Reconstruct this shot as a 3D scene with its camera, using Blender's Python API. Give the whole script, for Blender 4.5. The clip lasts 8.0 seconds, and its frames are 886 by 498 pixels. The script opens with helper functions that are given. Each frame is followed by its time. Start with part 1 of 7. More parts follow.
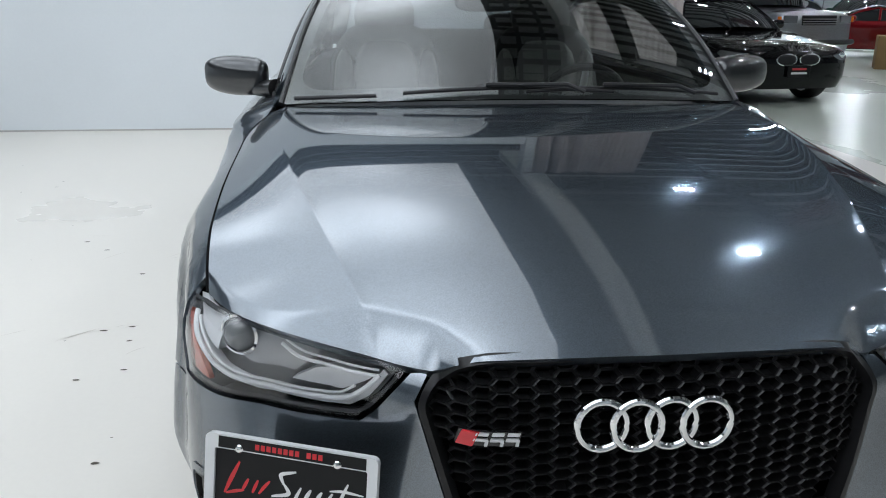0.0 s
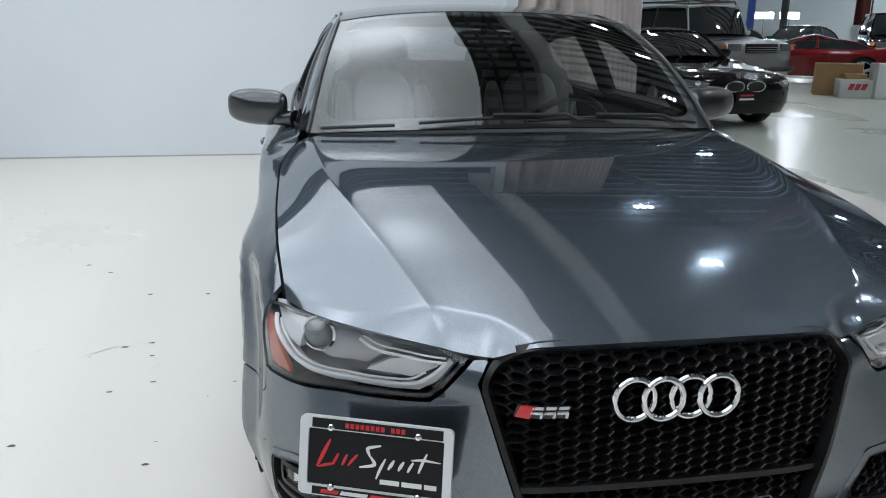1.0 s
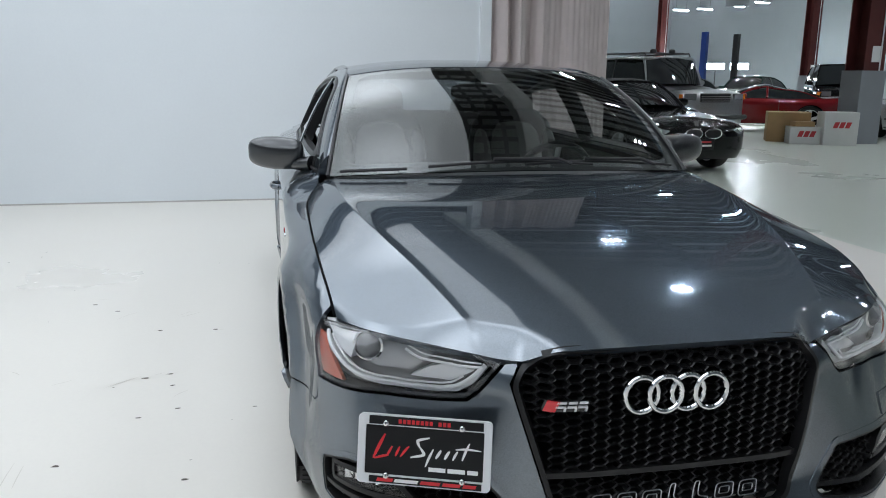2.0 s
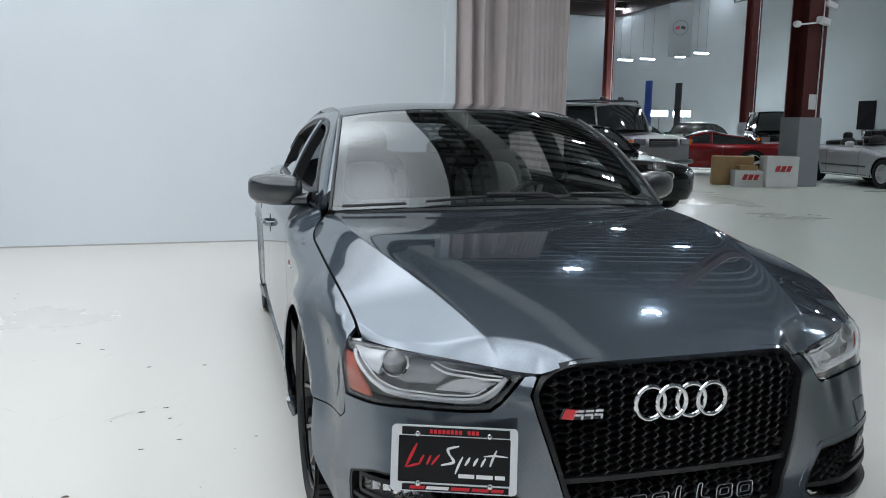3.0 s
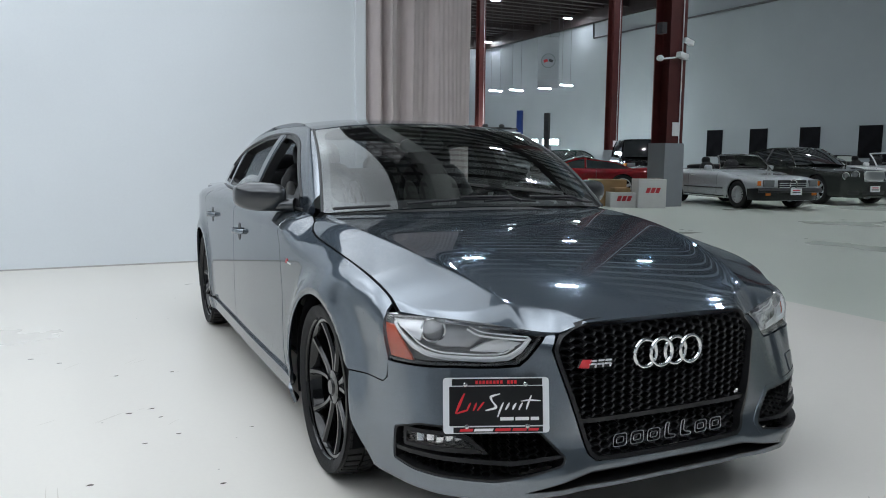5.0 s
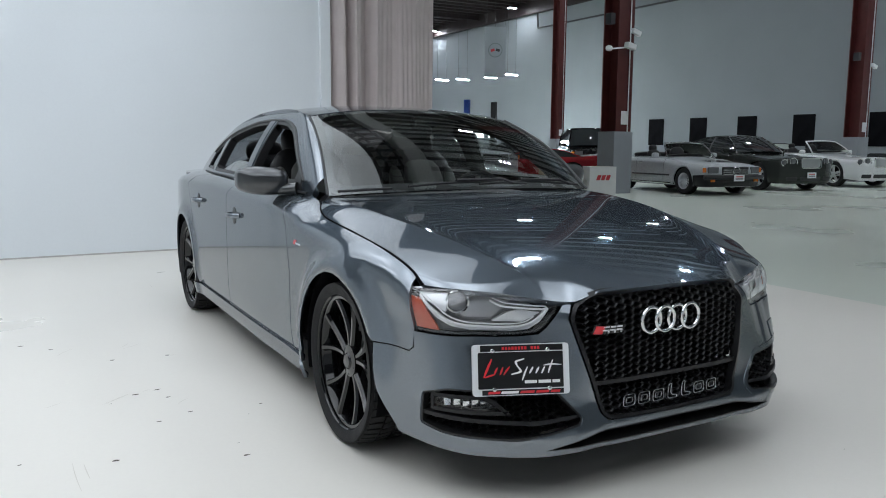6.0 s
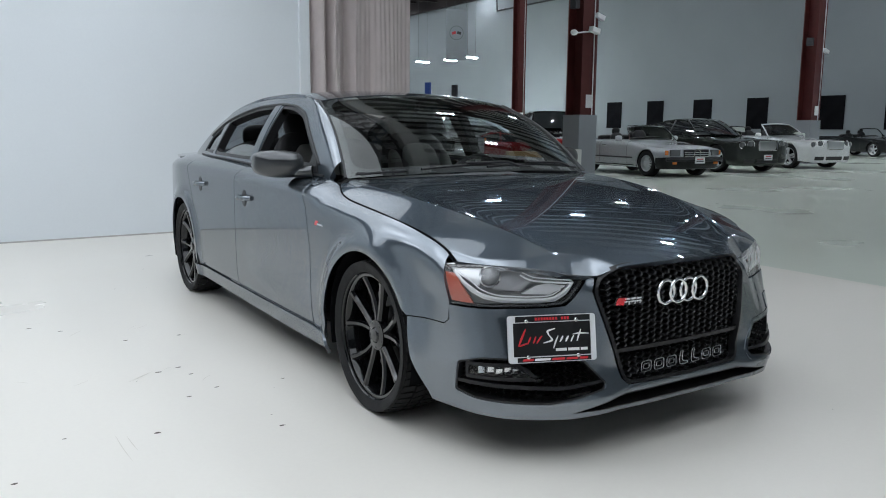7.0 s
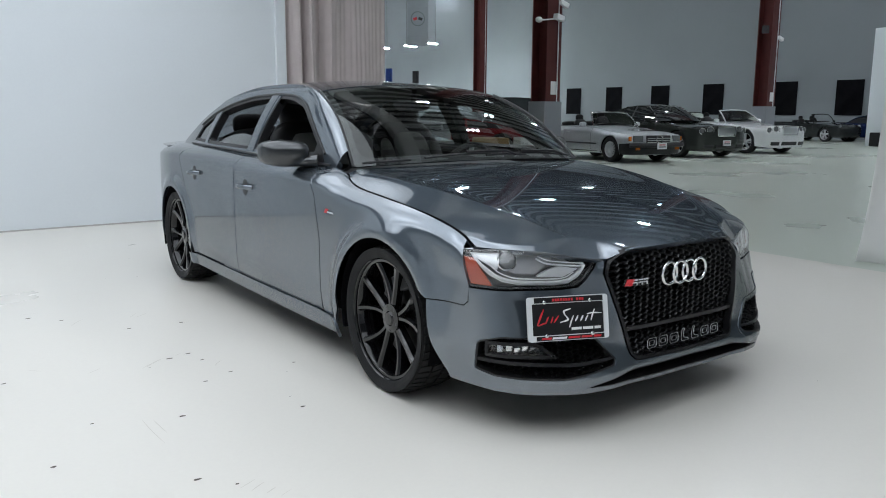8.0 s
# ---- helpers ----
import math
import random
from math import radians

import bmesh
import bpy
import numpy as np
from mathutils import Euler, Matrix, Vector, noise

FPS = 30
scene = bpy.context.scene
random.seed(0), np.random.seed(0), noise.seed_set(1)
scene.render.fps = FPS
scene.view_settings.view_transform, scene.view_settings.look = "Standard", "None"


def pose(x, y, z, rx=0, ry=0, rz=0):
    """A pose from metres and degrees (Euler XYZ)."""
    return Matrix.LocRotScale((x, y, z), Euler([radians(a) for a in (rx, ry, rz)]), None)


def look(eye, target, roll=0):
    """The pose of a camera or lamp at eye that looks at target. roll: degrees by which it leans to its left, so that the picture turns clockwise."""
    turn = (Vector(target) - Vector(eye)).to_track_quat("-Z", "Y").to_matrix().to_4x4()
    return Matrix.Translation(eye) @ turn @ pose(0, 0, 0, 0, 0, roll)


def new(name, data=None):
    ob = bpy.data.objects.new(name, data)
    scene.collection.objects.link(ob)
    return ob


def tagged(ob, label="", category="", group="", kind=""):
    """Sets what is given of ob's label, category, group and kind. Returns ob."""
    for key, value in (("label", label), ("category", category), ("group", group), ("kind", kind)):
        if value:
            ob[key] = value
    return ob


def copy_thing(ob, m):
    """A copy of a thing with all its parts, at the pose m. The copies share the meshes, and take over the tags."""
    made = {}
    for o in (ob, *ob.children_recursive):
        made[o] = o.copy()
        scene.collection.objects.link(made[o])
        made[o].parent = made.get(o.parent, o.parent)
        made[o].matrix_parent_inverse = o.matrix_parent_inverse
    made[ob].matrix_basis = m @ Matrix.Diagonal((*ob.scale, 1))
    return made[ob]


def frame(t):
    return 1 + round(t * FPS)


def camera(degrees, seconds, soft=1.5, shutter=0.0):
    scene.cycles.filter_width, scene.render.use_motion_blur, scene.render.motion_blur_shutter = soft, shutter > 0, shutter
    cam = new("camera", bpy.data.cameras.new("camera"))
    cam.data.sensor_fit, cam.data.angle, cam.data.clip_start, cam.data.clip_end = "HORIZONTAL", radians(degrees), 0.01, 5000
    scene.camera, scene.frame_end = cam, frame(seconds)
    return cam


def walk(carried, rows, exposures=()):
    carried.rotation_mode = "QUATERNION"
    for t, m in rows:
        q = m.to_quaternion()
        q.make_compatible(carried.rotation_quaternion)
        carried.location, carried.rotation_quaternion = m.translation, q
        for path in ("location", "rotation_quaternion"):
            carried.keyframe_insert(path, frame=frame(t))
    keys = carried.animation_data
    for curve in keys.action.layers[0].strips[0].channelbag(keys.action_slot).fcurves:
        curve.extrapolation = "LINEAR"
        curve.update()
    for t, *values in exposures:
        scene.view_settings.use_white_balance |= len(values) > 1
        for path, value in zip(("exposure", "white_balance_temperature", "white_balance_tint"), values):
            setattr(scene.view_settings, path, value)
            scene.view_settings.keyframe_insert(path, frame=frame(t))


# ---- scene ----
cam = camera(59.0, 8.0, soft=1.0)
PATH = [
    (0, (-0.482, -1.958, 1.242), (-0.287, -0.062, 0.636), 0.3),
    (0.5, (-0.594, -2.055, 1.262), (-0.333, -0.159, 0.681), 0.4),
    (1, (-0.712, -2.183, 1.286), (-0.397, -0.285, 0.739), 0.5),
    (1.5, (-0.822, -2.32, 1.308), (-0.46, -0.416, 0.814), 0.6),
    (2.8, (-1.094, -2.539, 1.284), (-0.583, -0.634, 0.948), 0.6),
    (3, (-1.139, -2.549, 1.278), (-0.6, -0.649, 0.961), 0.7),
    (3.5, (-1.256, -2.604, 1.273), (-0.64, -0.722, 0.993), 0.7),
    (4, (-1.386, -2.654, 1.25), (-0.691, -0.797, 0.994), 0.6),
    (4.5, (-1.55, -2.71, 1.223), (-0.776, -0.882, 0.976), 0.5),
    (5.8, (-1.914, -2.767, 1.156), (-0.969, -1.023, 0.903), 0.5),
    (6, (-1.983, -2.772, 1.164), (-1.015, -1.043, 0.899), 0.4),
    (6.5, (-2.126, -2.772, 1.167), (-1.11, -1.074, 0.881), 0.4),
    (7, (-2.294, -2.79, 1.17), (-1.236, -1.121, 0.863), 0.4),
    (7.5, (-2.446, -2.789, 1.18), (-1.346, -1.15, 0.854), 0.3),
    (8, (-2.549, -2.78, 1.188), (-1.407, -1.173, 0.847), 0.3),
]
walk(cam, [(t, look(eye, target, roll)) for t, eye, target, roll in PATH])
# ---- light ----
world = bpy.data.worlds.new("world")
scene.world = world
world.use_nodes = True
world.node_tree.nodes["Background"].inputs[0].default_value = (0.55, 0.62, 0.7, 1)
world.node_tree.nodes["Background"].inputs[1].default_value = 0.05
scene.view_settings.exposure = 0.0

from mathutils.geometry import delaunay_2d_cdt

# ---- materials ----


def material(name, color, rough=0.5, metal=0.0, coat=0.0, coat_rough=0.03, vary=0.0, scale=8.0, bump=0.0, bump_scale=200.0,
             second=None, rough_vary=0.0, emit=None, emit_strength=0.0, transmission=0.0, ior=1.45, spec=0.5, alpha=1.0):
    """A procedural surface: colour with two scales of variation, uneven gloss and fine relief."""
    m = bpy.data.materials.new(name)
    m.use_nodes = True
    n, l = m.node_tree.nodes, m.node_tree.links
    b = n["Principled BSDF"]
    b.inputs["Base Color"].default_value = (*color, 1)
    b.inputs["Roughness"].default_value = rough
    b.inputs["Metallic"].default_value = metal
    b.inputs["Coat Weight"].default_value = coat
    b.inputs["Coat Roughness"].default_value = coat_rough
    b.inputs["Transmission Weight"].default_value = transmission
    b.inputs["IOR"].default_value = ior
    b.inputs["Specular IOR Level"].default_value = spec
    b.inputs["Alpha"].default_value = alpha
    if emit:
        b.inputs["Emission Color"].default_value = (*emit, 1)
        b.inputs["Emission Strength"].default_value = emit_strength
    if vary or bump or rough_vary:
        tc = n.new("ShaderNodeTexCoord")
        big = n.new("ShaderNodeTexNoise")
        big.inputs["Scale"].default_value = scale
        big.inputs["Detail"].default_value = 6
        l.new(tc.outputs["Object"], big.inputs["Vector"])
        fine = n.new("ShaderNodeTexNoise")
        fine.inputs["Scale"].default_value = bump_scale
        fine.inputs["Detail"].default_value = 3
        l.new(tc.outputs["Object"], fine.inputs["Vector"])
        if vary:
            ramp = n.new("ShaderNodeValToRGB")
            dark = second or tuple(max(0.0, c * (1 - vary)) for c in color)
            ramp.color_ramp.elements[0].color = (*dark, 1)
            ramp.color_ramp.elements[0].position = 0.3
            ramp.color_ramp.elements[1].color = (*color, 1)
            ramp.color_ramp.elements[1].position = 0.7
            mix = n.new("ShaderNodeMath")
            mix.operation = "MULTIPLY_ADD"
            mix.inputs[1].default_value = 0.3
            l.new(fine.outputs["Fac"], mix.inputs[0])
            sub = n.new("ShaderNodeMath")
            sub.operation = "MULTIPLY"
            sub.inputs[1].default_value = 0.75
            l.new(big.outputs["Fac"], sub.inputs[0])
            l.new(sub.outputs[0], mix.inputs[2])
            l.new(mix.outputs[0], ramp.inputs[0])
            l.new(ramp.outputs[0], b.inputs["Base Color"])
        if rough_vary:
            mr = n.new("ShaderNodeMapRange")
            mr.inputs["To Min"].default_value = max(0.0, rough - rough_vary)
            mr.inputs["To Max"].default_value = min(1.0, rough + rough_vary)
            mr.inputs["From Min"].default_value, mr.inputs["From Max"].default_value = 0.3, 0.7
            l.new(big.outputs["Fac"], mr.inputs["Value"])
            l.new(mr.outputs[0], b.inputs["Roughness"])
        if bump:
            bp = n.new("ShaderNodeBump")
            bp.inputs["Strength"].default_value = bump
            bp.inputs["Distance"].default_value = 0.002
            l.new(fine.outputs["Fac"], bp.inputs["Height"])
            l.new(bp.outputs[0], b.inputs["Normal"])
    return m


def paint(name, color, metal=0.55, flake=0.25, rough=0.38, coat=1.0, coat_rough=0.02, coat_ior=1.5, edge=1.0, haze=0.0, haze_share=0.5):
    """Metallic car paint: fine flakes under a clear coat; haze is the roughness of the flakes that lie askew."""
    m = material(name, color, rough, metal, coat, coat_rough)
    n, l = m.node_tree.nodes, m.node_tree.links
    b = n["Principled BSDF"]
    b.inputs["Coat IOR"].default_value = coat_ior
    if metal < 0.45:
        b.inputs["Specular IOR Level"].default_value = 0.12
    b.inputs["Specular Tint"].default_value = (edge, edge, edge, 1)
    tc = n.new("ShaderNodeTexCoord")
    v = n.new("ShaderNodeTexVoronoi")
    v.inputs["Scale"].default_value = 900
    l.new(tc.outputs["Object"], v.inputs["Vector"])
    ramp = n.new("ShaderNodeMix")
    ramp.data_type = "RGBA"
    ramp.inputs[6].default_value = (*[c * (1 - flake) for c in color], 1)
    ramp.inputs[7].default_value = (*[min(1, c * (1 + flake)) for c in color], 1)
    sep = n.new("ShaderNodeSeparateColor")
    l.new(v.outputs["Color"], sep.inputs[0])
    l.new(sep.outputs[0], ramp.inputs[0])
    l.new(ramp.outputs[2], b.inputs["Base Color"])
    if haze:
        wide = n.new("ShaderNodeBsdfPrincipled")
        for key in ("Metallic", "Coat Weight", "Coat Roughness", "Coat IOR", "Specular Tint"):
            wide.inputs[key].default_value = b.inputs[key].default_value
        wide.inputs["Roughness"].default_value = haze
        l.new(ramp.outputs[2], wide.inputs["Base Color"])
        both = n.new("ShaderNodeMixShader")
        both.inputs[0].default_value = haze_share
        l.new(b.outputs[0], both.inputs[1])
        l.new(wide.outputs[0], both.inputs[2])
        l.new(both.outputs[0], n["Material Output"].inputs["Surface"])
    return m


M_PAINT = paint("grey_metallic_paint", (0.140, 0.168, 0.200), metal=1.0, rough=0.12, coat_rough=0.002, coat_ior=2.0, edge=0.24, haze=0.42, haze_share=0.62)
M_MIRROR_CAP = paint("dark_mirror_paint", (0.045, 0.048, 0.052), metal=0.8, rough=0.3, coat_rough=0.01, coat_ior=1.6, edge=0.4)
M_BLACK_GLOSS = material("gloss_black", (0.012, 0.012, 0.014), 0.12, 0, 0.6)
M_GRILLE = material("grille_black", (0.012, 0.012, 0.013), 0.30, 0, 0.1, 0.1, spec=0.35)
M_BLACK_SATIN = material("satin_black", (0.018, 0.018, 0.02), 0.42, 0, rough_vary=0.08, scale=20)
M_BLACK_PLASTIC = material("black_plastic", (0.014, 0.014, 0.015), 0.36, bump=0.2, bump_scale=900, spec=0.4)
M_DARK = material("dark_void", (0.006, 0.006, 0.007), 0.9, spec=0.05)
M_TYRE = material("tyre_rubber", (0.020, 0.020, 0.021), 0.62, vary=0.35, scale=14, bump=0.35, bump_scale=500, rough_vary=0.1, spec=0.25)
M_RIM = material("black_rim", (0.005, 0.005, 0.006), 0.10, 0.0, 0.5, 0.03, rough_vary=0.03, scale=30, spec=0.4)
M_CHROME = material("chrome", (0.86, 0.87, 0.88), 0.07, 1.0, rough_vary=0.03, scale=40)
M_SILVER = material("brushed_silver", (0.62, 0.63, 0.65), 0.28, 1.0)
M_DISC = material("brake_iron", (0.10, 0.10, 0.10), 0.4, 1.0, vary=0.3, scale=30)
M_GLASS = material("tinted_glass", (0.84, 0.89, 0.88), 0.0, transmission=1.0, ior=1.56)
M_PRIVACY = material("dark_tinted_glass", (0.30, 0.32, 0.34), 0.0, transmission=1.0, ior=1.5)
M_SIDE_GLASS = material("side_window_glass", (0.90, 0.92, 0.92), 0.0, transmission=1.0, ior=1.5)
M_LENS = material("lamp_lens", (1, 1, 1), 0.0, transmission=1.0, ior=1.38)
M_AMBER = material("amber_reflector", (0.52, 0.10, 0.055), 0.25, 0, 0.6)
M_REFLECTOR = material("lamp_reflector", (0.8, 0.81, 0.83), 0.14, 1.0)
M_DRL = material("lamp_light_guide", (0.95, 0.96, 0.98), 0.3, 0, 0.5)
M_LEATHER_L = material("pale_leather", (0.12, 0.122, 0.116), 0.55, vary=0.15, scale=10, bump=0.25, bump_scale=250)
M_LEATHER_D = material("dark_leather", (0.013, 0.013, 0.014), 0.5, bump=0.25, bump_scale=250, spec=0.25)
M_RED = material("red_enamel", (0.62, 0.02, 0.03), 0.3, 0, 0.6)
M_WHITE_INK = material("white_ink", (0.82, 0.82, 0.82), 0.4)
M_PLATE = material("plate_black", (0.012, 0.012, 0.013), 0.35, spec=0.3)

# ---- mesh helpers ----


def smooth_keys(keys):
    """A smooth function through (t, value) keys, flat beyond the ends."""
    t = np.array([k[0] for k in keys], float)
    v = np.array([k[1] for k in keys], float)
    d = np.diff(v) / np.diff(t)
    s = np.zeros(len(t))
    s[0], s[-1] = d[0], d[-1]
    for i in range(1, len(t) - 1):
        s[i] = 0 if d[i - 1] * d[i] <= 0 else 2 * d[i - 1] * d[i] / (d[i - 1] + d[i])

    def f(x):
        x = np.clip(np.asarray(x, float), t[0], t[-1])
        i = np.clip(np.searchsorted(t, x, "right") - 1, 0, len(t) - 2)
        h = t[i + 1] - t[i]
        u = (x - t[i]) / h
        return ((2 * u**3 - 3 * u**2 + 1) * v[i] + (u**3 - 2 * u**2 + u) * h * s[i]
                + (-2 * u**3 + 3 * u**2) * v[i + 1] + (u**3 - u**2) * h * s[i + 1])
    return f


def step_up(v, lo, hi):
    t = min(1.0, max(0.0, (v - lo) / (hi - lo)))
    return t * t * (3 - 2 * t)


def fitted(keys, degree):
    """An even curve close to (t, value) keys."""
    p = np.polyfit([k[0] for k in keys], [k[1] for k in keys], degree)
    return lambda x: np.polyval(p, x)


def thing(name, label, category, m=None, group="", kind=""):
    e = new(name)
    if m is not None:
        e.matrix_world = m
    return tagged(e, label, category, group, kind)


def mesh_object(name, verts, faces, mat, parent=None, label="", smooth=True):
    me = bpy.data.meshes.new(name)
    me.from_pydata([tuple(v) for v in verts], [], faces)
    me.materials.append(mat)
    if smooth:
        me.polygons.foreach_set("use_smooth", [True] * len(me.polygons))
    me.update()
    ob = new(name, me)
    if parent is not None:
        ob.parent = parent
    if label:
        tagged(ob, label)
    return ob


def part(name, bm, mat, parent=None, label="", smooth=False, sharp=35):
    """Links a bmesh as one mesh object under a thing or a part."""
    me = bpy.data.meshes.new(name)
    bmesh.ops.recalc_face_normals(bm, faces=bm.faces[:])
    if smooth:
        for f in bm.faces:
            f.smooth = True
        for e in bm.edges:
            if len(e.link_faces) == 2 and e.calc_face_angle(0) > radians(sharp):
                e.smooth = False
    bm.to_mesh(me)
    bm.free()
    me.materials.append(mat)
    ob = new(name, me)
    if parent is not None:
        ob.parent = parent
    if label:
        tagged(ob, label)
    return ob


def add_box(bm, c, size, m=None, bevel=0.0, seg=2):
    mat = Matrix.Translation(c) @ (m or Matrix()) @ Matrix.Diagonal((*size, 1))
    r = bmesh.ops.create_cube(bm, size=1.0, matrix=mat)
    if bevel:
        es = list({e for v in r["verts"] for e in v.link_edges})
        bmesh.ops.bevel(bm, geom=es, offset=bevel, segments=seg, profile=0.7, affect="EDGES")
    return bm


def box(c, size, m=None, bevel=0.0, seg=2):
    return add_box(bmesh.new(), c, size, m, bevel, seg)


def add_rod(bm, a, b, r, r2=None, n=12):
    a, b = Vector(a), Vector(b)
    d = b - a
    m = Matrix.Translation((a + b) / 2) @ d.to_track_quat("Z", "Y").to_matrix().to_4x4()
    bmesh.ops.create_cone(bm, cap_ends=True, segments=n, radius1=r, radius2=r if r2 is None else r2, depth=d.length, matrix=m)
    return bm


def rod(a, b, r, r2=None, n=12):
    return add_rod(bmesh.new(), a, b, r, r2, n)


def add_lathe(bm, profile, n=48, axis="x", m=None):
    """Turns (radius, offset) pairs round an axis."""
    rings = []
    for r, o in profile:
        ring = []
        for k in range(n):
            t = 2 * math.pi * k / n
            p = Vector((o, r * math.cos(t), r * math.sin(t))) if axis == "x" else Vector((r * math.cos(t), r * math.sin(t), o))
            ring.append(bm.verts.new(m @ p if m else p))
        rings.append(ring)
    for p, q in zip(rings, rings[1:]):
        for k in range(n):
            bm.faces.new((p[k], p[(k + 1) % n], q[(k + 1) % n], q[k]))
    return rings


def inside(p, poly):
    hit = False
    for (x1, y1), (x2, y2) in zip(poly, poly[1:] + poly[:1]):
        if (y1 > p[1]) != (y2 > p[1]) and p[0] < (x2 - x1) * (p[1] - y1) / (y2 - y1) + x1:
            hit = not hit
    return hit


def dense(poly, step):
    out = []
    for (x1, y1), (x2, y2) in zip(poly, poly[1:] + poly[:1]):
        n = max(1, int(math.hypot(x2 - x1, y2 - y1) / step + 0.5))
        out += [(x1 + (x2 - x1) * k / n, y1 + (y2 - y1) * k / n) for k in range(n)]
    return out


def round_poly(poly, r, n=4):
    """Rounds the corners of a closed outline; r may be one number or one for each corner."""
    out = []
    for k, p in enumerate(poly):
        rr = r[k] if isinstance(r, (list, tuple)) else r
        a, b = Vector(poly[k - 1]), Vector(poly[(k + 1) % len(poly)])
        p = Vector(p)
        la, lb = (a - p).length, (b - p).length
        d = min(rr, la * 0.45, lb * 0.45)
        if d < 1e-5:
            out.append(tuple(p))
            continue
        pa, pb = p + (a - p).normalized() * d, p + (b - p).normalized() * d
        for i in range(n + 1):
            t = i / n
            out.append(tuple((1 - t)**2 * pa + 2 * t * (1 - t) * p + t * t * pb))
    return out


def sheet(name, outline, func, mat, parent=None, label="", step=0.03, thick=0.012, holes=(), out=(0, 0, 1), lift=0.0):
    """A panel: a flat outline filled with a net of points, carried onto a surface func(u, v), with true normals and a turned edge."""
    outline = dense(outline, step)
    loops = [outline] + [dense(h, step) for h in holes]
    us, vs = [p[0] for p in outline], [p[1] for p in outline]
    pts, edges = [], []
    for loop in loops:
        b = len(pts)
        pts += loop
        edges += [(b + k, b + (k + 1) % len(loop)) for k in range(len(loop))]
    border = np.array(pts)
    nu, nv = int((max(us) - min(us)) / step), int((max(vs) - min(vs)) / step)
    for i in range(1, nu + 1):
        for j in range(1, nv + 1):
            p = (min(us) + (i - 0.5 * (j % 2)) * step, min(vs) + j * step)
            if inside(p, outline) and not any(inside(p, h) for h in loops[1:]) and np.min(np.hypot(border[:, 0] - p[0], border[:, 1] - p[1])) > step * 0.45:
                pts.append(p)
    v2, _, tris, _, _, _ = delaunay_2d_cdt([Vector(p) for p in pts], edges, [], 0, 1e-6)
    keep = []
    for f in tris:
        c = (sum(v2[k].x for k in f) / len(f), sum(v2[k].y for k in f) / len(f))
        if inside(c, outline) and not any(inside(c, h) for h in loops[1:]):
            keep.append(list(f))
    out = Vector(out)
    P, N = [], []
    e = 0.003
    for p in v2:
        c = Vector(func(p.x, p.y))
        n = (Vector(func(p.x + e, p.y)) - Vector(func(p.x - e, p.y))).cross(Vector(func(p.x, p.y + e)) - Vector(func(p.x, p.y - e)))
        n.normalize()
        ref = out if out.length > 0 else Vector((c.x, (c.y - 1.4) * 0.15, 0))
        if n.dot(ref) < 0:
            n = -n
        P.append(c + n * lift)
        N.append(n)
    faces = []
    for f in keep:
        a, b, c = (P[k] for k in f[:3])
        nn = (b - a).cross(c - a)
        faces.append(f if nn.dot(N[f[0]]) > 0 else f[::-1])
    normals = [tuple(n) for n in N]
    if thick:
        count = {}
        for f in faces:
            for k in range(len(f)):
                a, b = f[k], f[(k + 1) % len(f)]
                count[(a, b)] = count.get((a, b), 0) + 1
        rim = [(a, b) for (a, b) in count if (b, a) not in count]
        up, low = {}, {}
        for a, b in rim:
            for k in (a, b):
                if k not in up:
                    up[k] = len(P)
                    P.append(P[k].copy())
                    low[k] = len(P)
                    P.append(P[k] - N[k] * thick)
                    normals += [(0, 0, 0), (0, 0, 0)]
        for a, b in rim:
            faces.append([up[b], up[a], low[a], low[b]])
    if thick and mat in (M_GLASS, M_PRIVACY, M_SIDE_GLASS, M_LENS):
        b = len(P)
        P += [P[k] - N[k] * thick for k in range(len(N))]
        normals += [tuple(-n) for n in N]
        faces += [[b + k for k in f[::-1]] for f in faces if max(f) < len(N)]
    ob = mesh_object(name, P, faces, mat, parent, label)
    ob.data.normals_split_custom_set_from_vertices(normals)
    if mat in (M_GLASS, M_PRIVACY, M_SIDE_GLASS, M_LENS):
        ob.visible_shadow = False
    return ob


def tube(points, r, n=8, closed=False, bm=None):
    """A round bar along a line of points."""
    bm = bm or bmesh.new()
    pts = [Vector(p) for p in points]
    rings = []
    for k, p in enumerate(pts):
        if closed:
            d = pts[(k + 1) % len(pts)] - pts[k - 1]
        else:
            d = pts[min(k + 1, len(pts) - 1)] - pts[max(k - 1, 0)]
        q = d.to_track_quat("Z", "Y")
        rr = r[k] if isinstance(r, (list, tuple)) else r
        rings.append([bm.verts.new(p + q @ Vector((rr * math.cos(2 * math.pi * i / n), rr * math.sin(2 * math.pi * i / n), 0))) for i in range(n)])
    pairs = list(zip(rings, rings[1:])) + ([(rings[-1], rings[0])] if closed else [])
    for a, b in pairs:
        best = min(range(n), key=lambda o: sum((a[i].co - b[(i + o) % n].co).length for i in range(n)))
        for i in range(n):
            bm.faces.new((a[i], a[(i + 1) % n], b[(i + 1 + best) % n], b[(i + best) % n]))
    if not closed:
        bm.faces.new(rings[0])
        bm.faces.new(rings[-1][::-1])
    return bm


def curve_points(pts, n=40):
    """A smooth line of n points through the given points."""
    fs = [smooth_keys([(k, p[i]) for k, p in enumerate(pts)]) for i in range(len(pts[0]))]
    return [tuple(float(f(t)) for f in fs) for t in np.linspace(0, len(pts) - 1, n)]


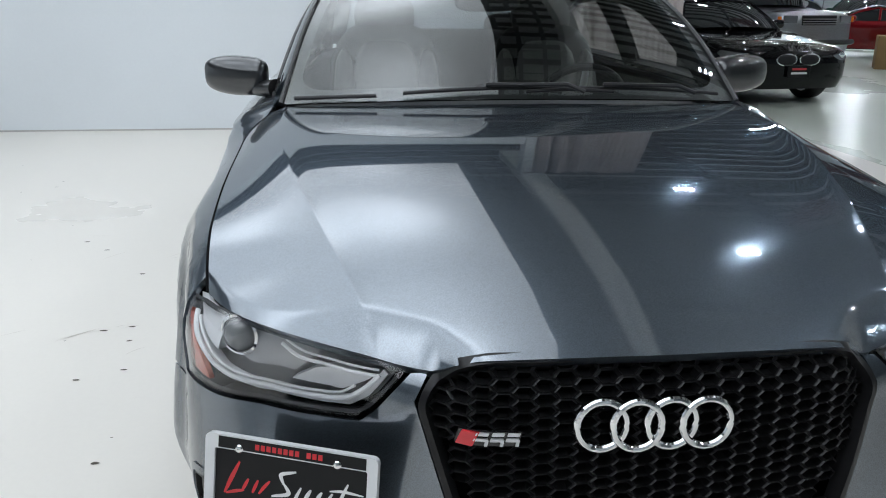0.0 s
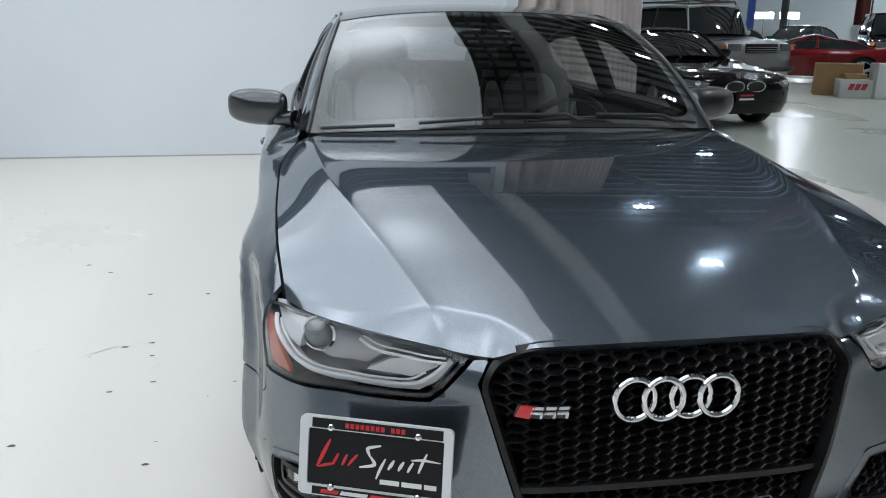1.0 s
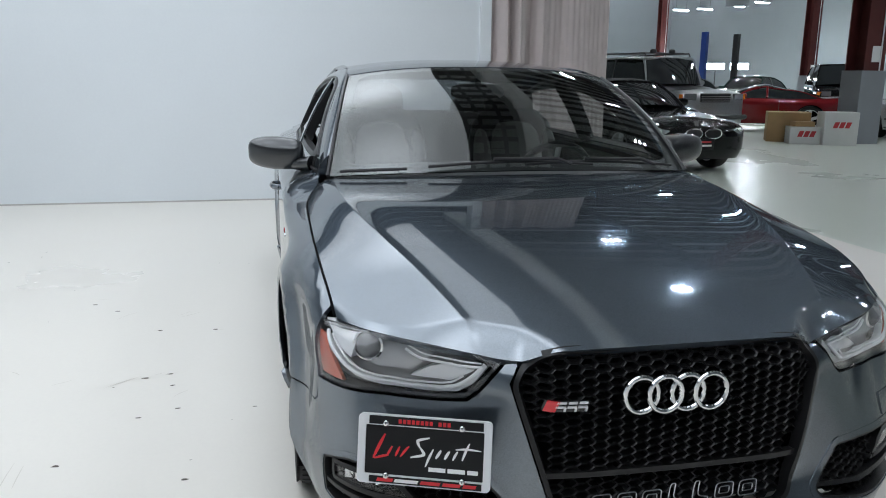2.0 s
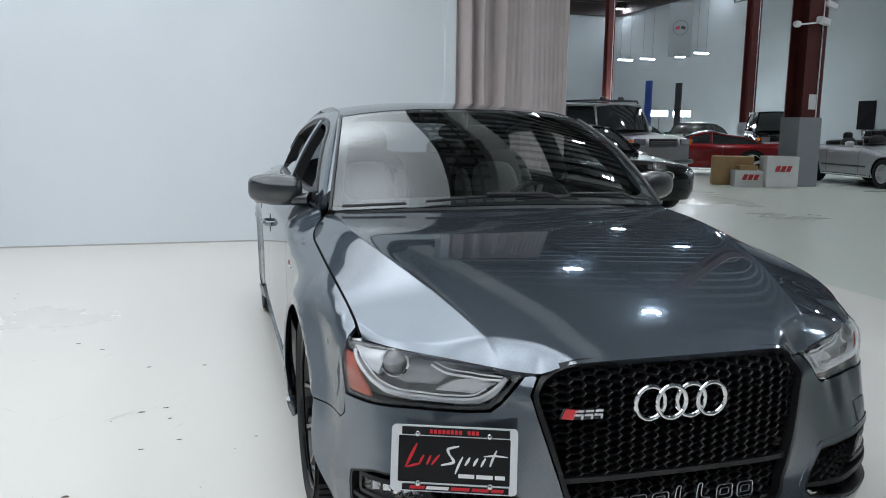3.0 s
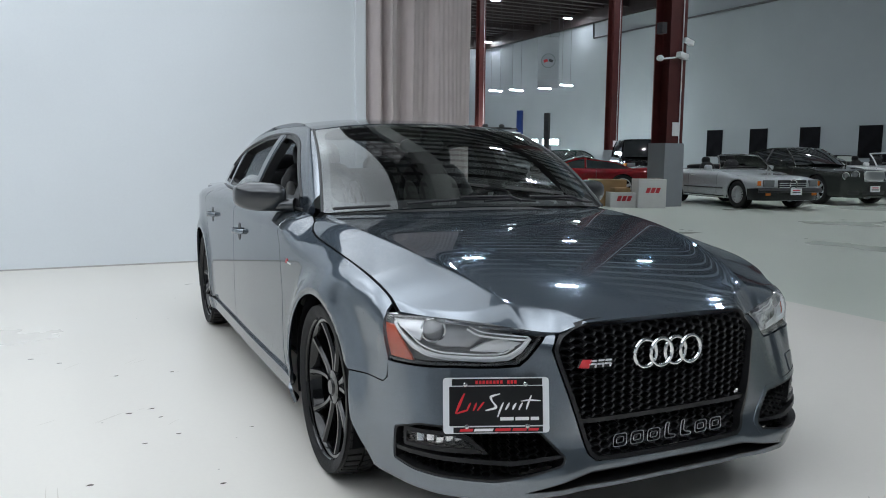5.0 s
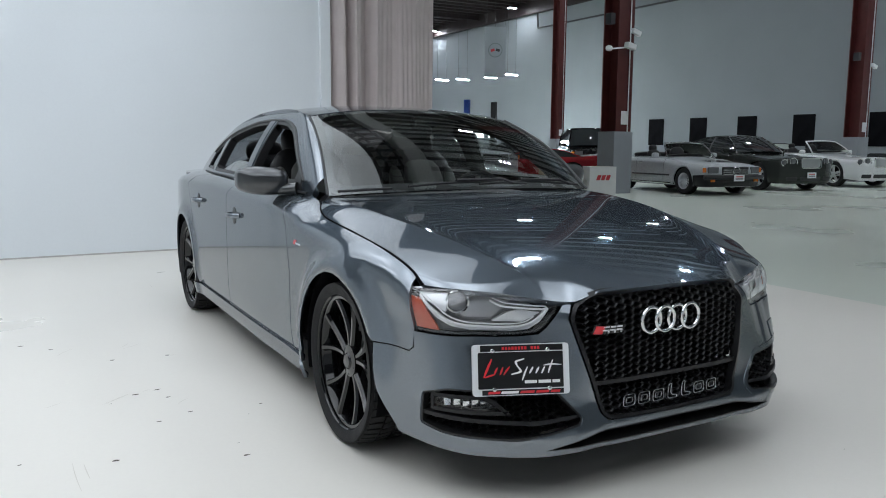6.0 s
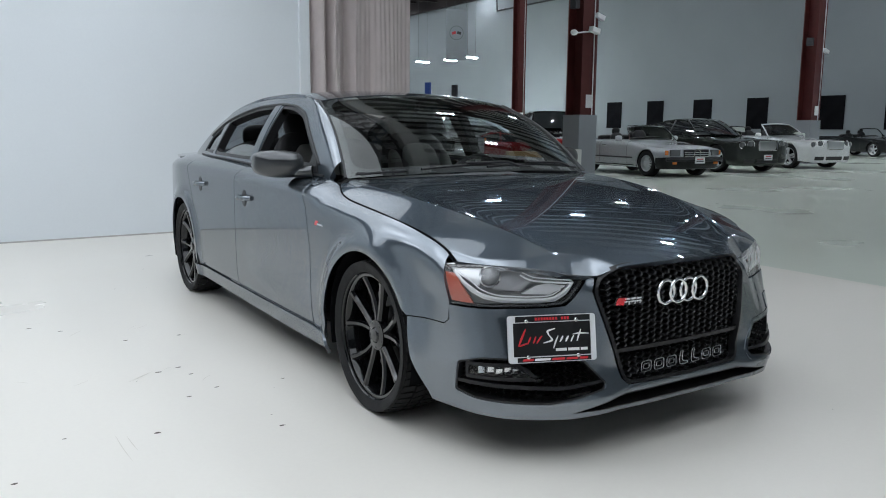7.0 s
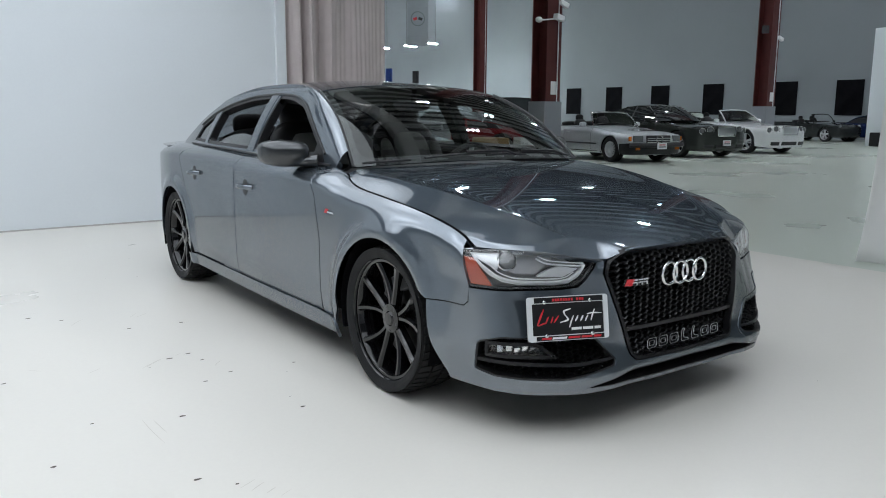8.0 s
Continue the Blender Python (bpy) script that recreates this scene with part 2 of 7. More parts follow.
def ellipsoid(c, size, p=2.5, n=28, m=None):
    """A rounded block: a ball squared off by the power p."""
    bm = bmesh.new()
    bmesh.ops.create_uvsphere(bm, u_segments=n, v_segments=n // 2, radius=1)
    for v in bm.verts:
        d = v.co.normalized()
        k = (abs(d.x) ** p + abs(d.y) ** p + abs(d.z) ** p) ** (-1 / p)
        v.co = Vector((d.x * k * size[0], d.y * k * size[1], d.z * k * size[2]))
        if m:
            v.co = m @ v.co
        v.co += Vector(c)
    return bm


def flat_part(name, poly, z, thick, mat, parent, label=""):
    """A small flat piece in the parent's own plane, with thickness."""
    bm = bmesh.new()
    lo = [bm.verts.new((x, y, z)) for x, y in poly]
    hi = [bm.verts.new((x, y, z + thick)) for x, y in poly]
    bm.faces.new(hi)
    bm.faces.new(lo[::-1])
    for k in range(len(poly)):
        q = (k + 1) % len(poly)
        bm.faces.new((lo[k], lo[q], hi[q], hi[k]))
    return part(name, bm, mat, parent, label)


def rect(x0, y0, x1, y1, slant=0.0):
    return [(x0, y0), (x1, y0), (x1 + slant, y1), (x0 + slant, y1)]

# ---- the place ----
M_STAGE_FLOOR = material("white_stage_floor", (0.745, 0.715, 0.660), 0.34, vary=0.05, scale=0.5, bump=0.08, bump_scale=60, rough_vary=0.1)
M_STAGE_WALL = material("white_stage_wall", (0.775, 0.815, 0.845), 0.7, vary=0.05, scale=0.7, bump=0.1, bump_scale=40)
M_EPOXY = material("grey_epoxy_floor", (0.62, 0.665, 0.585), 0.29, 0, 0.12, 0.18, vary=0.10, scale=0.35, rough_vary=0.03)
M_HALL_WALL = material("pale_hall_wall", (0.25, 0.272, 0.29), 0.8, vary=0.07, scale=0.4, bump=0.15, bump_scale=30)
M_DECK = material("grey_roof_lining", (0.62, 0.63, 0.645), 0.8, vary=0.1, scale=2)
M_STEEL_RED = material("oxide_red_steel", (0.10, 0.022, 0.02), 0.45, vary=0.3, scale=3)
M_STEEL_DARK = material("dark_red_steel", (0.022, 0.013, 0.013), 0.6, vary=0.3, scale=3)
M_WRAP = material("grey_column_wrap", (0.27, 0.285, 0.31), 0.6, vary=0.08, scale=3)
M_LED = material("led_tube", (1, 1, 1), 0.5, emit=(0.875, 0.945, 1.03), emit_strength=560)
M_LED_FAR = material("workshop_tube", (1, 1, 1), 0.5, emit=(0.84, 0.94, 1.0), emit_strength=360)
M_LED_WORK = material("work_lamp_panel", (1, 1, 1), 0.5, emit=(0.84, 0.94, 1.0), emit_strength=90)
M_WHITE_STEEL = material("white_painted_steel", (0.82, 0.83, 0.84), 0.5, vary=0.06, scale=3)
M_DUCT = material("white_duct_paint", (0.92, 0.925, 0.93), 0.45, vary=0.04, scale=3)
M_CURTAIN = material("taupe_curtain", (0.55, 0.485, 0.475), 0.85, vary=0.12, scale=5, bump=0.3, bump_scale=400)
M_CLOTH = material("white_cloth", (0.80, 0.80, 0.78), 0.85, vary=0.05, scale=4, bump=0.2, bump_scale=200)
M_PAPER = material("paper", (0.8, 0.8, 0.8), 0.7)
M_CARD = material("brown_cardboard", (0.42, 0.27, 0.13), 0.8, vary=0.15, scale=6)
M_CARD_W = material("white_cardboard", (0.72, 0.72, 0.71), 0.7, vary=0.08, scale=6)
M_RED_INK = material("red_ink", (0.55, 0.05, 0.06), 0.5)
M_CONDUIT = material("dark_conduit", (0.05, 0.05, 0.055), 0.5)
M_BLUE_STEEL = material("blue_lift_steel", (0.02, 0.05, 0.22), 0.4)
M_POSTER = material("dark_poster", (0.004, 0.004, 0.005), 0.7, spec=0.03, vary=0.5, scale=1.5, second=(0.010, 0.010, 0.012))


def lit_cloth(strength):
    """Diffuser cloth, brighter in front of the tubes behind it."""
    m = material("softbox_cloth", (0.9, 0.9, 0.9), 0.9, emit=(0.875, 0.945, 1.03), emit_strength=strength)
    n, l = m.node_tree.nodes, m.node_tree.links
    tc = n.new("ShaderNodeTexCoord")
    noise = n.new("ShaderNodeTexNoise")
    noise.inputs["Scale"].default_value = 0.5
    l.new(tc.outputs["Object"], noise.inputs["Vector"])
    warp = n.new("ShaderNodeVectorMath")
    warp.operation = "MULTIPLY_ADD"
    warp.inputs[1].default_value = (1.2, 1.2, 0)
    l.new(noise.outputs["Color"], warp.inputs[0])
    l.new(tc.outputs["Object"], warp.inputs[2])
    axes = n.new("ShaderNodeSeparateXYZ")
    l.new(warp.outputs[0], axes.inputs[0])
    plain = n.new("ShaderNodeSeparateXYZ")
    l.new(tc.outputs["Object"], plain.inputs[0])

    def calc(op, *args):
        q = n.new("ShaderNodeMath")
        q.operation = op
        for k, v in enumerate(args):
            if isinstance(v, (int, float)):
                q.inputs[k].default_value = v
            else:
                l.new(v, q.inputs[k])
        return q.outputs[0]

    def bump(v, period):
        return calc("MULTIPLY_ADD", calc("SINE", calc("MULTIPLY", v, 2 * math.pi / period)), 0.5, 0.5)

    def fade(v, half):
        q = n.new("ShaderNodeMapRange")
        q.interpolation_type = "SMOOTHSTEP"
        q.inputs["From Min"].default_value, q.inputs["From Max"].default_value = half - 1.1, half
        q.inputs["To Min"].default_value, q.inputs["To Max"].default_value = 1.0, 0.55
        l.new(calc("ABSOLUTE", v), q.inputs["Value"])
        return q.outputs[0]
    spots = calc("MULTIPLY_ADD", calc("MULTIPLY", bump(axes.outputs[0], 2.1), bump(axes.outputs[1], 2.9)), 0.8, 0.6)
    edges = calc("MULTIPLY", fade(plain.outputs[0], 3.1), fade(plain.outputs[1], 5.55))
    l.new(calc("MULTIPLY", calc("MULTIPLY", spots, edges), strength), n["Principled BSDF"].inputs["Emission Strength"])
    return m


M_SOFT = lit_cloth(2.2)

HALL_H = 13.2
X0, X1, Y0, Y1 = -16.0, 37.2, -16.0, 70.0
XM, YM, XL, YL = (X0 + X1) / 2, (Y0 + Y1) / 2, X1 - X0, Y1 - Y0


def slab(name, c, size, mat, label="", category="", kind="structure", bevel=0.0):
    ob = part(name, box(c, size, bevel=bevel), mat)
    return tagged(ob, label, category, kind=kind)


slab("floor", (XM, YM, -0.05), (XL, YL, 0.1), M_EPOXY, "glossy grey-green epoxy hall floor", "floor")
slab("stage_floor", (-2.2, -2.0, 0.002), (11.66, 16.4, 0.006), M_STAGE_FLOOR, "scuffed matt white painted studio floor", "floor")
WALL_H = 3.7
# Thin grey strip put in for the shadow line where wall meets floor.
slab("baseboard", (-3.4, 5.994, 0.012), (9.35, 0.012, 0.014), material("foot_shadow_grey", (0.48, 0.47, 0.45), 0.8), "thin grey strip for the shadow line at the foot of the studio wall", "joint")
slab("wall_studio", (-3.4, 6.12, WALL_H / 2), (9.35, 0.24, WALL_H), M_STAGE_WALL, "white painted studio back wall", "wall")
slab("wall_studio_side", (-8.1, -2.0, WALL_H / 2), (0.24, 16.4, WALL_H), M_STAGE_WALL, "white painted studio side wall", "wall")
# Added behind the camera, never in view, to bounce light onto the car's nose.
slab("wall_studio_back", (-2.2, -10.4, WALL_H / 2), (11.9, 0.24, WALL_H), M_STAGE_WALL, "unseen white rear wall, added to bounce light", "wall")
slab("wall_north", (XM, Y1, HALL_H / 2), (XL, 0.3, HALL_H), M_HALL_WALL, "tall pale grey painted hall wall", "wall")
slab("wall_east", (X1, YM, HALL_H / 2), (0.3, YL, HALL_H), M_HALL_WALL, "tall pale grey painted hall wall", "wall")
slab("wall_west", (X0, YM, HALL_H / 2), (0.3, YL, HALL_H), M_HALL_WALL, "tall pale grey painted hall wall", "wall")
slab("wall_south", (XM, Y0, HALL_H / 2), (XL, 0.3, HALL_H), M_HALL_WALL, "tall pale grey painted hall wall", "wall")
slab("wall_partition", (29.96, 7.8, 2.30), (0.2, 11.2, 4.6), M_STAGE_WALL, "white free-standing partition wall", "wall")


tagged(part("ceiling", box((XM, YM, HALL_H + 0.15), (XL, YL, 0.3)), M_DECK), "pale roof lining between dark steel purlins", "ceiling", kind="structure")
purlin_mesh = None
for k in range(65):
    y = Y0 + 0.7 + 1.3 * k
    if purlin_mesh is None:
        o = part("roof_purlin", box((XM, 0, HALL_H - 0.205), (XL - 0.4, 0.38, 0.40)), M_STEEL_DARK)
        purlin_mesh = o.data
    else:
        o = new("roof_purlin", purlin_mesh)
    o.location.y = y
    tagged(o, "dark steel roof purlin under the lining", "purlin", group="roof purlins", kind="structure")


def roof_beam(a, b, h, mat, name="roof_beam"):
    a, b = Vector(a), Vector(b)
    d = b - a
    bm = bmesh.new()
    L = d.length
    add_box(bm, (0, 0, h / 2 - 0.02), (L, 0.2, 0.04))
    add_box(bm, (0, 0, -h / 2 + 0.02), (L, 0.2, 0.04))
    add_box(bm, (0, 0, 0), (L, 0.03, h - 0.08))
    ob = part(name, bm, mat)
    ob.matrix_world = Matrix.Translation((a + b) / 2) @ Matrix.Rotation(math.atan2(d.y, d.x), 4, "Z")
    return tagged(ob, "dark red steel roof beam", "beam", group="roof beams", kind="structure")


for x in (11.0, 24.2):
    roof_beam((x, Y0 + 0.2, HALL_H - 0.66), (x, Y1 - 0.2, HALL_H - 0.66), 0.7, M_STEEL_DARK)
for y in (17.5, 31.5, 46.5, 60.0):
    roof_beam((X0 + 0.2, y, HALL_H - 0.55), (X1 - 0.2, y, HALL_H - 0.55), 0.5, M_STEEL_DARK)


for c, sz in (((36.86, YM, 12.50), (0.34, YL - 0.7, 1.30)), ((XM - 0.1, 69.65, 12.50), (XL - 0.8, 0.34, 1.30))):
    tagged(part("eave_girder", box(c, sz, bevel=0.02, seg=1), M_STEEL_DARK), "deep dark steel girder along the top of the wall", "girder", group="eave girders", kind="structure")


# the studio's overhead light, hung from the roof on rods
def soft_light():
    e = thing("soft_light", "large white overhead studio light panel on rods", "studio light", Matrix.Translation((-2.65, 0.30, 4.25)))
    part("diffuser", box((0, 0, 0), (6.2, 11.1, 0.05)), M_SOFT, e, "glowing white diffuser cloth")
    bm = bmesh.new()
    for c, sz in (((3.13, 0, 0.03), (0.06, 11.2, 0.14)), ((-3.13, 0, 0.03), (0.06, 11.2, 0.14)), ((0, 5.58, 0.03), (6.2, 0.06, 0.14)), ((0, -5.58, 0.03), (6.2, 0.06, 0.14))):
        add_box(bm, c, sz)
    part("light_frame", bm, M_CONDUIT, e)
    for k in range(12):
        part("clamp", box((3.24, -5.2 + 0.95 * k, 0.05), (0.14, 0.12, 0.22), bevel=0.01, seg=1), M_CONDUIT, e)
    for sx in (-2.9, 2.9):
        for sy in (-5.3, 5.3):
            part("hanger_rod", rod((sx, sy, 0.1), (sx, sy, HALL_H - 4.25 + 0.02), 0.012, n=8), M_CONDUIT, e)
    bm = bmesh.new()
    add_box(bm, (0, 0, 0.10), (6.2, 11.1, 0.02))
    part("light_back", bm, M_CONDUIT, e)


soft_light()
def lighting_truss():
    """A slim ladder truss beside the light panel, hung from the roof."""
    e = thing("lighting_truss", "dark ladder truss hung beside the studio light", "truss", Matrix.Translation((0.86, 1.9, 4.5)))
    for dx in (-0.13, 0.13):
        part("rail", rod((dx, -4.6, 0), (dx, 4.6, 0), 0.025, n=8), M_CONDUIT, e)
    for k in range(18):
        part("rung", rod((-0.13, -4.4 + 0.52 * k, 0), (0.13, -4.4 + 0.52 * k, 0), 0.012, n=6), M_CONDUIT, e)
    for sy in (-4, 4):
        part("hanger_rod", rod((0, sy, 0), (0, sy, HALL_H - 4.5 + 0.02), 0.01, n=6), M_CONDUIT, e)


lighting_truss()
ob = part("white_duct", box((1.62, 2.0, 5.3), (0.36, 13.0, 0.30), bevel=0.03), M_DUCT)
tagged(ob, "white painted overhead duct along the roof", "duct", kind="structure")
for y in (-3.5, 2.0, 7.5):
    part("duct_hanger", rod((1.62, y, 5.44), (1.62, y, HALL_H + 0.1), 0.012, n=6), M_CONDUIT, ob)


def ceiling_light(x, y):
    e = thing("ceiling_light", "bright white three-bar LED high-bay light", "ceiling light", Matrix.Translation((x, y, HALL_H - 0.9)), group="ceiling lights")
    part("lamp_body", box((0, 0, 0.05), (0.74, 0.36, 0.06), bevel=0.01, seg=1), M_WHITE_STEEL, e)
    for k in (-1, 0, 1):
        part("led_bar", box((0.26 * k, 0, 0.014), (0.085, 0.30, 0.016)), M_LED, e, "glowing LED bar")
    for k in (-0.3, 0.3):
        part("hanger_rod", rod((k, 0, 0.08), (k, 0, 0.95), 0.008, n=6), M_CONDUIT, e)
    return e


first_light = ceiling_light(9.1, 9.7)
# The last nine, never in view, are added to brighten the far workshop wall.
for x, y in [(9.1, 9.7 + 6.5 * k) for k in (-3, -2, -1, 1, 2, 3, 4, 5)] + [(17.5, -3.3 + 6.5 * k) for k in range(9)] + [(26.5, -3.3 + 6.5 * k) for k in range(9)] + [(33.5, 3.2), (33.5, 12.0), (35.4, 52.6), (36.2, 67.8)] + [(x, y) for x in (22.0, 25.5, 29.0) for y in (60.5, 64.0, 67.5)]:
    copy_thing(first_light, Matrix.Translation((x, y, HALL_H - 0.9)))


def curtain():
    """Hanging pleats, deeper towards one side."""
    n, h, rows = 220, 4.6, 14
    verts, faces = [], []
    for i in range(n + 1):
        t = i / n
        x = 1.40 + 1.35 * t
        ease = 1 - 0.72 * step_up(t, 0.25, 0.75)
        y = 5.95 + 0.060 * ease * math.sin(46 * t - 17 * t * t + 0.8 * math.sin(5 * t)) + 0.022 * ease * math.sin(83 * t - 30 * t * t + 1) + 0.030 * step_up(t, 0.4, 0.9) * math.sin(13 * t + 0.5) + 0.005 * math.sin(t * 131)
        for j in range(rows):
            w = j / (rows - 1)
            verts.append((x + 0.010 * math.sin(9 * t + 5 * w), y + 0.018 * math.sin(5 * w + 14 * t) * (1 - w), 0.012 + h * w))
    for i in range(n):
        for j in range(rows - 1):
            a = i * rows + j
            faces.append((a, a + rows, a + rows + 1, a + 1))
    ob = mesh_object("curtain", verts, faces, M_CURTAIN)
    so = ob.modifiers.new("thickness", "SOLIDIFY")
    so.thickness = 0.004
    tagged(ob, "floor-length taupe pleated studio curtain", "curtain")
    part("curtain_rail", rod((1.3, 5.95, 4.62), (2.85, 5.95, 4.62), 0.02), M_CONDUIT, ob)


curtain()
tagged(part("wall_end_post", box((1.335, 6.1, 2.35), (0.12, 0.3, 4.7), bevel=0.006), M_STAGE_WALL), "white painted end post of the studio wall", "post", kind="structure")


def drape():
    """White cloth hanging beside the studio floor, its hem spread on the ground."""
    n, rows = 60, 22
    verts, faces = [], []
    for i in range(n + 1):
        t = i / n
        for j in range(rows):
            w = j / (rows - 1)
            spread = (1 - w) ** 3
            x = 3.87 + 0.34 * (1 - math.exp(-3.4 * w / 0.8)) + 0.05 * math.sin(t * 26 + 2 * w) * (0.3 + 0.7 * w) + 0.55 * t
            y = 0.42 - 0.9 * t + 0.03 * math.cos(t * 19) - 0.04 * spread
            verts.append((x, y, 0.012 + 3.4 * w))
    for i in range(n):
        for j in range(rows - 1):
            a = i * rows + j
            faces.append((a, a + rows, a + rows + 1, a + 1))
    ob = mesh_object("white_drape", verts, faces, M_CLOTH)
    so = ob.modifiers.new("thickness", "SOLIDIFY")
    so.thickness = 0.004
    tagged(ob, "white cloth drape with its hem spread on the floor", "drape")
    part("drape_rail", rod((3.95, 0.5, 3.42), (4.65, -0.55, 3.42), 0.02), M_CONDUIT, ob)


drape()


def floor_wear():
    """Small dark chips and thin scuffs on the white floor."""
    rnd = random.Random(5)
    chips, scuffs = bmesh.new(), bmesh.new()
    spots = [(-1.475, 0.555, 0.010), (-1.687, 0.204, 0.013), (-1.252, 0.029, 0.011), (-1.816, -0.368, 0.012), (-2.180, -0.001, 0.010), (-1.957, 2.195, 0.012), (-1.809, 2.041, 0.012), (-1.995, 0.323, 0.008),
             (-1.256, 1.615, 0.012), (-1.534, 1.647, 0.012), (-2.215, 1.023, 0.012), (-1.510, 0.976, 0.012), (-1.412, 1.007, 0.012), (-1.384, 0.869, 0.009), (-1.335, 0.62, 0.009)]
    spots += [(rnd.uniform(-3.6, -0.9), rnd.uniform(-1.6, 4.5), rnd.choice((0.003, 0.004, 0.005, 0.008))) for _ in range(30)]
    spots += [(rnd.uniform(-1.2, 3.2), rnd.uniform(-2.6, -1.0), rnd.choice((0.004, 0.006, 0.01))) for _ in range(14)]
    for x, y, r in spots:
        n = 7
        vs = [chips.verts.new((x + r * rnd.uniform(0.5, 1.1) * math.cos(2 * math.pi * k / n) * 1.4, y + r * rnd.uniform(0.5, 1.1) * math.sin(2 * math.pi * k / n) * 0.8, 0.0062)) for k in range(n)]
        chips.faces.new(vs)
    lines = [(-1.827, 0.255, 0.27, -88), (-1.791, 0.229, 0.155, -87), (-1.722, -0.506, 0.07, 27), (-1.701, -0.545, 0.07, 31), (-1.667, -0.586, 0.05, 29), (-1.637, -0.629, 0.055, 27),
             (-1.530, 0.966, 0.05, 27), (-1.474, 1.008, 0.04, 27), (-1.435, 1.000, 0.05, 20), (-1.662, 0.890, 0.16, 40), (-1.655, 0.905, 0.14, 38), (-1.640, 0.900, 0.15, 43),
             (-1.566, 1.643, 0.04, 12), (-1.887, 0.960, 0.09, 35), (-2.102, 1.163, 0.07, -45), (-1.250, 1.602, 0.04, 10)]
    lines += [(rnd.uniform(-3.4, -1.1), rnd.uniform(-1.2, 4.0), rnd.uniform(0.04, 0.16), rnd.uniform(0, 60)) for _ in range(12)]
    for x, y, length, ang in lines:
        d = Vector((math.cos(radians(ang)), math.sin(radians(ang)), 0))
        q = Vector((-d.y, d.x, 0)) * rnd.uniform(0.001, 0.0026)
        bend = Vector((-d.y, d.x, 0)) * rnd.uniform(-0.02, 0.02) * length / 0.3
        a = []
        for k in range(6):
            t = k / 5
            c = Vector((x, y, 0.0061)) + d * length * t + bend * math.sin(math.pi * t)
            w = math.sin(math.pi * (0.1 + 0.8 * t))
            a.append((scuffs.verts.new(c + q * w), scuffs.verts.new(c - q * w)))
        for (p, r_), (u, v) in zip(a, a[1:]):
            scuffs.faces.new((p, u, v, r_))
    tagged(part("floor_chips", chips, material("floor_chip", (0.10, 0.085, 0.07), 0.8)), "small dark chips on the white studio floor", "floor chips", kind="stuff")
    tagged(part("floor_scuffs", scuffs, material("floor_scuff", (0.62, 0.585, 0.53), 0.7)), "thin grey scuff lines on the white studio floor", "scuff marks", kind="stuff")


floor_wear()


def column(x, y, wrap=True, camera_arm=False):
    e = thing("steel_column", "oxide red steel column with a grey boxed base", "column", Matrix.Translation((x, y, 0)), group="hall columns")
    bm = bmesh.new()
    w, d, t = 0.48, 0.52, 0.03
    add_box(bm, (0, -d / 2, HALL_H / 2), (w, t, HALL_H))
    add_box(bm, (0, d / 2, HALL_H / 2), (w, t, HALL_H))
    add_box(bm, (0, 0, HALL_H / 2), (t, d - t, HALL_H))
    part("shaft", bm, M_STEEL_RED, e)
    part("base_wrap", box((0, 0, 0.75), (0.58, 0.60, 1.5), bevel=0.01), M_WRAP, e, "grey painted boxed base")
    part("notice", box((0.02, -d / 2 - 0.018, 1.83), (0.2, 0.004, 0.32)), M_PAPER, e, "white paper notice")
    part("conduit", rod((0.12, -d / 2 - 0.03, 1.5), (0.12, -d / 2 - 0.03, HALL_H), 0.014, n=8), M_WHITE_STEEL, e)
    if camera_arm == "full":
        part("camera_arm", rod((-0.55, -0.3, 3.42), (0.05, -0.28, 3.50), 0.018), M_WHITE_STEEL, e, "white bracket")
        part("security_camera", ellipsoid((-0.58, -0.34, 3.43), (0.09, 0.07, 0.07), 2.2), M_WHITE_STEEL, e, "white security camera", smooth=True)
        part("security_camera", box((0.06, -0.36, 3.52), (0.30, 0.14, 0.13), m=pose(0, 0, 0, 0, 10, 10), bevel=0.02), M_WHITE_STEEL, e, "white security camera")
    if camera_arm:
        part("security_camera", box((0.28, -0.30, 3.86), (0.26, 0.11, 0.12), m=pose(0, 0, 0, 0, 18, 0), bevel=0.02), M_WHITE_STEEL, e, "white security camera")
        part("loudspeaker", box((-0.36, -0.1, 4.15), (0.14, 0.2, 0.26), bevel=0.01), M_CONDUIT, e, "small black loudspeaker")
    return e

# ---- the grey saloon: its surfaces ----
# x to the car's left, y to its rear, origin under the front axle.


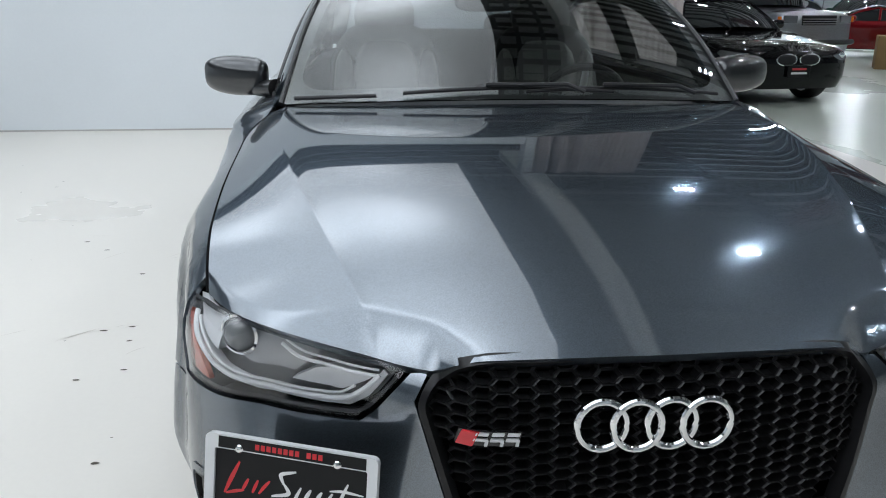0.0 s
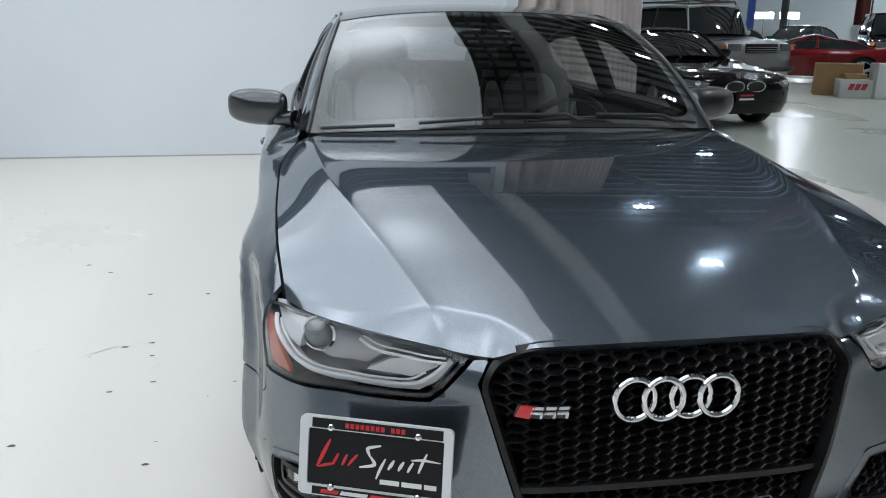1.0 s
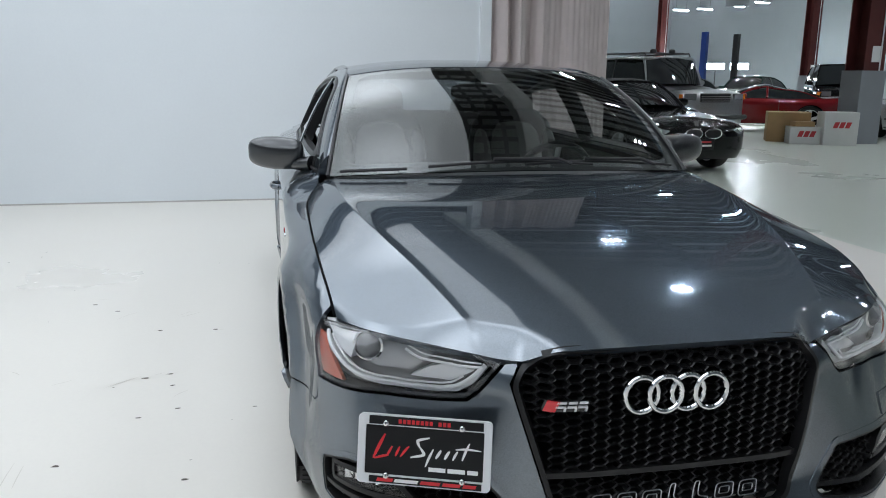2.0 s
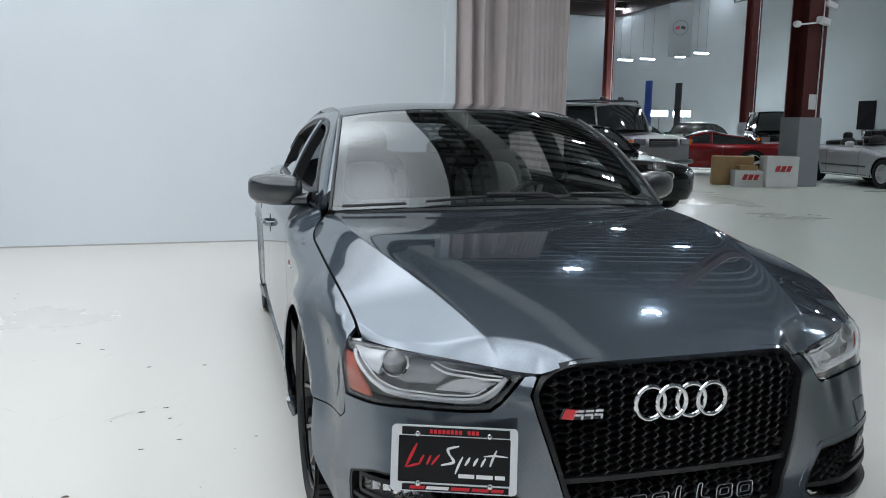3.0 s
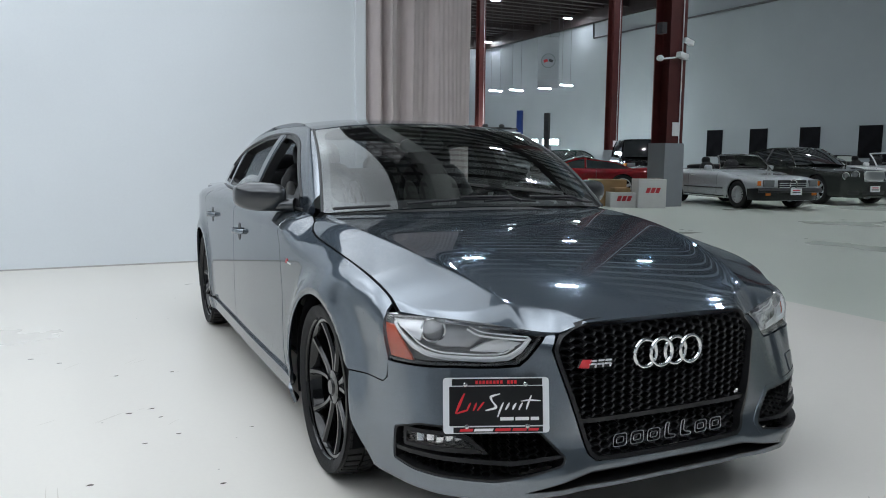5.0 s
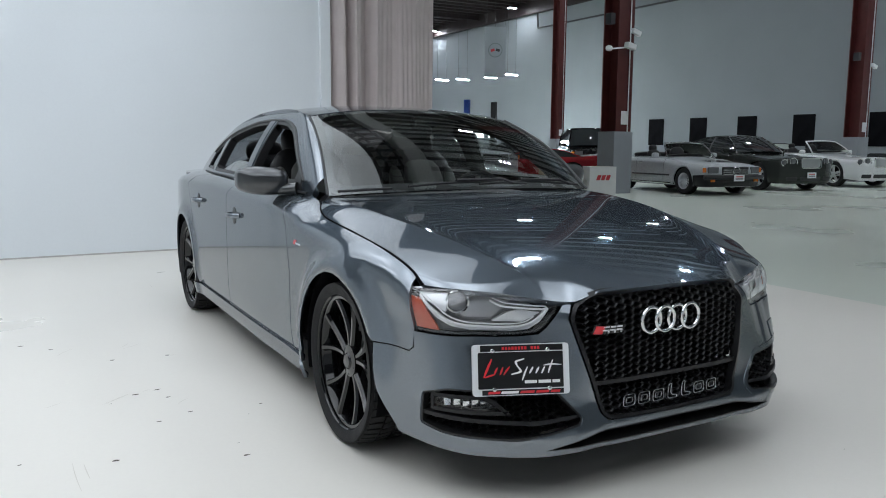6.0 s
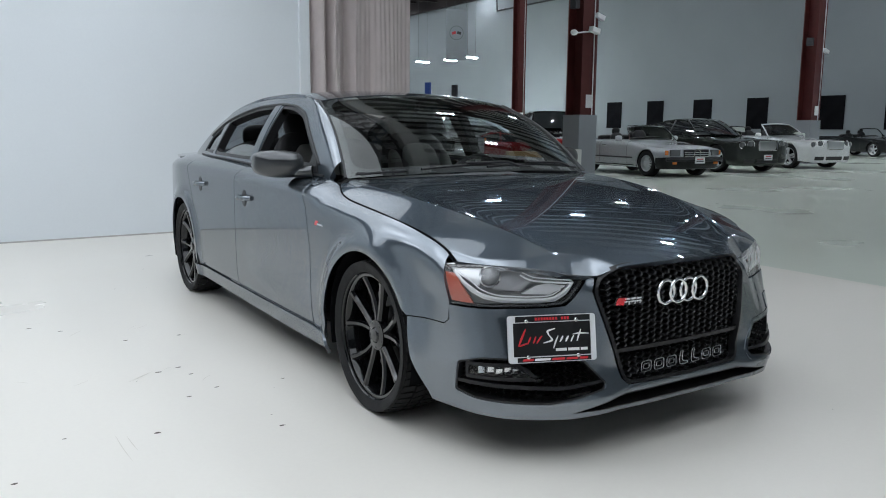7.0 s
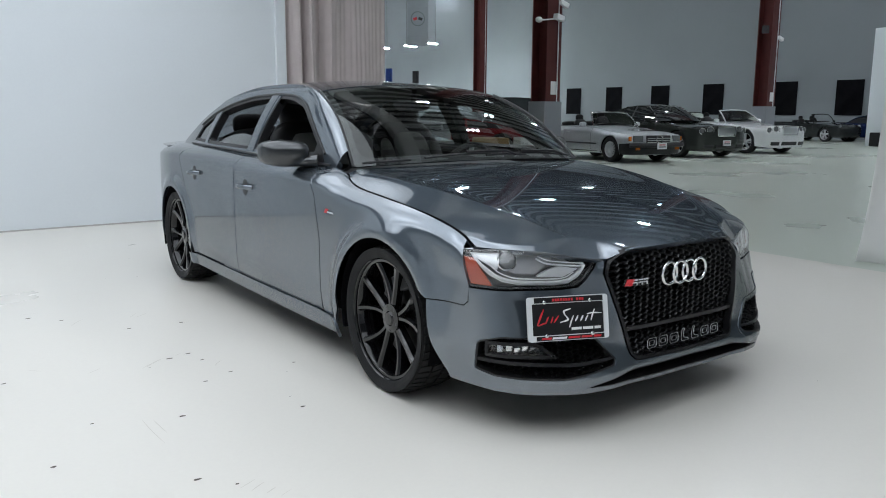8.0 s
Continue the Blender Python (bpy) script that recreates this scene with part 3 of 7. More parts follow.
class Skirt:
    """The upright skin of a car unrolled: a runs from the middle of the nose round the corner and along the side."""

    def __init__(self, plan, top, inset, bottom, tuck=0.05, roll=0.16, flare=(), sharp=2.4, relief=None):
        t = np.linspace(0, len(plan) - 1, 1500)
        fx, fy = smooth_keys([(k, p[0]) for k, p in enumerate(plan)]), smooth_keys([(k, p[1]) for k, p in enumerate(plan)])
        self.x, self.y = fx(t), fy(t)
        self.a = np.concatenate(([0], np.cumsum(np.hypot(np.diff(self.x), np.diff(self.y)))))
        nx, ny = np.gradient(self.y, self.a), -np.gradient(self.x, self.a)
        ln = np.hypot(nx, ny)
        self.nx, self.ny = nx / ln, ny / ln
        k = 25
        pad = np.ones(2 * k + 1) / (2 * k + 1)
        sx = np.convolve(np.pad(self.nx, k, "edge"), pad, "valid")
        sy = np.convolve(np.pad(self.ny, k, "edge"), pad, "valid")
        sy[:k] *= 1
        self.nx, self.ny = sx / np.hypot(sx, sy), sy / np.hypot(sx, sy)
        self.top = smooth_keys([(self.at(*p), v) for p, v in top])
        self.inset = smooth_keys([(self.at(*p), v) for p, v in inset])
        self.bottom, self.tuck, self.roll, self.flare, self.sharp = bottom, tuck, roll, flare, sharp
        self.relief = relief and relief(self)
        self.end = self.a[-1]

    def at(self, axis, value):
        """The run a where the plan passes a given x (on the nose) or y (along the side)."""
        if axis == "x":
            k = int(np.argmax(self.x))
            return float(np.interp(value, np.maximum.accumulate(self.x[:k + 1]) + np.arange(k + 1) * 1e-9, self.a[:k + 1]))
        return float(np.interp(value, np.maximum.accumulate(self.y) + np.arange(len(self.y)) * 1e-9, self.a))

    def depth(self, a, z):
        top, d = float(self.top(a)), float(self.inset(a))
        u = min(1.3, max(0.0, 1 - (top - z) / self.roll))
        ins = d * u ** self.sharp
        low = max(0.0, (0.36 - z) / (0.36 - self.bottom))
        ins += self.tuck * low ** 1.6
        ins += 0.05 * (z - 0.56) ** 2
        if self.relief:
            ins += self.relief(a, z)
        y = float(np.interp(a, self.a, self.y))
        for wy, wz, r, amount in self.flare:
            q = math.hypot(y - wy, z - wz)
            ins -= amount * math.exp(-((q - r) / 0.055) ** 2) * (1 if a > 1.0 else 0.3)
        return ins

    def __call__(self, a, z, off=0.0):
        s = -1 if a < 0 else 1
        a = abs(a)
        ins = self.depth(a, z) + off
        px, py = np.interp(a, self.a, self.x), np.interp(a, self.a, self.y)
        nx, ny = np.interp(a, self.a, self.nx), np.interp(a, self.a, self.ny)
        return Vector((s * (px - nx * ins), py - ny * ins, z))


WB, WZ, TYRE_R = 2.81, 0.325, 0.3195
ARCH_R = 0.352


def nose_relief(skin):
    """The headlamps stand back behind the bumper's shelf, and its lower lip juts forward."""
    back = smooth_keys([(skin.at(*p), v) for p, v in ((("x", 0.0), 0.0), (("x", 0.30), 0.0), (("x", 0.385), 0.032), (("x", 0.45), 0.048), (("x", 0.52), 0.062), (("x", 0.60), 0.081), (("x", 0.70), 0.079),
                                                   (("x", 0.79), 0.045), (("y", -0.533), 0.014), (("y", -0.46), 0.026), (("y", -0.36), 0.022), (("y", -0.22), 0.008), (("y", -0.05), 0.0), (("y", 0.2), 0.0))])
    lip = smooth_keys([(skin.at(*p), v) for p, v in ((("x", 0.0), 0.036), (("x", 0.30), 0.042), (("x", 0.42), 0.060), (("x", 0.50), 0.060), (("x", 0.62), 0.036), (("x", 0.74), 0.016), (("x", 0.80), 0.0), (("y", -0.4), 0.0))])

    def depth(a, z):
        return float(back(a)) * min(1.0, max(0.0, (z - 0.335) / 0.235)) - float(lip(a)) * step_up(0.345 - z, 0.0, 0.125)
    return depth


body = Skirt(
    plan=[(0, -0.868), (0.2, -0.864), (0.4, -0.842), (0.6, -0.795), (0.74, -0.716), (0.806, -0.640), (0.848, -0.540), (0.872, -0.462), (0.881, -0.37), (0.885, -0.2), (0.887, 0.0),
          (0.903, 0.6), (0.912, 1.4), (0.912, 2.2), (0.910, 2.81), (0.875, 3.2), (0.782, 3.5), (0.58, 3.665), (0.3, 3.76), (0, 3.78)],
    top=[(("x", 0.0), 0.70), (("x", 0.33), 0.69), (("x", 0.385), 0.655), (("x", 0.43), 0.655), (("x", 0.5), 0.668), (("x", 0.6), 0.686), (("x", 0.70), 0.696), (("x", 0.80), 0.699),
         (("y", -0.54), 0.700), (("y", -0.48), 0.727), (("y", -0.41), 0.756), (("y", -0.3), 0.785), (("y", 0.0), 0.826), (("y", 0.28), 0.855), (("y", 0.38), 0.872), (("y", 0.5), 0.905),
         (("y", 0.62), 0.930), (("y", 0.9), 0.938), (("y", 1.6), 0.952), (("y", 2.4), 0.966), (("y", 3.0), 0.968), (("y", 3.45), 0.955), (("y", 3.7), 0.945)],
    inset=[(("x", 0.0), 0.05), (("x", 0.43), 0.035), (("x", 0.5), 0.022), (("x", 0.6), 0.010), (("x", 0.67), 0.014), (("x", 0.74), 0.022), (("x", 0.79), 0.046), (("y", -0.5), 0.050), (("y", -0.41), 0.054),
           (("y", -0.25), 0.062), (("y", 0.0), 0.066), (("y", 0.28), 0.072), (("y", 0.38), 0.085), (("y", 0.5), 0.128), (("y", 0.62), 0.147), (("y", 0.8), 0.135), (("y", 1.0), 0.115), (("y", 2.2), 0.12), (("y", 3.0), 0.16), (("y", 3.5), 0.12)],
    bottom=0.15, tuck=0.03, roll=0.085, flare=[(0.0, WZ, 0.37, 0.038), (WB, WZ, 0.37, 0.020)], relief=nose_relief)

# bonnet: middle line, crease and seam, each as height and half-width along y
hood_c = fitted([(-0.87, 0.688), (-0.75, 0.731), (-0.6, 0.778), (-0.5, 0.804), (-0.37, 0.834), (-0.21, 0.863), (-0.1, 0.879), (0.0, 0.894), (0.25, 0.922), (0.55, 0.944)], 4)
hood_k = fitted([(-0.87, 0.650), (-0.751, 0.704), (-0.68, 0.728), (-0.6, 0.758), (-0.5, 0.789), (-0.37, 0.821), (-0.21, 0.851), (-0.1, 0.868), (0.0, 0.884), (0.25, 0.910), (0.55, 0.931)], 4)
hood_s = smooth_keys([(-0.87, 0.615), (-0.75, 0.645), (-0.68, 0.666), (-0.59, 0.692), (-0.53, 0.708), (-0.48, 0.727), (-0.41, 0.756), (-0.3, 0.785), (0.0, 0.826), (0.28, 0.855), (0.38, 0.872), (0.5, 0.905), (0.55, 0.915)])
hood_xk = fitted([(-0.87, 0.430), (-0.751, 0.465), (-0.68, 0.488), (-0.6, 0.518), (-0.5, 0.553), (-0.37, 0.589), (-0.21, 0.630), (-0.1, 0.656), (0.0, 0.680), (0.25, 0.712), (0.55, 0.70)], 3)
hood_xs = smooth_keys([(-0.87, 0.80), (-0.54, 0.786), (-0.48, 0.793), (-0.41, 0.801), (-0.3, 0.810), (0.0, 0.820), (0.28, 0.821), (0.38, 0.811), (0.44, 0.794), (0.5, 0.768), (0.55, 0.76)])
hood_front = smooth_keys([(0, -0.852), (0.30, -0.830), (0.34, -0.812), (0.385, -0.789), (0.43, -0.768), (0.48, -0.744), (0.543, -0.723), (0.607, -0.698), (0.671, -0.657), (0.738, -0.590), (0.79, -0.505)])
hood_edge = smooth_keys([(0, 0.698), (0.30, 0.689), (0.34, 0.673), (0.385, 0.654), (0.43, 0.656), (0.48, 0.663), (0.543, 0.675), (0.607, 0.687), (0.671, 0.694), (0.738, 0.697), (0.79, 0.699)])
hood_rear = smooth_keys([(0, 0.440), (0.25, 0.446), (0.45, 0.462), (0.6, 0.482), (0.70, 0.497), (0.80, 0.506)])


def hood_base(x, y):
    c, k, s, xk, xs = (float(f(y)) for f in (hood_c, hood_k, hood_s, hood_xk, hood_xs))
    if x < xk:
        ridge = 0.006 * step_up(y, -0.80, -0.66) * (1 - 0.8 * step_up(y, -0.05, 0.30))
        return c + (k - ridge - c) * (x / xk) ** 2 + ridge * math.exp((x - xk) / 0.030)
    w = (x - xk) / (xs - xk)
    a = 0.9 - 0.35 * step_up(y, -0.1, 0.3)
    return k + (s - k) * (a * w + (1 - a) * w * w)


def hood_surface(x, y):
    """Height over the plan; the front edge bends down in a soft lip."""
    ax_ = abs(x)
    yf = float(hood_front(ax_))
    d = max(0.0, y - yf)
    drop = hood_base(ax_, yf) - float(hood_edge(ax_))
    r = 0.03 + 0.85 * abs(drop)
    q = max(0.0, 1 - d / r)
    return Vector((x, y, hood_base(ax_, y) - drop * q ** 1.25))


# greenhouse
roof_c = smooth_keys([(1.06, 1.342), (1.18, 1.358), (1.3, 1.370), (1.6, 1.386), (1.9, 1.382), (2.3, 1.350), (2.6, 1.300), (2.75, 1.265)])
side_x = smooth_keys([(0.90, 0.815), (0.95, 0.80), (1.1, 0.735), (1.2, 0.68), (1.3, 0.61), (1.36, 0.55)])
taper = smooth_keys([(0.4, -0.06), (0.7, -0.035), (1.1, -0.006), (1.6, 0.0), (2.3, -0.008), (2.8, -0.05), (3.3, -0.12)])


def green(y, z, s):
    return Vector((s * (float(side_x(z)) + float(taper(y))), y, z))


def glass_front(u, v):
    """Windscreen: u across (-1..1), v up (0..1)."""
    half = 0.742 + (0.606 - 0.742) * v
    base_y = 0.450 + 0.068 * abs(u) ** 2.3
    top_y = 1.085 + 0.03 * abs(u) ** 2.5
    base_z = 0.952 - 0.020 * abs(u) ** 2
    top_z = 1.345 - 0.045 * abs(u) ** 2.5
    bow = math.sin(math.pi * v)
    return Vector((u * half, base_y + (top_y - base_y) * v - 0.03 * bow, base_z + (top_z - base_z) * v + 0.035 * bow))


def glass_rear(u, v):
    half = 0.60 + (0.545 - 0.60) * v
    base_y = 3.18 - 0.10 * abs(u) ** 2.3
    top_y = 2.62 - 0.06 * abs(u) ** 2.3
    bow = math.sin(math.pi * v)
    return Vector((u * half, base_y + (top_y - base_y) * v + 0.02 * bow, 0.99 - 0.03 * abs(u) ** 2 + (1.30 - 0.99) * v - 0.03 * v * abs(u) ** 2.5 + 0.025 * bow))


def roof(x, y):
    drop = 0.04 * (abs(x) / 0.56) ** 2.6
    return Vector((x, y, float(roof_c(y)) - drop))


def arc(cy, cz, r, a0, a1, n=22):
    return [(cy + r * math.cos(radians(a0 + (a1 - a0) * k / n)), cz + r * math.sin(radians(a0 + (a1 - a0) * k / n))) for k in range(n + 1)]


car = thing("saloon_car", "dark grey metallic four-door saloon with black wheels and grille", "car")


def ay(y):
    return body.at("y", y)


def ax(x):
    return body.at("x", x)


def side_panel(name, yz, s, label="", parent=None, holes=(), step=0.03, mat=None, thick=0.014, lift=0.0, gap_round=0.0):
    """A panel drawn in the side view, wrapped on the body."""
    poly = [(s * ay(y), z) for y, z in yz]
    return sheet(name, poly, body, mat or M_PAINT, parent or car, label, step, thick,
                 holes=[[(s * ay(y), z) for y, z in h] for h in holes], out=(0, 0, 0), lift=lift)


def top_line(y0, y1, n=14, drop=0.002):
    return [(y0 + (y1 - y0) * k / n, float(body.top(ay(y0 + (y1 - y0) * k / n))) - drop) for k in range(n + 1)]


G = 0.0022
for s in (-1, 1):
    # front wing
    wing = top_line(-0.489, 0.66, 20)[::-1] + [(-0.492, 0.702), (-0.538, 0.566), (-0.536, 0.505), (-0.520, 0.489)] + \
        [(-0.345, 0.489)] + arc(0, WZ, ARCH_R, 155, 0)[1:-1] + [(ARCH_R - 0.005, 0.30), (0.372, 0.235), (0.47, 0.245), (0.548, 0.252), (0.550, 0.35), (0.550, 0.60), (0.60, 0.80), (0.665, 0.905)]
    side_panel("front_wing", wing, s)
    # doors
    d1 = [(0.556, 0.30), (0.556, 0.60), (0.606, 0.80), (0.672, 0.902)] + top_line(0.70, 1.626) + [(1.628, 0.80), (1.622, 0.60), (1.615, 0.262), (0.558, 0.254)]
    side_panel("front_door", d1, s)
    d2 = top_line(1.634, 2.64) + [(2.66, 0.90), (2.60, 0.80), (2.50, 0.64)] + arc(WB, WZ, ARCH_R + 0.045, 128, 178, 10) + [(2.40, 0.268), (1.622, 0.264), (1.628, 0.60), (1.635, 0.80)]
    side_panel("rear_door", d2, s)
    q = top_line(2.646, 3.62) + [(3.66, 0.80), (3.66, 0.50)] + [(3.40, 0.30), (WB + ARCH_R + 0.01, 0.26)] + arc(WB, WZ, ARCH_R, 0, 180)[1:] + [(2.448, 0.262)] + \
        arc(WB, WZ, ARCH_R + 0.04, 178, 128, 10) + [(2.506, 0.64), (2.606, 0.80), (2.666, 0.90)]
    side_panel("rear_wing", q, s)
    sill = [(0.36, 0.235), (0.47, 0.243), (0.60, 0.252), (1.6, 0.258), (2.46, 0.262), (2.46, 0.19), (0.36, 0.165)]
    side_panel("sill", sill, s, "dark grey sill blade", lift=0.012)
    # wheel housings
    for wy in (0, WB):
        bm = bmesh.new()
        add_lathe(bm, [(ARCH_R + 0.012, -0.17), (ARCH_R + 0.012, 0.14), (0.05, 0.141)], 40, "x")
        for v in bm.verts:
            v.co = Vector((s * (0.72 - v.co.x), wy + v.co.y, WZ + v.co.z))
        bmesh.ops.delete(bm, geom=[v for v in bm.verts if v.co.z < 0.21], context="VERTS")
        part("wheel_housing", bm, M_DARK, car)

# rear end
for s in (-1, 1):
    a0, a1 = body.at("y", 3.665), body.end
    rear = [(s * a0, 0.30), (s * a0, 0.94), (s * (a0 + a1) / 2, 0.94), (s * a1, 0.94), (s * a1, 0.30)]
    sheet("rear_bumper", rear, body, M_PAINT, car, out=(0, 1, 0), step=0.06)

# bonnet: a net whose lines follow the creases, with its edges turned down
def bonnet():
    us = [0.64 * k / 30 for k in range(28)] + [0.61 * 0.985, 0.611, 0.620, 0.627, 0.633, 0.6385, 0.6425, 0.648] + [0.64 + 0.36 * k / 18 for k in range(1, 19)]
    vs = [(k / 64) ** 1.7 for k in range(65)]
    half = []
    for u in us:
        col = []
        for v in vs:
            x = u * 0.8
            for _ in range(24):
                lo, hi = float(hood_front(x)) + G, float(hood_rear(x))
                y = lo + (hi - lo) * v
                xk, xs = float(hood_xk(y)), float(hood_xs(y)) - G * 1.5
                x = 0.5 * x + 0.5 * (u / 0.64 * xk if u < 0.64 else xk + (u - 0.64) / 0.36 * (xs - xk))
            col.append(hood_surface(x, y))
        half.append(col)
    cols = [[Vector((-p.x, p.y, p.z)) for p in c] for c in half[:0:-1]] + half
    verts = [p for c in cols for p in c]
    n, m = len(cols), len(vs)
    faces = [(i * m + j, (i + 1) * m + j, (i + 1) * m + j + 1, i * m + j + 1) for i in range(n - 1) for j in range(m - 1)]
    rim = [i * m for i in range(n)] + [(n - 1) * m + j for j in range(1, m)] + [i * m + m - 1 for i in range(n - 2, -1, -1)] + [j for j in range(m - 2, 0, -1)]
    b = len(verts)
    top = [verts[k] for k in rim]
    verts += top + [p + Vector((0, 0.012, -0.018)) for p in top]
    c = len(rim)
    faces += [(b + k, b + c + k, b + c + (k + 1) % c, b + (k + 1) % c) for k in range(c)]
    return mesh_object("bonnet", verts, faces, M_PAINT, car, "grey metallic bonnet with two creases")


bonnet()

for s in (-1, 1):
    # Near-black rod laid in the shut gap, standing for its shade.
    part("bonnet_seam", tube([hood_surface(s * (float(hood_xs(y)) - 0.0012), y) - Vector((0, 0, 0.0035)) for y in np.linspace(-0.50, 0.50, 48)], 0.0042, 6), M_DARK, car)

# roof, screen, rear window
rl = [(-0.585, 1.122), (-0.30, 1.098), (0, 1.092), (0.30, 1.098), (0.585, 1.122), (0.580, 1.6), (0.575, 2.2), (0.54, 2.57), (0.3, 2.615), (0, 2.63), (-0.3, 2.615), (-0.54, 2.57), (-0.575, 2.2), (-0.580, 1.6)]
sheet("roof", rl, roof, M_PAINT, car, step=0.04)
sheet("windscreen", round_poly([(-0.99, 0.0), (0.99, 0.0), (0.985, 0.995), (-0.985, 0.995)], 0.03), glass_front, M_GLASS, car, "tinted curved windscreen", step=0.05, thick=0.005, out=(0, -1, 0.5))
sheet("rear_window", [(-0.97, 0.0), (0.97, 0.0), (0.97, 1), (-0.97, 1)], glass_rear, M_PRIVACY, car, "curved rear window", step=0.08, thick=0.005, out=(0, 1, 0.5))


def boot(x, y):
    return Vector((x, y, 0.985 - 0.035 * (abs(x) / 0.75) ** 2.5 - 0.06 * max(0, (3.3 - y)) * 0 - 0.02 * max(0.0, y - 3.2)))


sheet("boot_lid", [(-0.74, 3.05), (0.74, 3.05), (0.79, 3.3), (0.72, 3.66), (0.4, 3.74), (-0.4, 3.74), (-0.72, 3.66), (-0.79, 3.3)], boot, M_PAINT, car, step=0.08)
sheet("boot_spoiler", [(-0.56, 3.58), (0.56, 3.58), (0.53, 3.66), (0, 3.72), (-0.53, 3.66)], lambda x, y: Vector((x, y, 0.982 + 0.13 * (y - 3.6) - 0.03 * (x / 0.66) ** 2)), M_BLACK_SATIN, car, "slim dark boot lip spoiler", step=0.06, thick=0.007)

# cabin sides
upper = smooth_keys([(0.62, 0.945), (0.75, 1.035), (0.9, 1.135), (1.05, 1.228), (1.2, 1.300), (1.4, 1.340), (1.6, 1.350), (1.9, 1.344), (2.2, 1.310), (2.5, 1.250), (2.75, 1.170), (3.0, 1.060), (3.2, 0.975)])
M_TRIM = material("black_window_trim", (0.03, 0.031, 0.033), 0.35)
for s in (-1, 1):
    def gs(y, z, s=s):
        return green(y, z, s)
    rail = [(y, float(upper(y))) for y in np.linspace(0.62, 3.18, 32)]
    frame_hole1 = round_poly([(0.80, 0.972)] + [(y, float(upper(y)) - 0.062) for y in np.linspace(0.83, 1.57, 11)] + [(1.60, 0.98)], 0.02)
    frame_hole2 = round_poly([(1.70, 0.975)] + [(y, float(upper(y)) - 0.062) for y in np.linspace(1.70, 2.42, 9)] + [(2.47, 0.985)], 0.02)
    frame_hole3 = round_poly([(2.53, 0.988)] + [(y, float(upper(y)) - 0.062) for y in np.linspace(2.52, 2.74, 4)] + [(2.84, 0.995)], 0.01)
    sheet("side_frame", rail + [(3.18, 0.955), (2.4, 0.950), (1.6, 0.935), (0.64, 0.915)], gs, M_PAINT, car, "grey cabin side frame and pillars",
          step=0.03, thick=0.03, holes=[frame_hole1, frame_hole2, frame_hole3], out=(s, 0, 0))
    sheet("quarter_glass", frame_hole3, gs, M_PRIVACY, car, step=0.05, thick=0.004, out=(s, 0, 0), lift=-0.012)
    # pillar edge and roof rail
    def rail_surface(u, v, s=s):
        a = green(u, float(upper(u)) - 0.002, s)
        if u < 1.12:
            t = min(1.0, max(0.0, (u - 0.52) / (1.115 - 0.52)))
            b = glass_front(s * 0.985, t)
        elif u > 2.56:
            t = min(1.0, max(0.0, (3.18 - u) / (3.18 - 2.56)))
            b = glass_rear(s * 0.97, t)
        else:
            b = roof(s * 0.578, u)
        p = a.lerp(b, v)
        p += Vector((s * 0.35, 0, 1)).normalized() * 0.010 * math.sin(math.pi * v)
        return p
    sheet("roof_rail", [(y, 0.0) for y in np.linspace(0.62, 3.18, 52)] + [(y, 1.0) for y in np.linspace(3.18, 0.62, 52)], rail_surface, M_PAINT, car, step=0.12, thick=0.0, out=(s * 0.5, 0, 1))

# front bumper, wrapped on the nose
fog_z = [(0.475, 0.384), (0.79, 0.388), (0.832, 0.365), (0.838, 0.255), (0.80, 0.235), (0.60, 0.232), (0.40, 0.266), (0.385, 0.288)]
fog_open = [round_poly([(s * ax(min(x, 0.84)) if x < 0.85 else s * ay(-0.6), z) for x, z in fog_z], 0.012) for s in (-1, 1)]
grille_half = [(0.0, 0.703), (0.30, 0.700), (0.345, 0.69), (0.395, 0.645), (0.415, 0.605), (0.312, 0.29), (0.285, 0.268), (0.0, 0.262)]
grille_poly = [(ax(x), z) for x, z in grille_half] + [(-ax(x), z) for x, z in grille_half[::-1][1:-1]]


def bumper_outline():
    r = [(0.0, 0.178), (0.40, 0.178), (0.62, 0.172), (0.80, 0.172)]
    half = [(ax(x), z) for x, z in r]
    half += [(ay(-0.445), 0.187)]
    half += [(ay(y), z) for y, z in ((-0.438, 0.205), (-0.415, 0.26), (-0.390, 0.33), (-0.368, 0.40))]
    half += [(ay(-0.352), 0.485), (ay(-0.520), 0.485), (ay(-0.541), 0.503), (ay(-0.537), 0.556)]
    half += [(ax(0.81), 0.552), (ax(0.69), 0.549), (ax(0.58), 0.549), (ax(0.515), 0.556), (ax(0.490), 0.575), (ax(0.455), 0.615), (ax(0.425), 0.645), (ax(0.40), 0.648)]
    half += [(ax(x), z) for x, z in ((0.397, 0.645), (0.417, 0.605), (0.314, 0.29), (0.287, 0.266))]
    half += [(0.0, 0.260)]
    return half


bo = bumper_outline()
low_half = [(0.0, 0.243), (0.30, 0.240), (0.40, 0.222), (0.52, 0.196), (0.30, 0.192), (0.0, 0.192)]
low_open = [(ax(x) * 1.0, z) for x, z in low_half] + [(-ax(x), z) for x, z in low_half[::-1][1:-1]]
# the outline runs round the right half, under the grille, and back round the left half
right = bo
left = [(-a, z) for a, z in bo[::-1]]
sheet("front_bumper", right[:-1] + [(0.0, 0.260)] + left[1:-1], body, M_PAINT, car, "grey front bumper with large air inlets", step=0.026, thick=0.02,
      holes=fog_open + [low_open], out=(0, -1, 0))


def off_body(off):
    return lambda a, z: body(a, z, off)


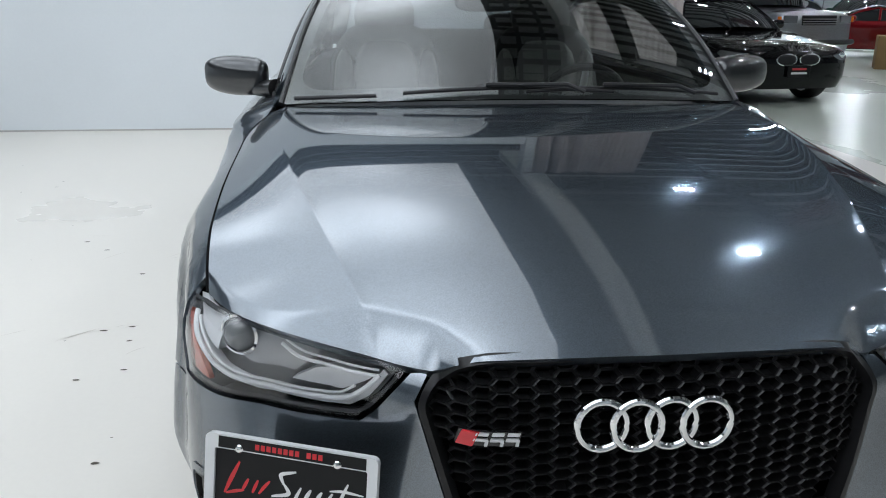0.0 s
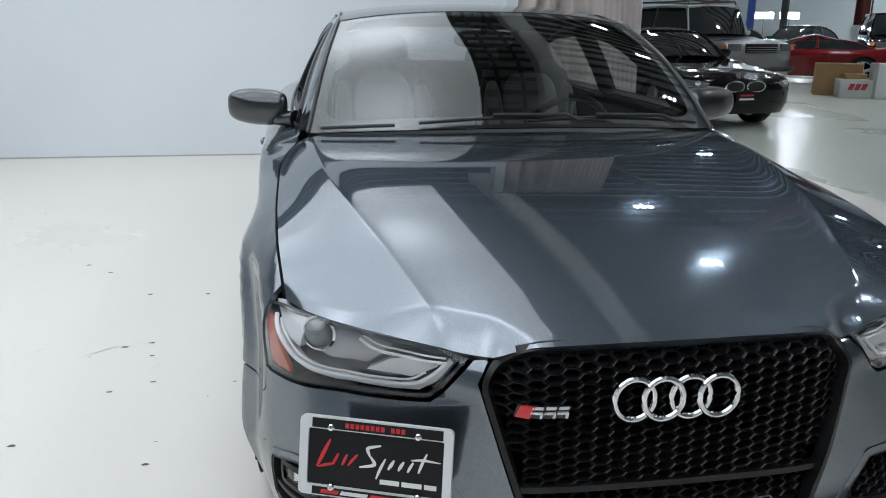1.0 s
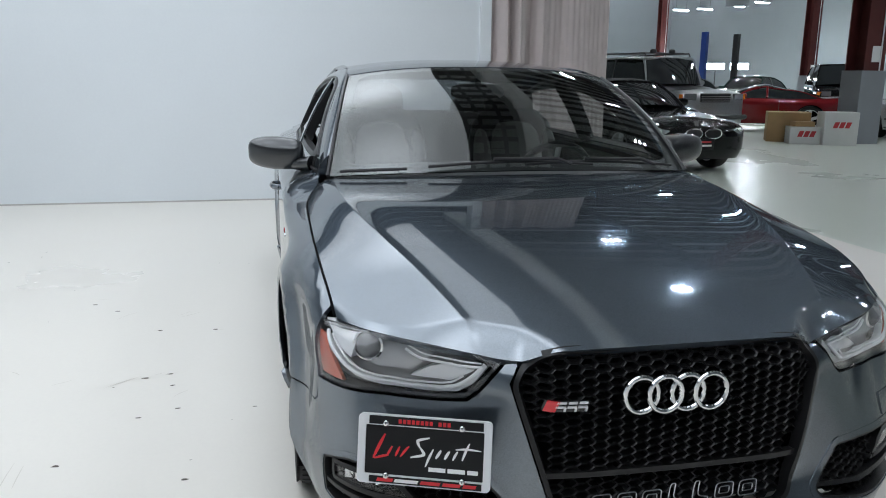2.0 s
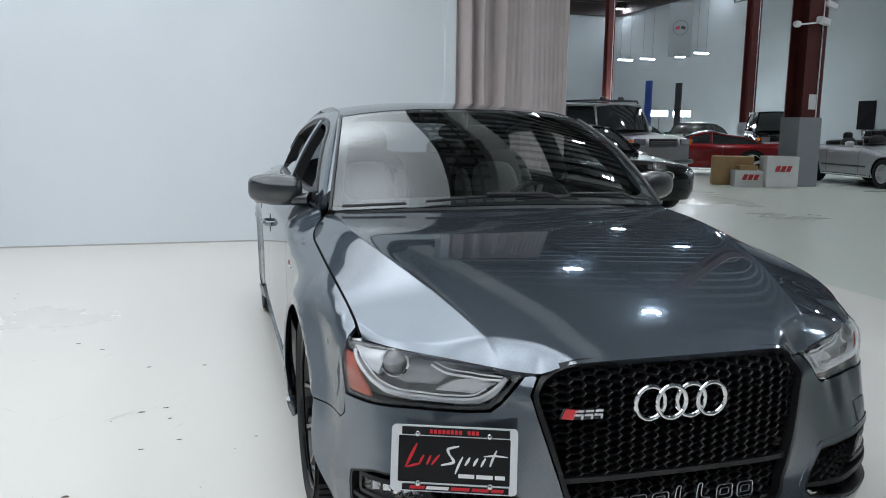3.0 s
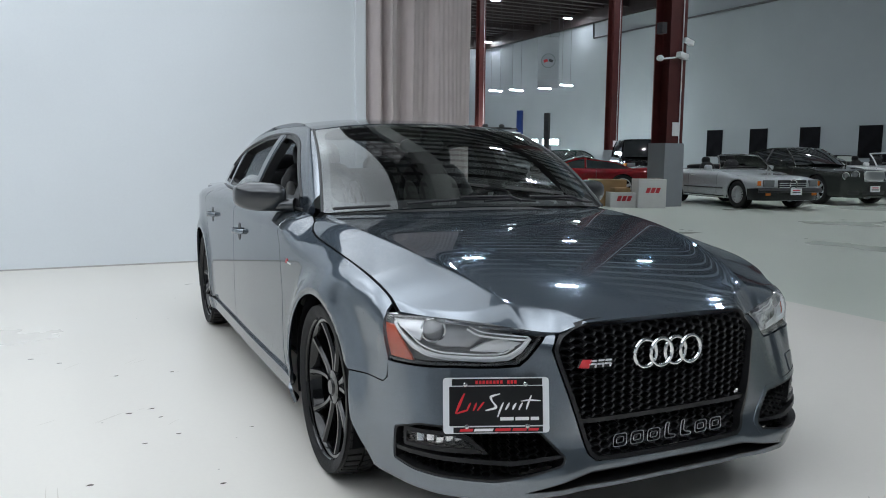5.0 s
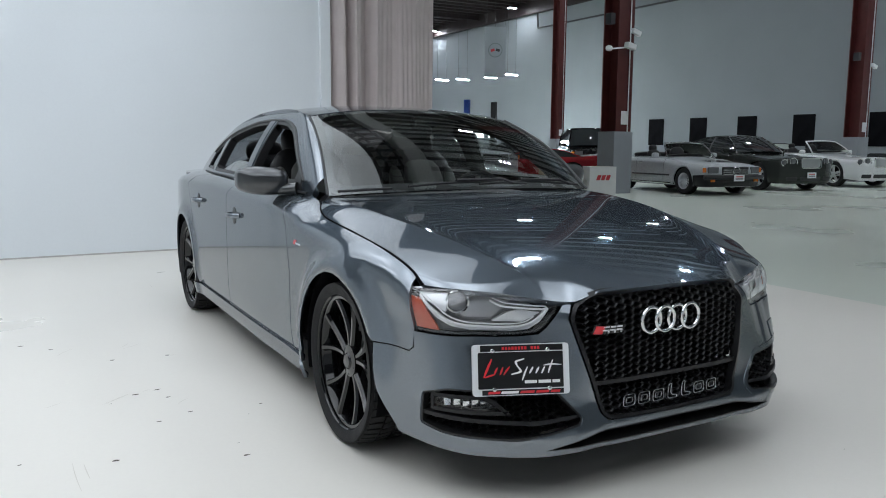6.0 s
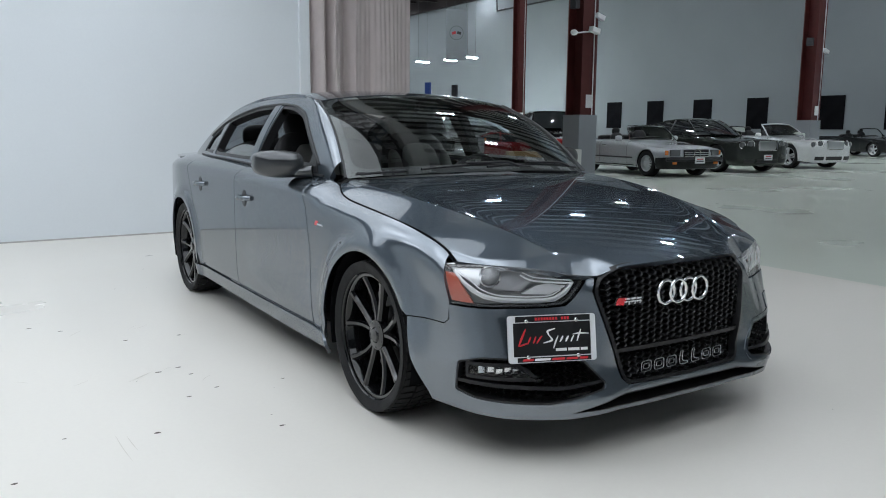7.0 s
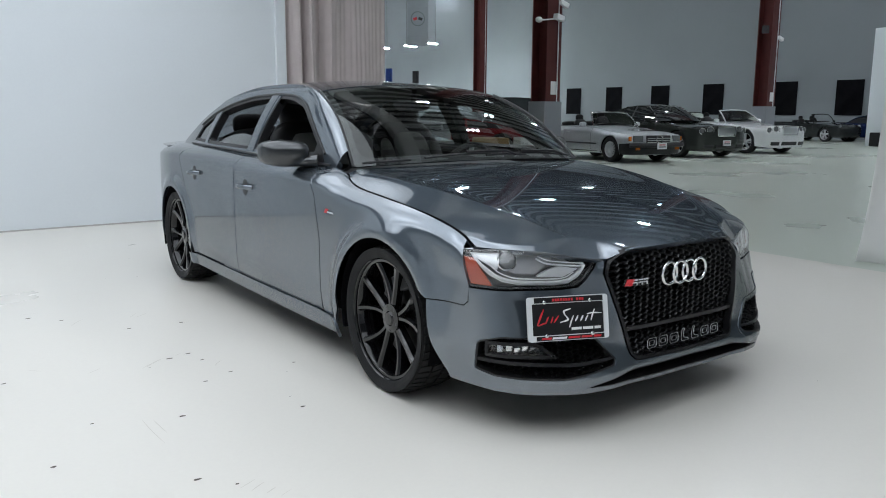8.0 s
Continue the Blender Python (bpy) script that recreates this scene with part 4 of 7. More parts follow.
def scaled(poly, k, kz=None):
    cx, cz = sum(p[0] for p in poly) / len(poly), sum(p[1] for p in poly) / len(poly)
    return [(cx + (x - cx) * k, cz + (z - cz) * (kz or k)) for x, z in poly]


def shrink(poly, d):
    """An outline moved inwards by d."""
    out, n = [], len(poly)
    area = sum(poly[k][0] * poly[(k + 1) % n][1] - poly[(k + 1) % n][0] * poly[k][1] for k in range(n))
    sg = 1 if area > 0 else -1
    for k in range(n):
        p, a, b = Vector(poly[k]), Vector(poly[k - 1]), Vector(poly[(k + 1) % n])
        e1, e2 = (p - a).normalized(), (b - p).normalized()
        n1, n2 = Vector((-e1.y, e1.x)) * sg, Vector((-e2.y, e2.x)) * sg
        m = (n1 + n2)
        m = m.normalized() * d / max(0.4, m.normalized().dot(n1))
        out.append(tuple(p + m))
    return out


def honeycomb(name, poly, surface, w, h, mat, parent, rim=0.82, deep=0.03, label=""):
    """Six-sided cells with walls, cut to an outline, lying on a surface(a, z, depth)."""
    xs, zs = [p[0] for p in poly], [p[1] for p in poly]
    verts, faces = [], []
    shape = [(-0.5, 0), (-0.25, 0.5), (0.25, 0.5), (0.5, 0), (0.25, -0.5), (-0.25, -0.5)]
    for i in range(int((max(xs) - min(xs)) / (0.75 * w)) + 2):
        for j in range(int((max(zs) - min(zs)) / h) + 2):
            cx = min(xs) + i * 0.75 * w
            cz = min(zs) + (j + 0.5 * (i % 2)) * h
            loop = [(cx + u * w, cz + v * h) for u, v in shape]
            if sum(inside(p, poly) for p in loop) < 4:
                continue
            b = len(verts)
            for k, dep in ((1.0, 0.0), (rim, -0.004), (rim * 1.03, deep)):
                verts += [surface(cx + u * w * k, cz + v * h * k, dep) for u, v in shape]
            for k in range(6):
                q = (k + 1) % 6
                faces.append((b + k, b + q, b + 6 + q, b + 6 + k))
                faces.append((b + 6 + k, b + 6 + q, b + 12 + q, b + 12 + k))
    return mesh_object(name, verts, faces, mat, parent, label, smooth=False)


# ---- grille ----
grille = part("grille", bmesh.new(), M_BLACK_GLOSS, car, "gloss black honeycomb grille")
g_in = shrink(grille_poly, 0.014)
g_mid = shrink(grille_poly, 0.008)
sheet("grille_frame", round_poly(shrink(grille_poly, 0.002), 0.02), off_body(-0.006), M_GRILLE, grille, step=0.02, thick=0.03, holes=[round_poly(g_in, 0.02)], out=(0, -1, 0))
# Near-black sheet, standing for the shade deep behind the mesh.
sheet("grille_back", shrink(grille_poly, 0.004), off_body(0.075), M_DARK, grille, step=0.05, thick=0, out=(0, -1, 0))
honeycomb("grille_mesh", [(a, max(z, 0.395)) for a, z in g_mid], lambda a, z, d: body(a, z, 0.016 + d), 0.046, 0.0212, M_GRILLE, grille, rim=0.80, deep=0.020)
honeycomb("grille_mesh", [(a, min(max(z, 0.27), 0.37)) for a, z in g_mid if z < 0.62], lambda a, z, d: body(a, z, 0.03 + d), 0.046, 0.0212, M_BLACK_SATIN, grille, rim=0.80, deep=0.020)
sheet("grille_strip", [(-ax(0.345), 0.396), (ax(0.345), 0.396), (ax(0.340), 0.382), (-ax(0.340), 0.382)], off_body(0.004), M_GRILLE, grille, step=0.02, thick=0.02, out=(0, -1, 0))

# four interlaced rings
for k in range(4):
    cx = -0.108 + 0.0585 * k
    pts = []
    for i in range(48):
        t = 2 * math.pi * i / 48
        pts.append(body(cx + 0.041 * math.cos(t), 0.583 + 0.043 * math.sin(t), 0.004 - 0.004 * (k % 2)))
    bm = tube(pts, 0.0066, 10, True)
    part("ring_emblem", bm, M_CHROME, grille, "chrome ring", smooth=True)

# small badge: red slanted field and three chrome strokes
def plaque(name, corners, mat, parent, surface, thick=0.004, lift=0.004):
    return sheet(name, corners, surface, mat, parent, step=0.02, thick=thick, out=(0, -1, 0), lift=lift)


bs = off_body(-0.004)
M_BADGE = material("badge_silver", (0.7, 0.71, 0.73), 0.3, 0.3)
badge = plaque("model_badge", [(-0.348, 0.557), (-0.246, 0.557), (-0.240, 0.583), (-0.340, 0.583)], M_BLACK_GLOSS, grille, bs)
tagged(badge, "black badge with a red field and chrome strokes")
plaque("red_field", [(-0.344, 0.557), (-0.318, 0.557), (-0.308, 0.583), (-0.334, 0.583)], M_RED, badge, bs, lift=0.009)
for x0, wd in ((-0.314, 0.019), (-0.289, 0.019), (-0.264, 0.019)):
    plaque("badge_stroke", [(x0, 0.577), (x0 + wd, 0.577), (x0 + wd + 0.002, 0.582), (x0 + 0.002, 0.582)], M_BADGE, badge, bs, lift=0.009)
    plaque("badge_stroke", [(x0 - 0.003, 0.567), (x0 + wd - 0.002, 0.567), (x0 + wd, 0.572), (x0 - 0.001, 0.572)], M_BADGE, badge, bs, lift=0.009)
    plaque("badge_stroke", [(x0 + wd - 0.006, 0.559), (x0 + wd - 0.001, 0.559), (x0 + wd + 0.001, 0.569), (x0 + wd - 0.004, 0.569)], M_BADGE, badge, bs, lift=0.009)

# outlined wordmark shapes on the lower grille
for k in range(7):
    x0 = -0.225 + 0.0645 * k
    pts = [(x0, 0.300), (x0 + 0.050, 0.302), (x0 + 0.055, 0.338), (x0 + 0.008, 0.337)]
    if k in (3, 4):
        pts = [(x0 + 0.004, 0.300), (x0 + 0.046, 0.300), (x0 + 0.048, 0.308), (x0 + 0.020, 0.312), (x0 + 0.026, 0.350), (x0 + 0.014, 0.350)]
    loop = dense(round_poly(pts, 0.010), 0.006)
    part("wordmark_outline", tube([body(a, z, -0.004) for a, z in loop], 0.0016, 6, True), M_SILVER, grille, "thin silver outline")
    if k not in (3, 4):
        loop = dense(round_poly(scaled(pts, 0.55, 0.45), 0.005), 0.006)
        part("wordmark_outline", tube([body(a, z, -0.004) for a, z in loop], 0.0014, 6, True), M_SILVER, grille, "thin silver outline")

# ---- lamps and air inlets ----
lamp_pts = [(0.432, 0.648), (0.460, 0.620), (0.494, 0.580), (0.520, 0.562), (0.58, 0.554), (0.69, 0.554), (0.81, 0.557)]
M_LAMP_GREY = material("lamp_grey", (0.50, 0.51, 0.53), 0.25, 0.2)
M_LAMP_DARK = material("lamp_dark_grey", (0.24, 0.245, 0.255), 0.3)
M_LAMP_EDGE = material("lamp_edge_grey", (0.05, 0.051, 0.054), 0.25)
M_BRIGHT = material("lamp_bright", (0.86, 0.87, 0.89), 0.3, 0.3)
M_PROJ = material("projector_glass", (0.22, 0.23, 0.24), 0.03, 0, 1.0)
for s in (-1, 1):
    lamp = part("headlamp", bmesh.new(), M_BLACK_GLOSS, car, "clear headlamp with amber reflector and light guides")
    def la(x):
        return s * ax(x)
    edge_out = [(s * ay(-0.537), 0.561), (s * ay(-0.484), 0.690)]
    tops = [(la(0.82), 0.696), (la(0.76), 0.695), (la(0.69), 0.692), (la(0.60), 0.683), (la(0.54), 0.672), (la(0.48), 0.660)]
    lens = round_poly([(la(x), z) for x, z in lamp_pts] + edge_out + tops, 0.008)
    sheet("lens", lens, off_body(0.003), M_LENS, lamp, step=0.025, thick=0.003, out=(0, -1, 0)).visible_shadow = False
    sheet("lamp_housing", lens, off_body(0.062), M_LAMP_DARK, lamp, step=0.04, thick=0.0, out=(0, -1, 0))
    sheet("lamp_rim", lens, off_body(0.012), M_LAMP_EDGE, lamp, step=0.025, thick=0.05, holes=[shrink(lens, 0.006)], out=(0, -1, 0))
    def run(pts):
        return [(s * a, z) for a, z in pts]
    sheet("amber_reflector", run([(1.043, 0.668), (1.000, 0.572), (0.894, 0.566), (0.905, 0.582), (0.972, 0.664)]), off_body(0.014), M_AMBER, lamp, step=0.02, thick=0.01, out=(0, -1, 0))
    sheet("upper_reflector", run([(1.042, 0.690), (1.000, 0.676), (0.930, 0.645), (0.880, 0.625), (0.870, 0.696), (0.97, 0.698)]), off_body(0.026), M_BRIGHT, lamp, step=0.02, thick=0.02, out=(0, -1, 0))
    bowl = run([(0.80, 0.690), (0.70, 0.683), (0.60, 0.662), (0.64, 0.635), (0.69, 0.602), (0.80, 0.606), (0.87, 0.628), (0.90, 0.655)])
    sheet("main_reflector", round_poly(bowl, 0.01), off_body(0.046), M_LAMP_GREY, lamp, step=0.02, thick=0.02, out=(0, -1, 0))
    sheet("inner_reflector", round_poly(run([(0.69, 0.594), (0.566, 0.590), (0.500, 0.622), (0.576, 0.630), (0.625, 0.622)]), 0.006), off_body(0.030), M_BRIGHT, lamp, step=0.02, thick=0.02, out=(0, -1, 0))
    low = run([(0.97, 0.650), (0.91, 0.603), (0.86, 0.581), (0.77, 0.566), (0.60, 0.562), (0.545, 0.568), (0.505, 0.592), (0.470, 0.632), (0.478, 0.640), (0.513, 0.602), (0.556, 0.577), (0.60, 0.570), (0.77, 0.575), (0.868, 0.595), (0.919, 0.623), (0.978, 0.664)])
    sheet("lower_bezel", low, off_body(0.024), M_BRIGHT, lamp, step=0.02, thick=0.02, out=(0, -1, 0))
    guides = [([(0.983, 0.672), (0.919, 0.630), (0.868, 0.601), (0.773, 0.581), (0.66, 0.576), (0.599, 0.576), (0.556, 0.583), (0.513, 0.608), (0.484, 0.634)], 0.0050),
              ([(0.957, 0.670), (0.905, 0.642), (0.86, 0.614), (0.77, 0.592), (0.66, 0.587), (0.60, 0.587), (0.565, 0.592), (0.53, 0.612)], 0.0026),
              ([(0.700, 0.664), (0.650, 0.645), (0.566, 0.637), (0.484, 0.633)], 0.0034),
              ([(0.690, 0.672), (0.635, 0.655), (0.56, 0.648), (0.485, 0.642)], 0.0022)]
    for g, r in guides:
        part("light_guide", tube([body(s * a, z, 0.014) for a, z in curve_points(g, 46)], r, 8), M_DRL, lamp, "white light guide", smooth=True)
    for k in range(14):
        a = 0.640 - 0.0118 * k
        part("led_facet", box(body(s * a, 0.673 - 0.0017 * k + (-0.004 if k % 2 else 0.0), 0.03), (0.007, 0.006, 0.006), bevel=0.001, seg=1), M_REFLECTOR, lamp)
    c = body(s * 0.851, 0.656, 0.050)
    pm = Matrix.Translation(c) @ Vector((s * 0.45, -1, 0.05)).to_track_quat("X", "Z").to_matrix().to_4x4()
    bm = bmesh.new()
    add_lathe(bm, [(0.036, -0.03), (0.039, 0.0), (0.039, 0.012), (0.034, 0.014), (0.034, -0.002)], 32, "x", pm)
    part("projector_ring", bm, M_CHROME, lamp, smooth=True)
    bm = bmesh.new()
    add_lathe(bm, [(0.034, 0.0), (0.032, 0.012), (0.026, 0.022), (0.016, 0.029), (0.002, 0.032)], 32, "x", pm)
    part("projector_lens", bm, M_PROJ, lamp, smooth=True)
    # air inlet
    inlet = part("air_inlet", bmesh.new(), M_BLACK_PLASTIC, car, "black honeycomb air inlet with a fog lamp")
    hole = [fog_open[0] if s < 0 else fog_open[1]][0]
    # The inlet's inner shade is put into a near-black sheet.
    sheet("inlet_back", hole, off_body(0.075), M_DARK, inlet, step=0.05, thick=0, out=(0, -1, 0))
    sheet("inlet_wall", hole, off_body(0.0), M_BLACK_PLASTIC, inlet, step=0.03, thick=0.075, holes=[shrink(hole, 0.006)], out=(0, -1, 0))
    honeycomb("inlet_mesh", shrink(hole, 0.004), lambda a, z, d: body(a, z, 0.028 + d), 0.038, 0.0175, M_BLACK_PLASTIC, inlet, deep=0.02)
    blade = [(s * ax(0.838), 0.300), (la(0.70), 0.296), (la(0.55), 0.289), (la(0.40), 0.297), (la(0.392), 0.289), (la(0.55), 0.277), (la(0.70), 0.283), (s * ax(0.838), 0.287)]
    sheet("inlet_blade", blade, off_body(0.004), M_BLACK_PLASTIC, inlet, step=0.02, thick=0.05, out=(0, -1, 0))
    fl = round_poly([(la(0.822), 0.366), (la(0.70), 0.368), (la(0.665), 0.354), (la(0.615), 0.308), (la(0.822), 0.308)], 0.008)
    sheet("fog_lamp_bezel", fl, off_body(0.008), M_BLACK_PLASTIC, inlet, step=0.02, thick=0.03, holes=[shrink(fl, 0.012)], out=(0, -1, 0))
    fi = shrink(fl, 0.012)
    sheet("fog_lamp_lens", fi, off_body(0.012), M_LENS, inlet, step=0.02, thick=0.004, out=(0, -1, 0)).visible_shadow = False
    sheet("fog_lamp_back", fi, off_body(0.04), M_BLACK_SATIN, inlet, step=0.03, thick=0, out=(0, -1, 0))
    for k in range(5):
        x = 0.795 - 0.024 * k
        part("fog_lamp_facet", box(body(la(x), 0.338 + 0.004 * (k % 2), 0.03), (0.024, 0.014, 0.030 - 0.004 * (k % 3)), m=pose(0, 0, 0, 8 * k - 12, 0, 20 * s), bevel=0.003, seg=1), M_REFLECTOR, inlet)
    # raised rim round the inlet
    rim_outer = shrink(hole, -0.016)
    sheet("inlet_rim", round_poly(rim_outer, 0.012), off_body(-0.003), M_PAINT, inlet, "body-coloured inlet rim", step=0.02, thick=0.012, holes=[shrink(hole, -0.001)], out=(0, -1, 0))
    sheet("washer_cover", round_poly([(la(0.775), 0.465), (la(0.70), 0.465), (la(0.70), 0.405), (la(0.76), 0.412)], 0.008), off_body(-0.0035), M_PAINT, car, step=0.02, thick=0.003, out=(0, -1, 0))

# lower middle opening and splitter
# Shaded depth of the opening, drawn as a near-black sheet.
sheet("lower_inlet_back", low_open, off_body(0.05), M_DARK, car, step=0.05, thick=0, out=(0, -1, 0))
sheet("lower_inlet_wall", low_open, off_body(0.001), M_BLACK_PLASTIC, car, step=0.03, thick=0.05, holes=[shrink(low_open, 0.004)], out=(0, -1, 0))

# licence plate in a chrome surround, screwed askew to the bumper
plate_x = Vector((0.932, -0.362, 0)).normalized()
plate_u = Vector((0.009, 0.0234, 0.118)).normalized()
plate_n = plate_x.cross(plate_u).normalized()
plate_m = Matrix((plate_x, plate_u, plate_n)).transposed().to_4x4()
plate_m.translation = Vector((-0.6175, -0.8315, 0.4735))
plate_m = plate_m @ Matrix.Diagonal((0.97, 0.95, 1, 1))
M_SURROUND = material("bright_plate_surround", (0.78, 0.79, 0.81), 0.32, 0.25, 0.5)


def stroke(pts, w0, w1):
    """A brushed line as a closed outline that swells and thins."""
    pts = [Vector(p) for p in curve_points(pts, 22)]
    a, b = [], []
    for k, p in enumerate(pts):
        d = (pts[min(k + 1, len(pts) - 1)] - pts[max(k - 1, 0)]).normalized()
        n = Vector((-d.y, d.x))
        w = w1 + (w0 - w1) * math.sin(math.pi * (0.08 + 0.84 * k / (len(pts) - 1)))
        a.append(tuple(p + n * w / 2))
        b.append(tuple(p - n * w / 2))
    return a + b[::-1]


def dealer_plate(parent, m, name="licence_plate"):
    pl = part(name, box((0, 0, 0), (0.296, 0.150, 0.004), bevel=0.001, seg=1), M_PLATE, parent, "black dealer plate with red and white lettering shapes")
    pl.matrix_local = m
    w, h, t = 0.158, 0.083, 0.018
    bm = bmesh.new()
    outer = round_poly([(-w, -h), (w, -h), (w, h), (-w, h)], 0.012)
    inner = round_poly([(-w + t, -h + t + 0.004), (w - t, -h + t + 0.004), (w - t, h - t - 0.008), (-w + t, h - t - 0.008)], 0.004)
    for zz in (0.008,):
        vo = [bm.verts.new((x, y, zz)) for x, y in outer]
        vi = [bm.verts.new((x, y, zz - 0.001)) for x, y in inner]
        vb = [bm.verts.new((x, y, -0.004)) for x, y in outer]
        vd = [bm.verts.new((x, y, 0.002)) for x, y in inner]
        n = len(vo)
        for k in range(n):
            q = (k + 1) % n
            bm.faces.new((vo[k], vo[q], vi[q], vi[k]))
            bm.faces.new((vb[k], vb[q], vo[q], vo[k]))
            bm.faces.new((vi[k], vi[q], vd[q], vd[k]))
    part("surround", bm, M_SURROUND, pl, "bright chrome surround")
    flat_part("upper_strip", rect(-0.132, 0.060, 0.138, 0.080), 0.0082, 0.0008, M_PLATE, pl)
    flat_part("lower_strip", rect(-0.128, -0.080, 0.138, -0.064), 0.0082, 0.0008, M_PLATE, pl)
    # bars in place of the trade name
    for k in range(12):
        if k != 8:
            flat_part("lettering_bar", rect(-0.062 + 0.0105 * k, 0.0645, -0.0545 + 0.0105 * k, 0.0745), 0.0092, 0.0004, M_RED, pl)
    for x0, x1, mt in ((-0.110, -0.072, M_RED), (-0.068, -0.012, M_WHITE_INK), (-0.006, 0.040, M_RED), (0.046, 0.088, M_RED), (0.094, 0.124, M_RED)):
        flat_part("lettering_bar", rect(x0, -0.0765, x1, -0.0685, 0.003), 0.0092, 0.0004, mt, pl)
    for x0, x1 in ((0.012, 0.052), (0.057, 0.098), (0.103, 0.128)):
        flat_part("lettering_bar", rect(x0, -0.046, x1, -0.036), 0.0024, 0.0005, M_WHITE_INK, pl)
    # slanted brush strokes in place of the script
    for mt, lines in ((M_RED, (((-0.094, 0.036), (-0.108, 0.006), (-0.121, -0.024), 0.008), ((-0.118, -0.024), (-0.100, -0.018), (-0.084, -0.014), 0.006), ((-0.076, 0.008), (-0.082, -0.004), (-0.088, -0.016), 0.006),
                               ((-0.058, 0.008), (-0.063, -0.004), (-0.068, -0.016), 0.006), ((-0.036, 0.010), (-0.046, -0.002), (-0.056, -0.016), 0.006))),
                      (M_WHITE_INK, (((0.012, 0.034), (-0.016, 0.024), (-0.010, 0.008), 0.007), ((-0.010, 0.010), (0.000, -0.006), (-0.032, -0.016), 0.007), ((0.022, 0.008), (0.012, -0.014), (0.004, -0.036), 0.006),
                                     ((0.040, 0.007), (0.034, -0.004), (0.028, -0.014), 0.007), ((0.060, 0.006), (0.054, -0.004), (0.049, -0.014), 0.007), ((0.079, 0.007), (0.073, -0.004), (0.068, -0.015), 0.006),
                                     ((0.106, 0.028), (0.096, 0.004), (0.090, -0.014), 0.006)))):
        for p0, p1, p2, w in lines:
            flat_part("script_bar", stroke([p0, p1, p2], w, 0.002), 0.0026, 0.0005, mt, pl)
    flat_part("script_bar", stroke([(0.074, 0.011), (0.100, 0.014), (0.134, 0.012)], 0.005, 0.001), 0.0032, 0.0005, M_WHITE_INK, pl)
    for x, y in ((-0.092, 0.062), (0.088, 0.062), (-0.088, -0.063), (0.092, -0.063)):
        bm = bmesh.new()
        add_lathe(bm, [(0.0075, 0.008), (0.0075, 0.010), (0.0055, 0.0125), (0.001, 0.0135)], 16, "z")
        bmesh.ops.translate(bm, verts=bm.verts[:], vec=(x, y, 0))
        part("screw", bm, M_CHROME, pl, smooth=True)
    return pl


dealer_plate(car, plate_m)

# ---- wheels ----
R_IN = 0.262


def tyre_mesh():
    bm = bmesh.new()
    prof = [(R_IN - 0.006, -0.105), (R_IN + 0.006, -0.122), (R_IN + 0.03, -0.128), (TYRE_R - 0.018, -0.120), (TYRE_R - 0.013, -0.108), (TYRE_R - 0.010, -0.062), (TYRE_R - 0.010, -0.055), (TYRE_R - 0.010, 0.055),
            (TYRE_R - 0.013, 0.108), (TYRE_R - 0.018, 0.120), (R_IN + 0.045, 0.1285), (R_IN + 0.030, 0.1285), (R_IN + 0.027, 0.1265), (R_IN + 0.012, 0.124), (R_IN + 0.004, 0.119), (R_IN - 0.006, 0.108)]
    add_lathe(bm, prof, 96, "x")
    return bm


def tread_mesh():
    bm = bmesh.new()
    n = 54
    for k in range(n):
        t = 2 * math.pi * k / n
        for x0, x1, lean, wd in ((-0.112, -0.062, 0.3, 0.72), (-0.054, -0.006, 0.5, 0.82), (0.006, 0.054, -0.5, 0.82), (0.062, 0.112, -0.3, 0.72)):
            half = math.pi / n * wd
            vs = []
            for rr in (TYRE_R - 0.016, TYRE_R):
                for x, sgn in ((x0, -1), (x1, -1), (x1, 1), (x0, 1)):
                    tt = t + sgn * half + lean * (x - (x0 + x1) / 2) * 1.6
                    drop = 0.011 * max(0.0, (abs(x) - 0.085) / 0.03) ** 2
                    q = rr - drop
                    vs.append(bm.verts.new((x, q * math.cos(tt), q * math.sin(tt))))
            bm.faces.new(vs[4:8])
            for i in range(4):
                j = (i + 1) % 4
                bm.faces.new((vs[i], vs[j], vs[4 + j], vs[4 + i]))
    return bm


def rim_mesh():
    bm = bmesh.new()
    add_lathe(bm, [(R_IN - 0.004, 0.112), (R_IN, 0.117), (R_IN + 0.002, 0.112), (R_IN - 0.001, 0.106), (R_IN - 0.016, 0.104), (R_IN - 0.022, 0.096), (R_IN - 0.030, 0.02), (R_IN - 0.028, -0.09), (R_IN, -0.11)][::-1], 72, "x")
    return bm


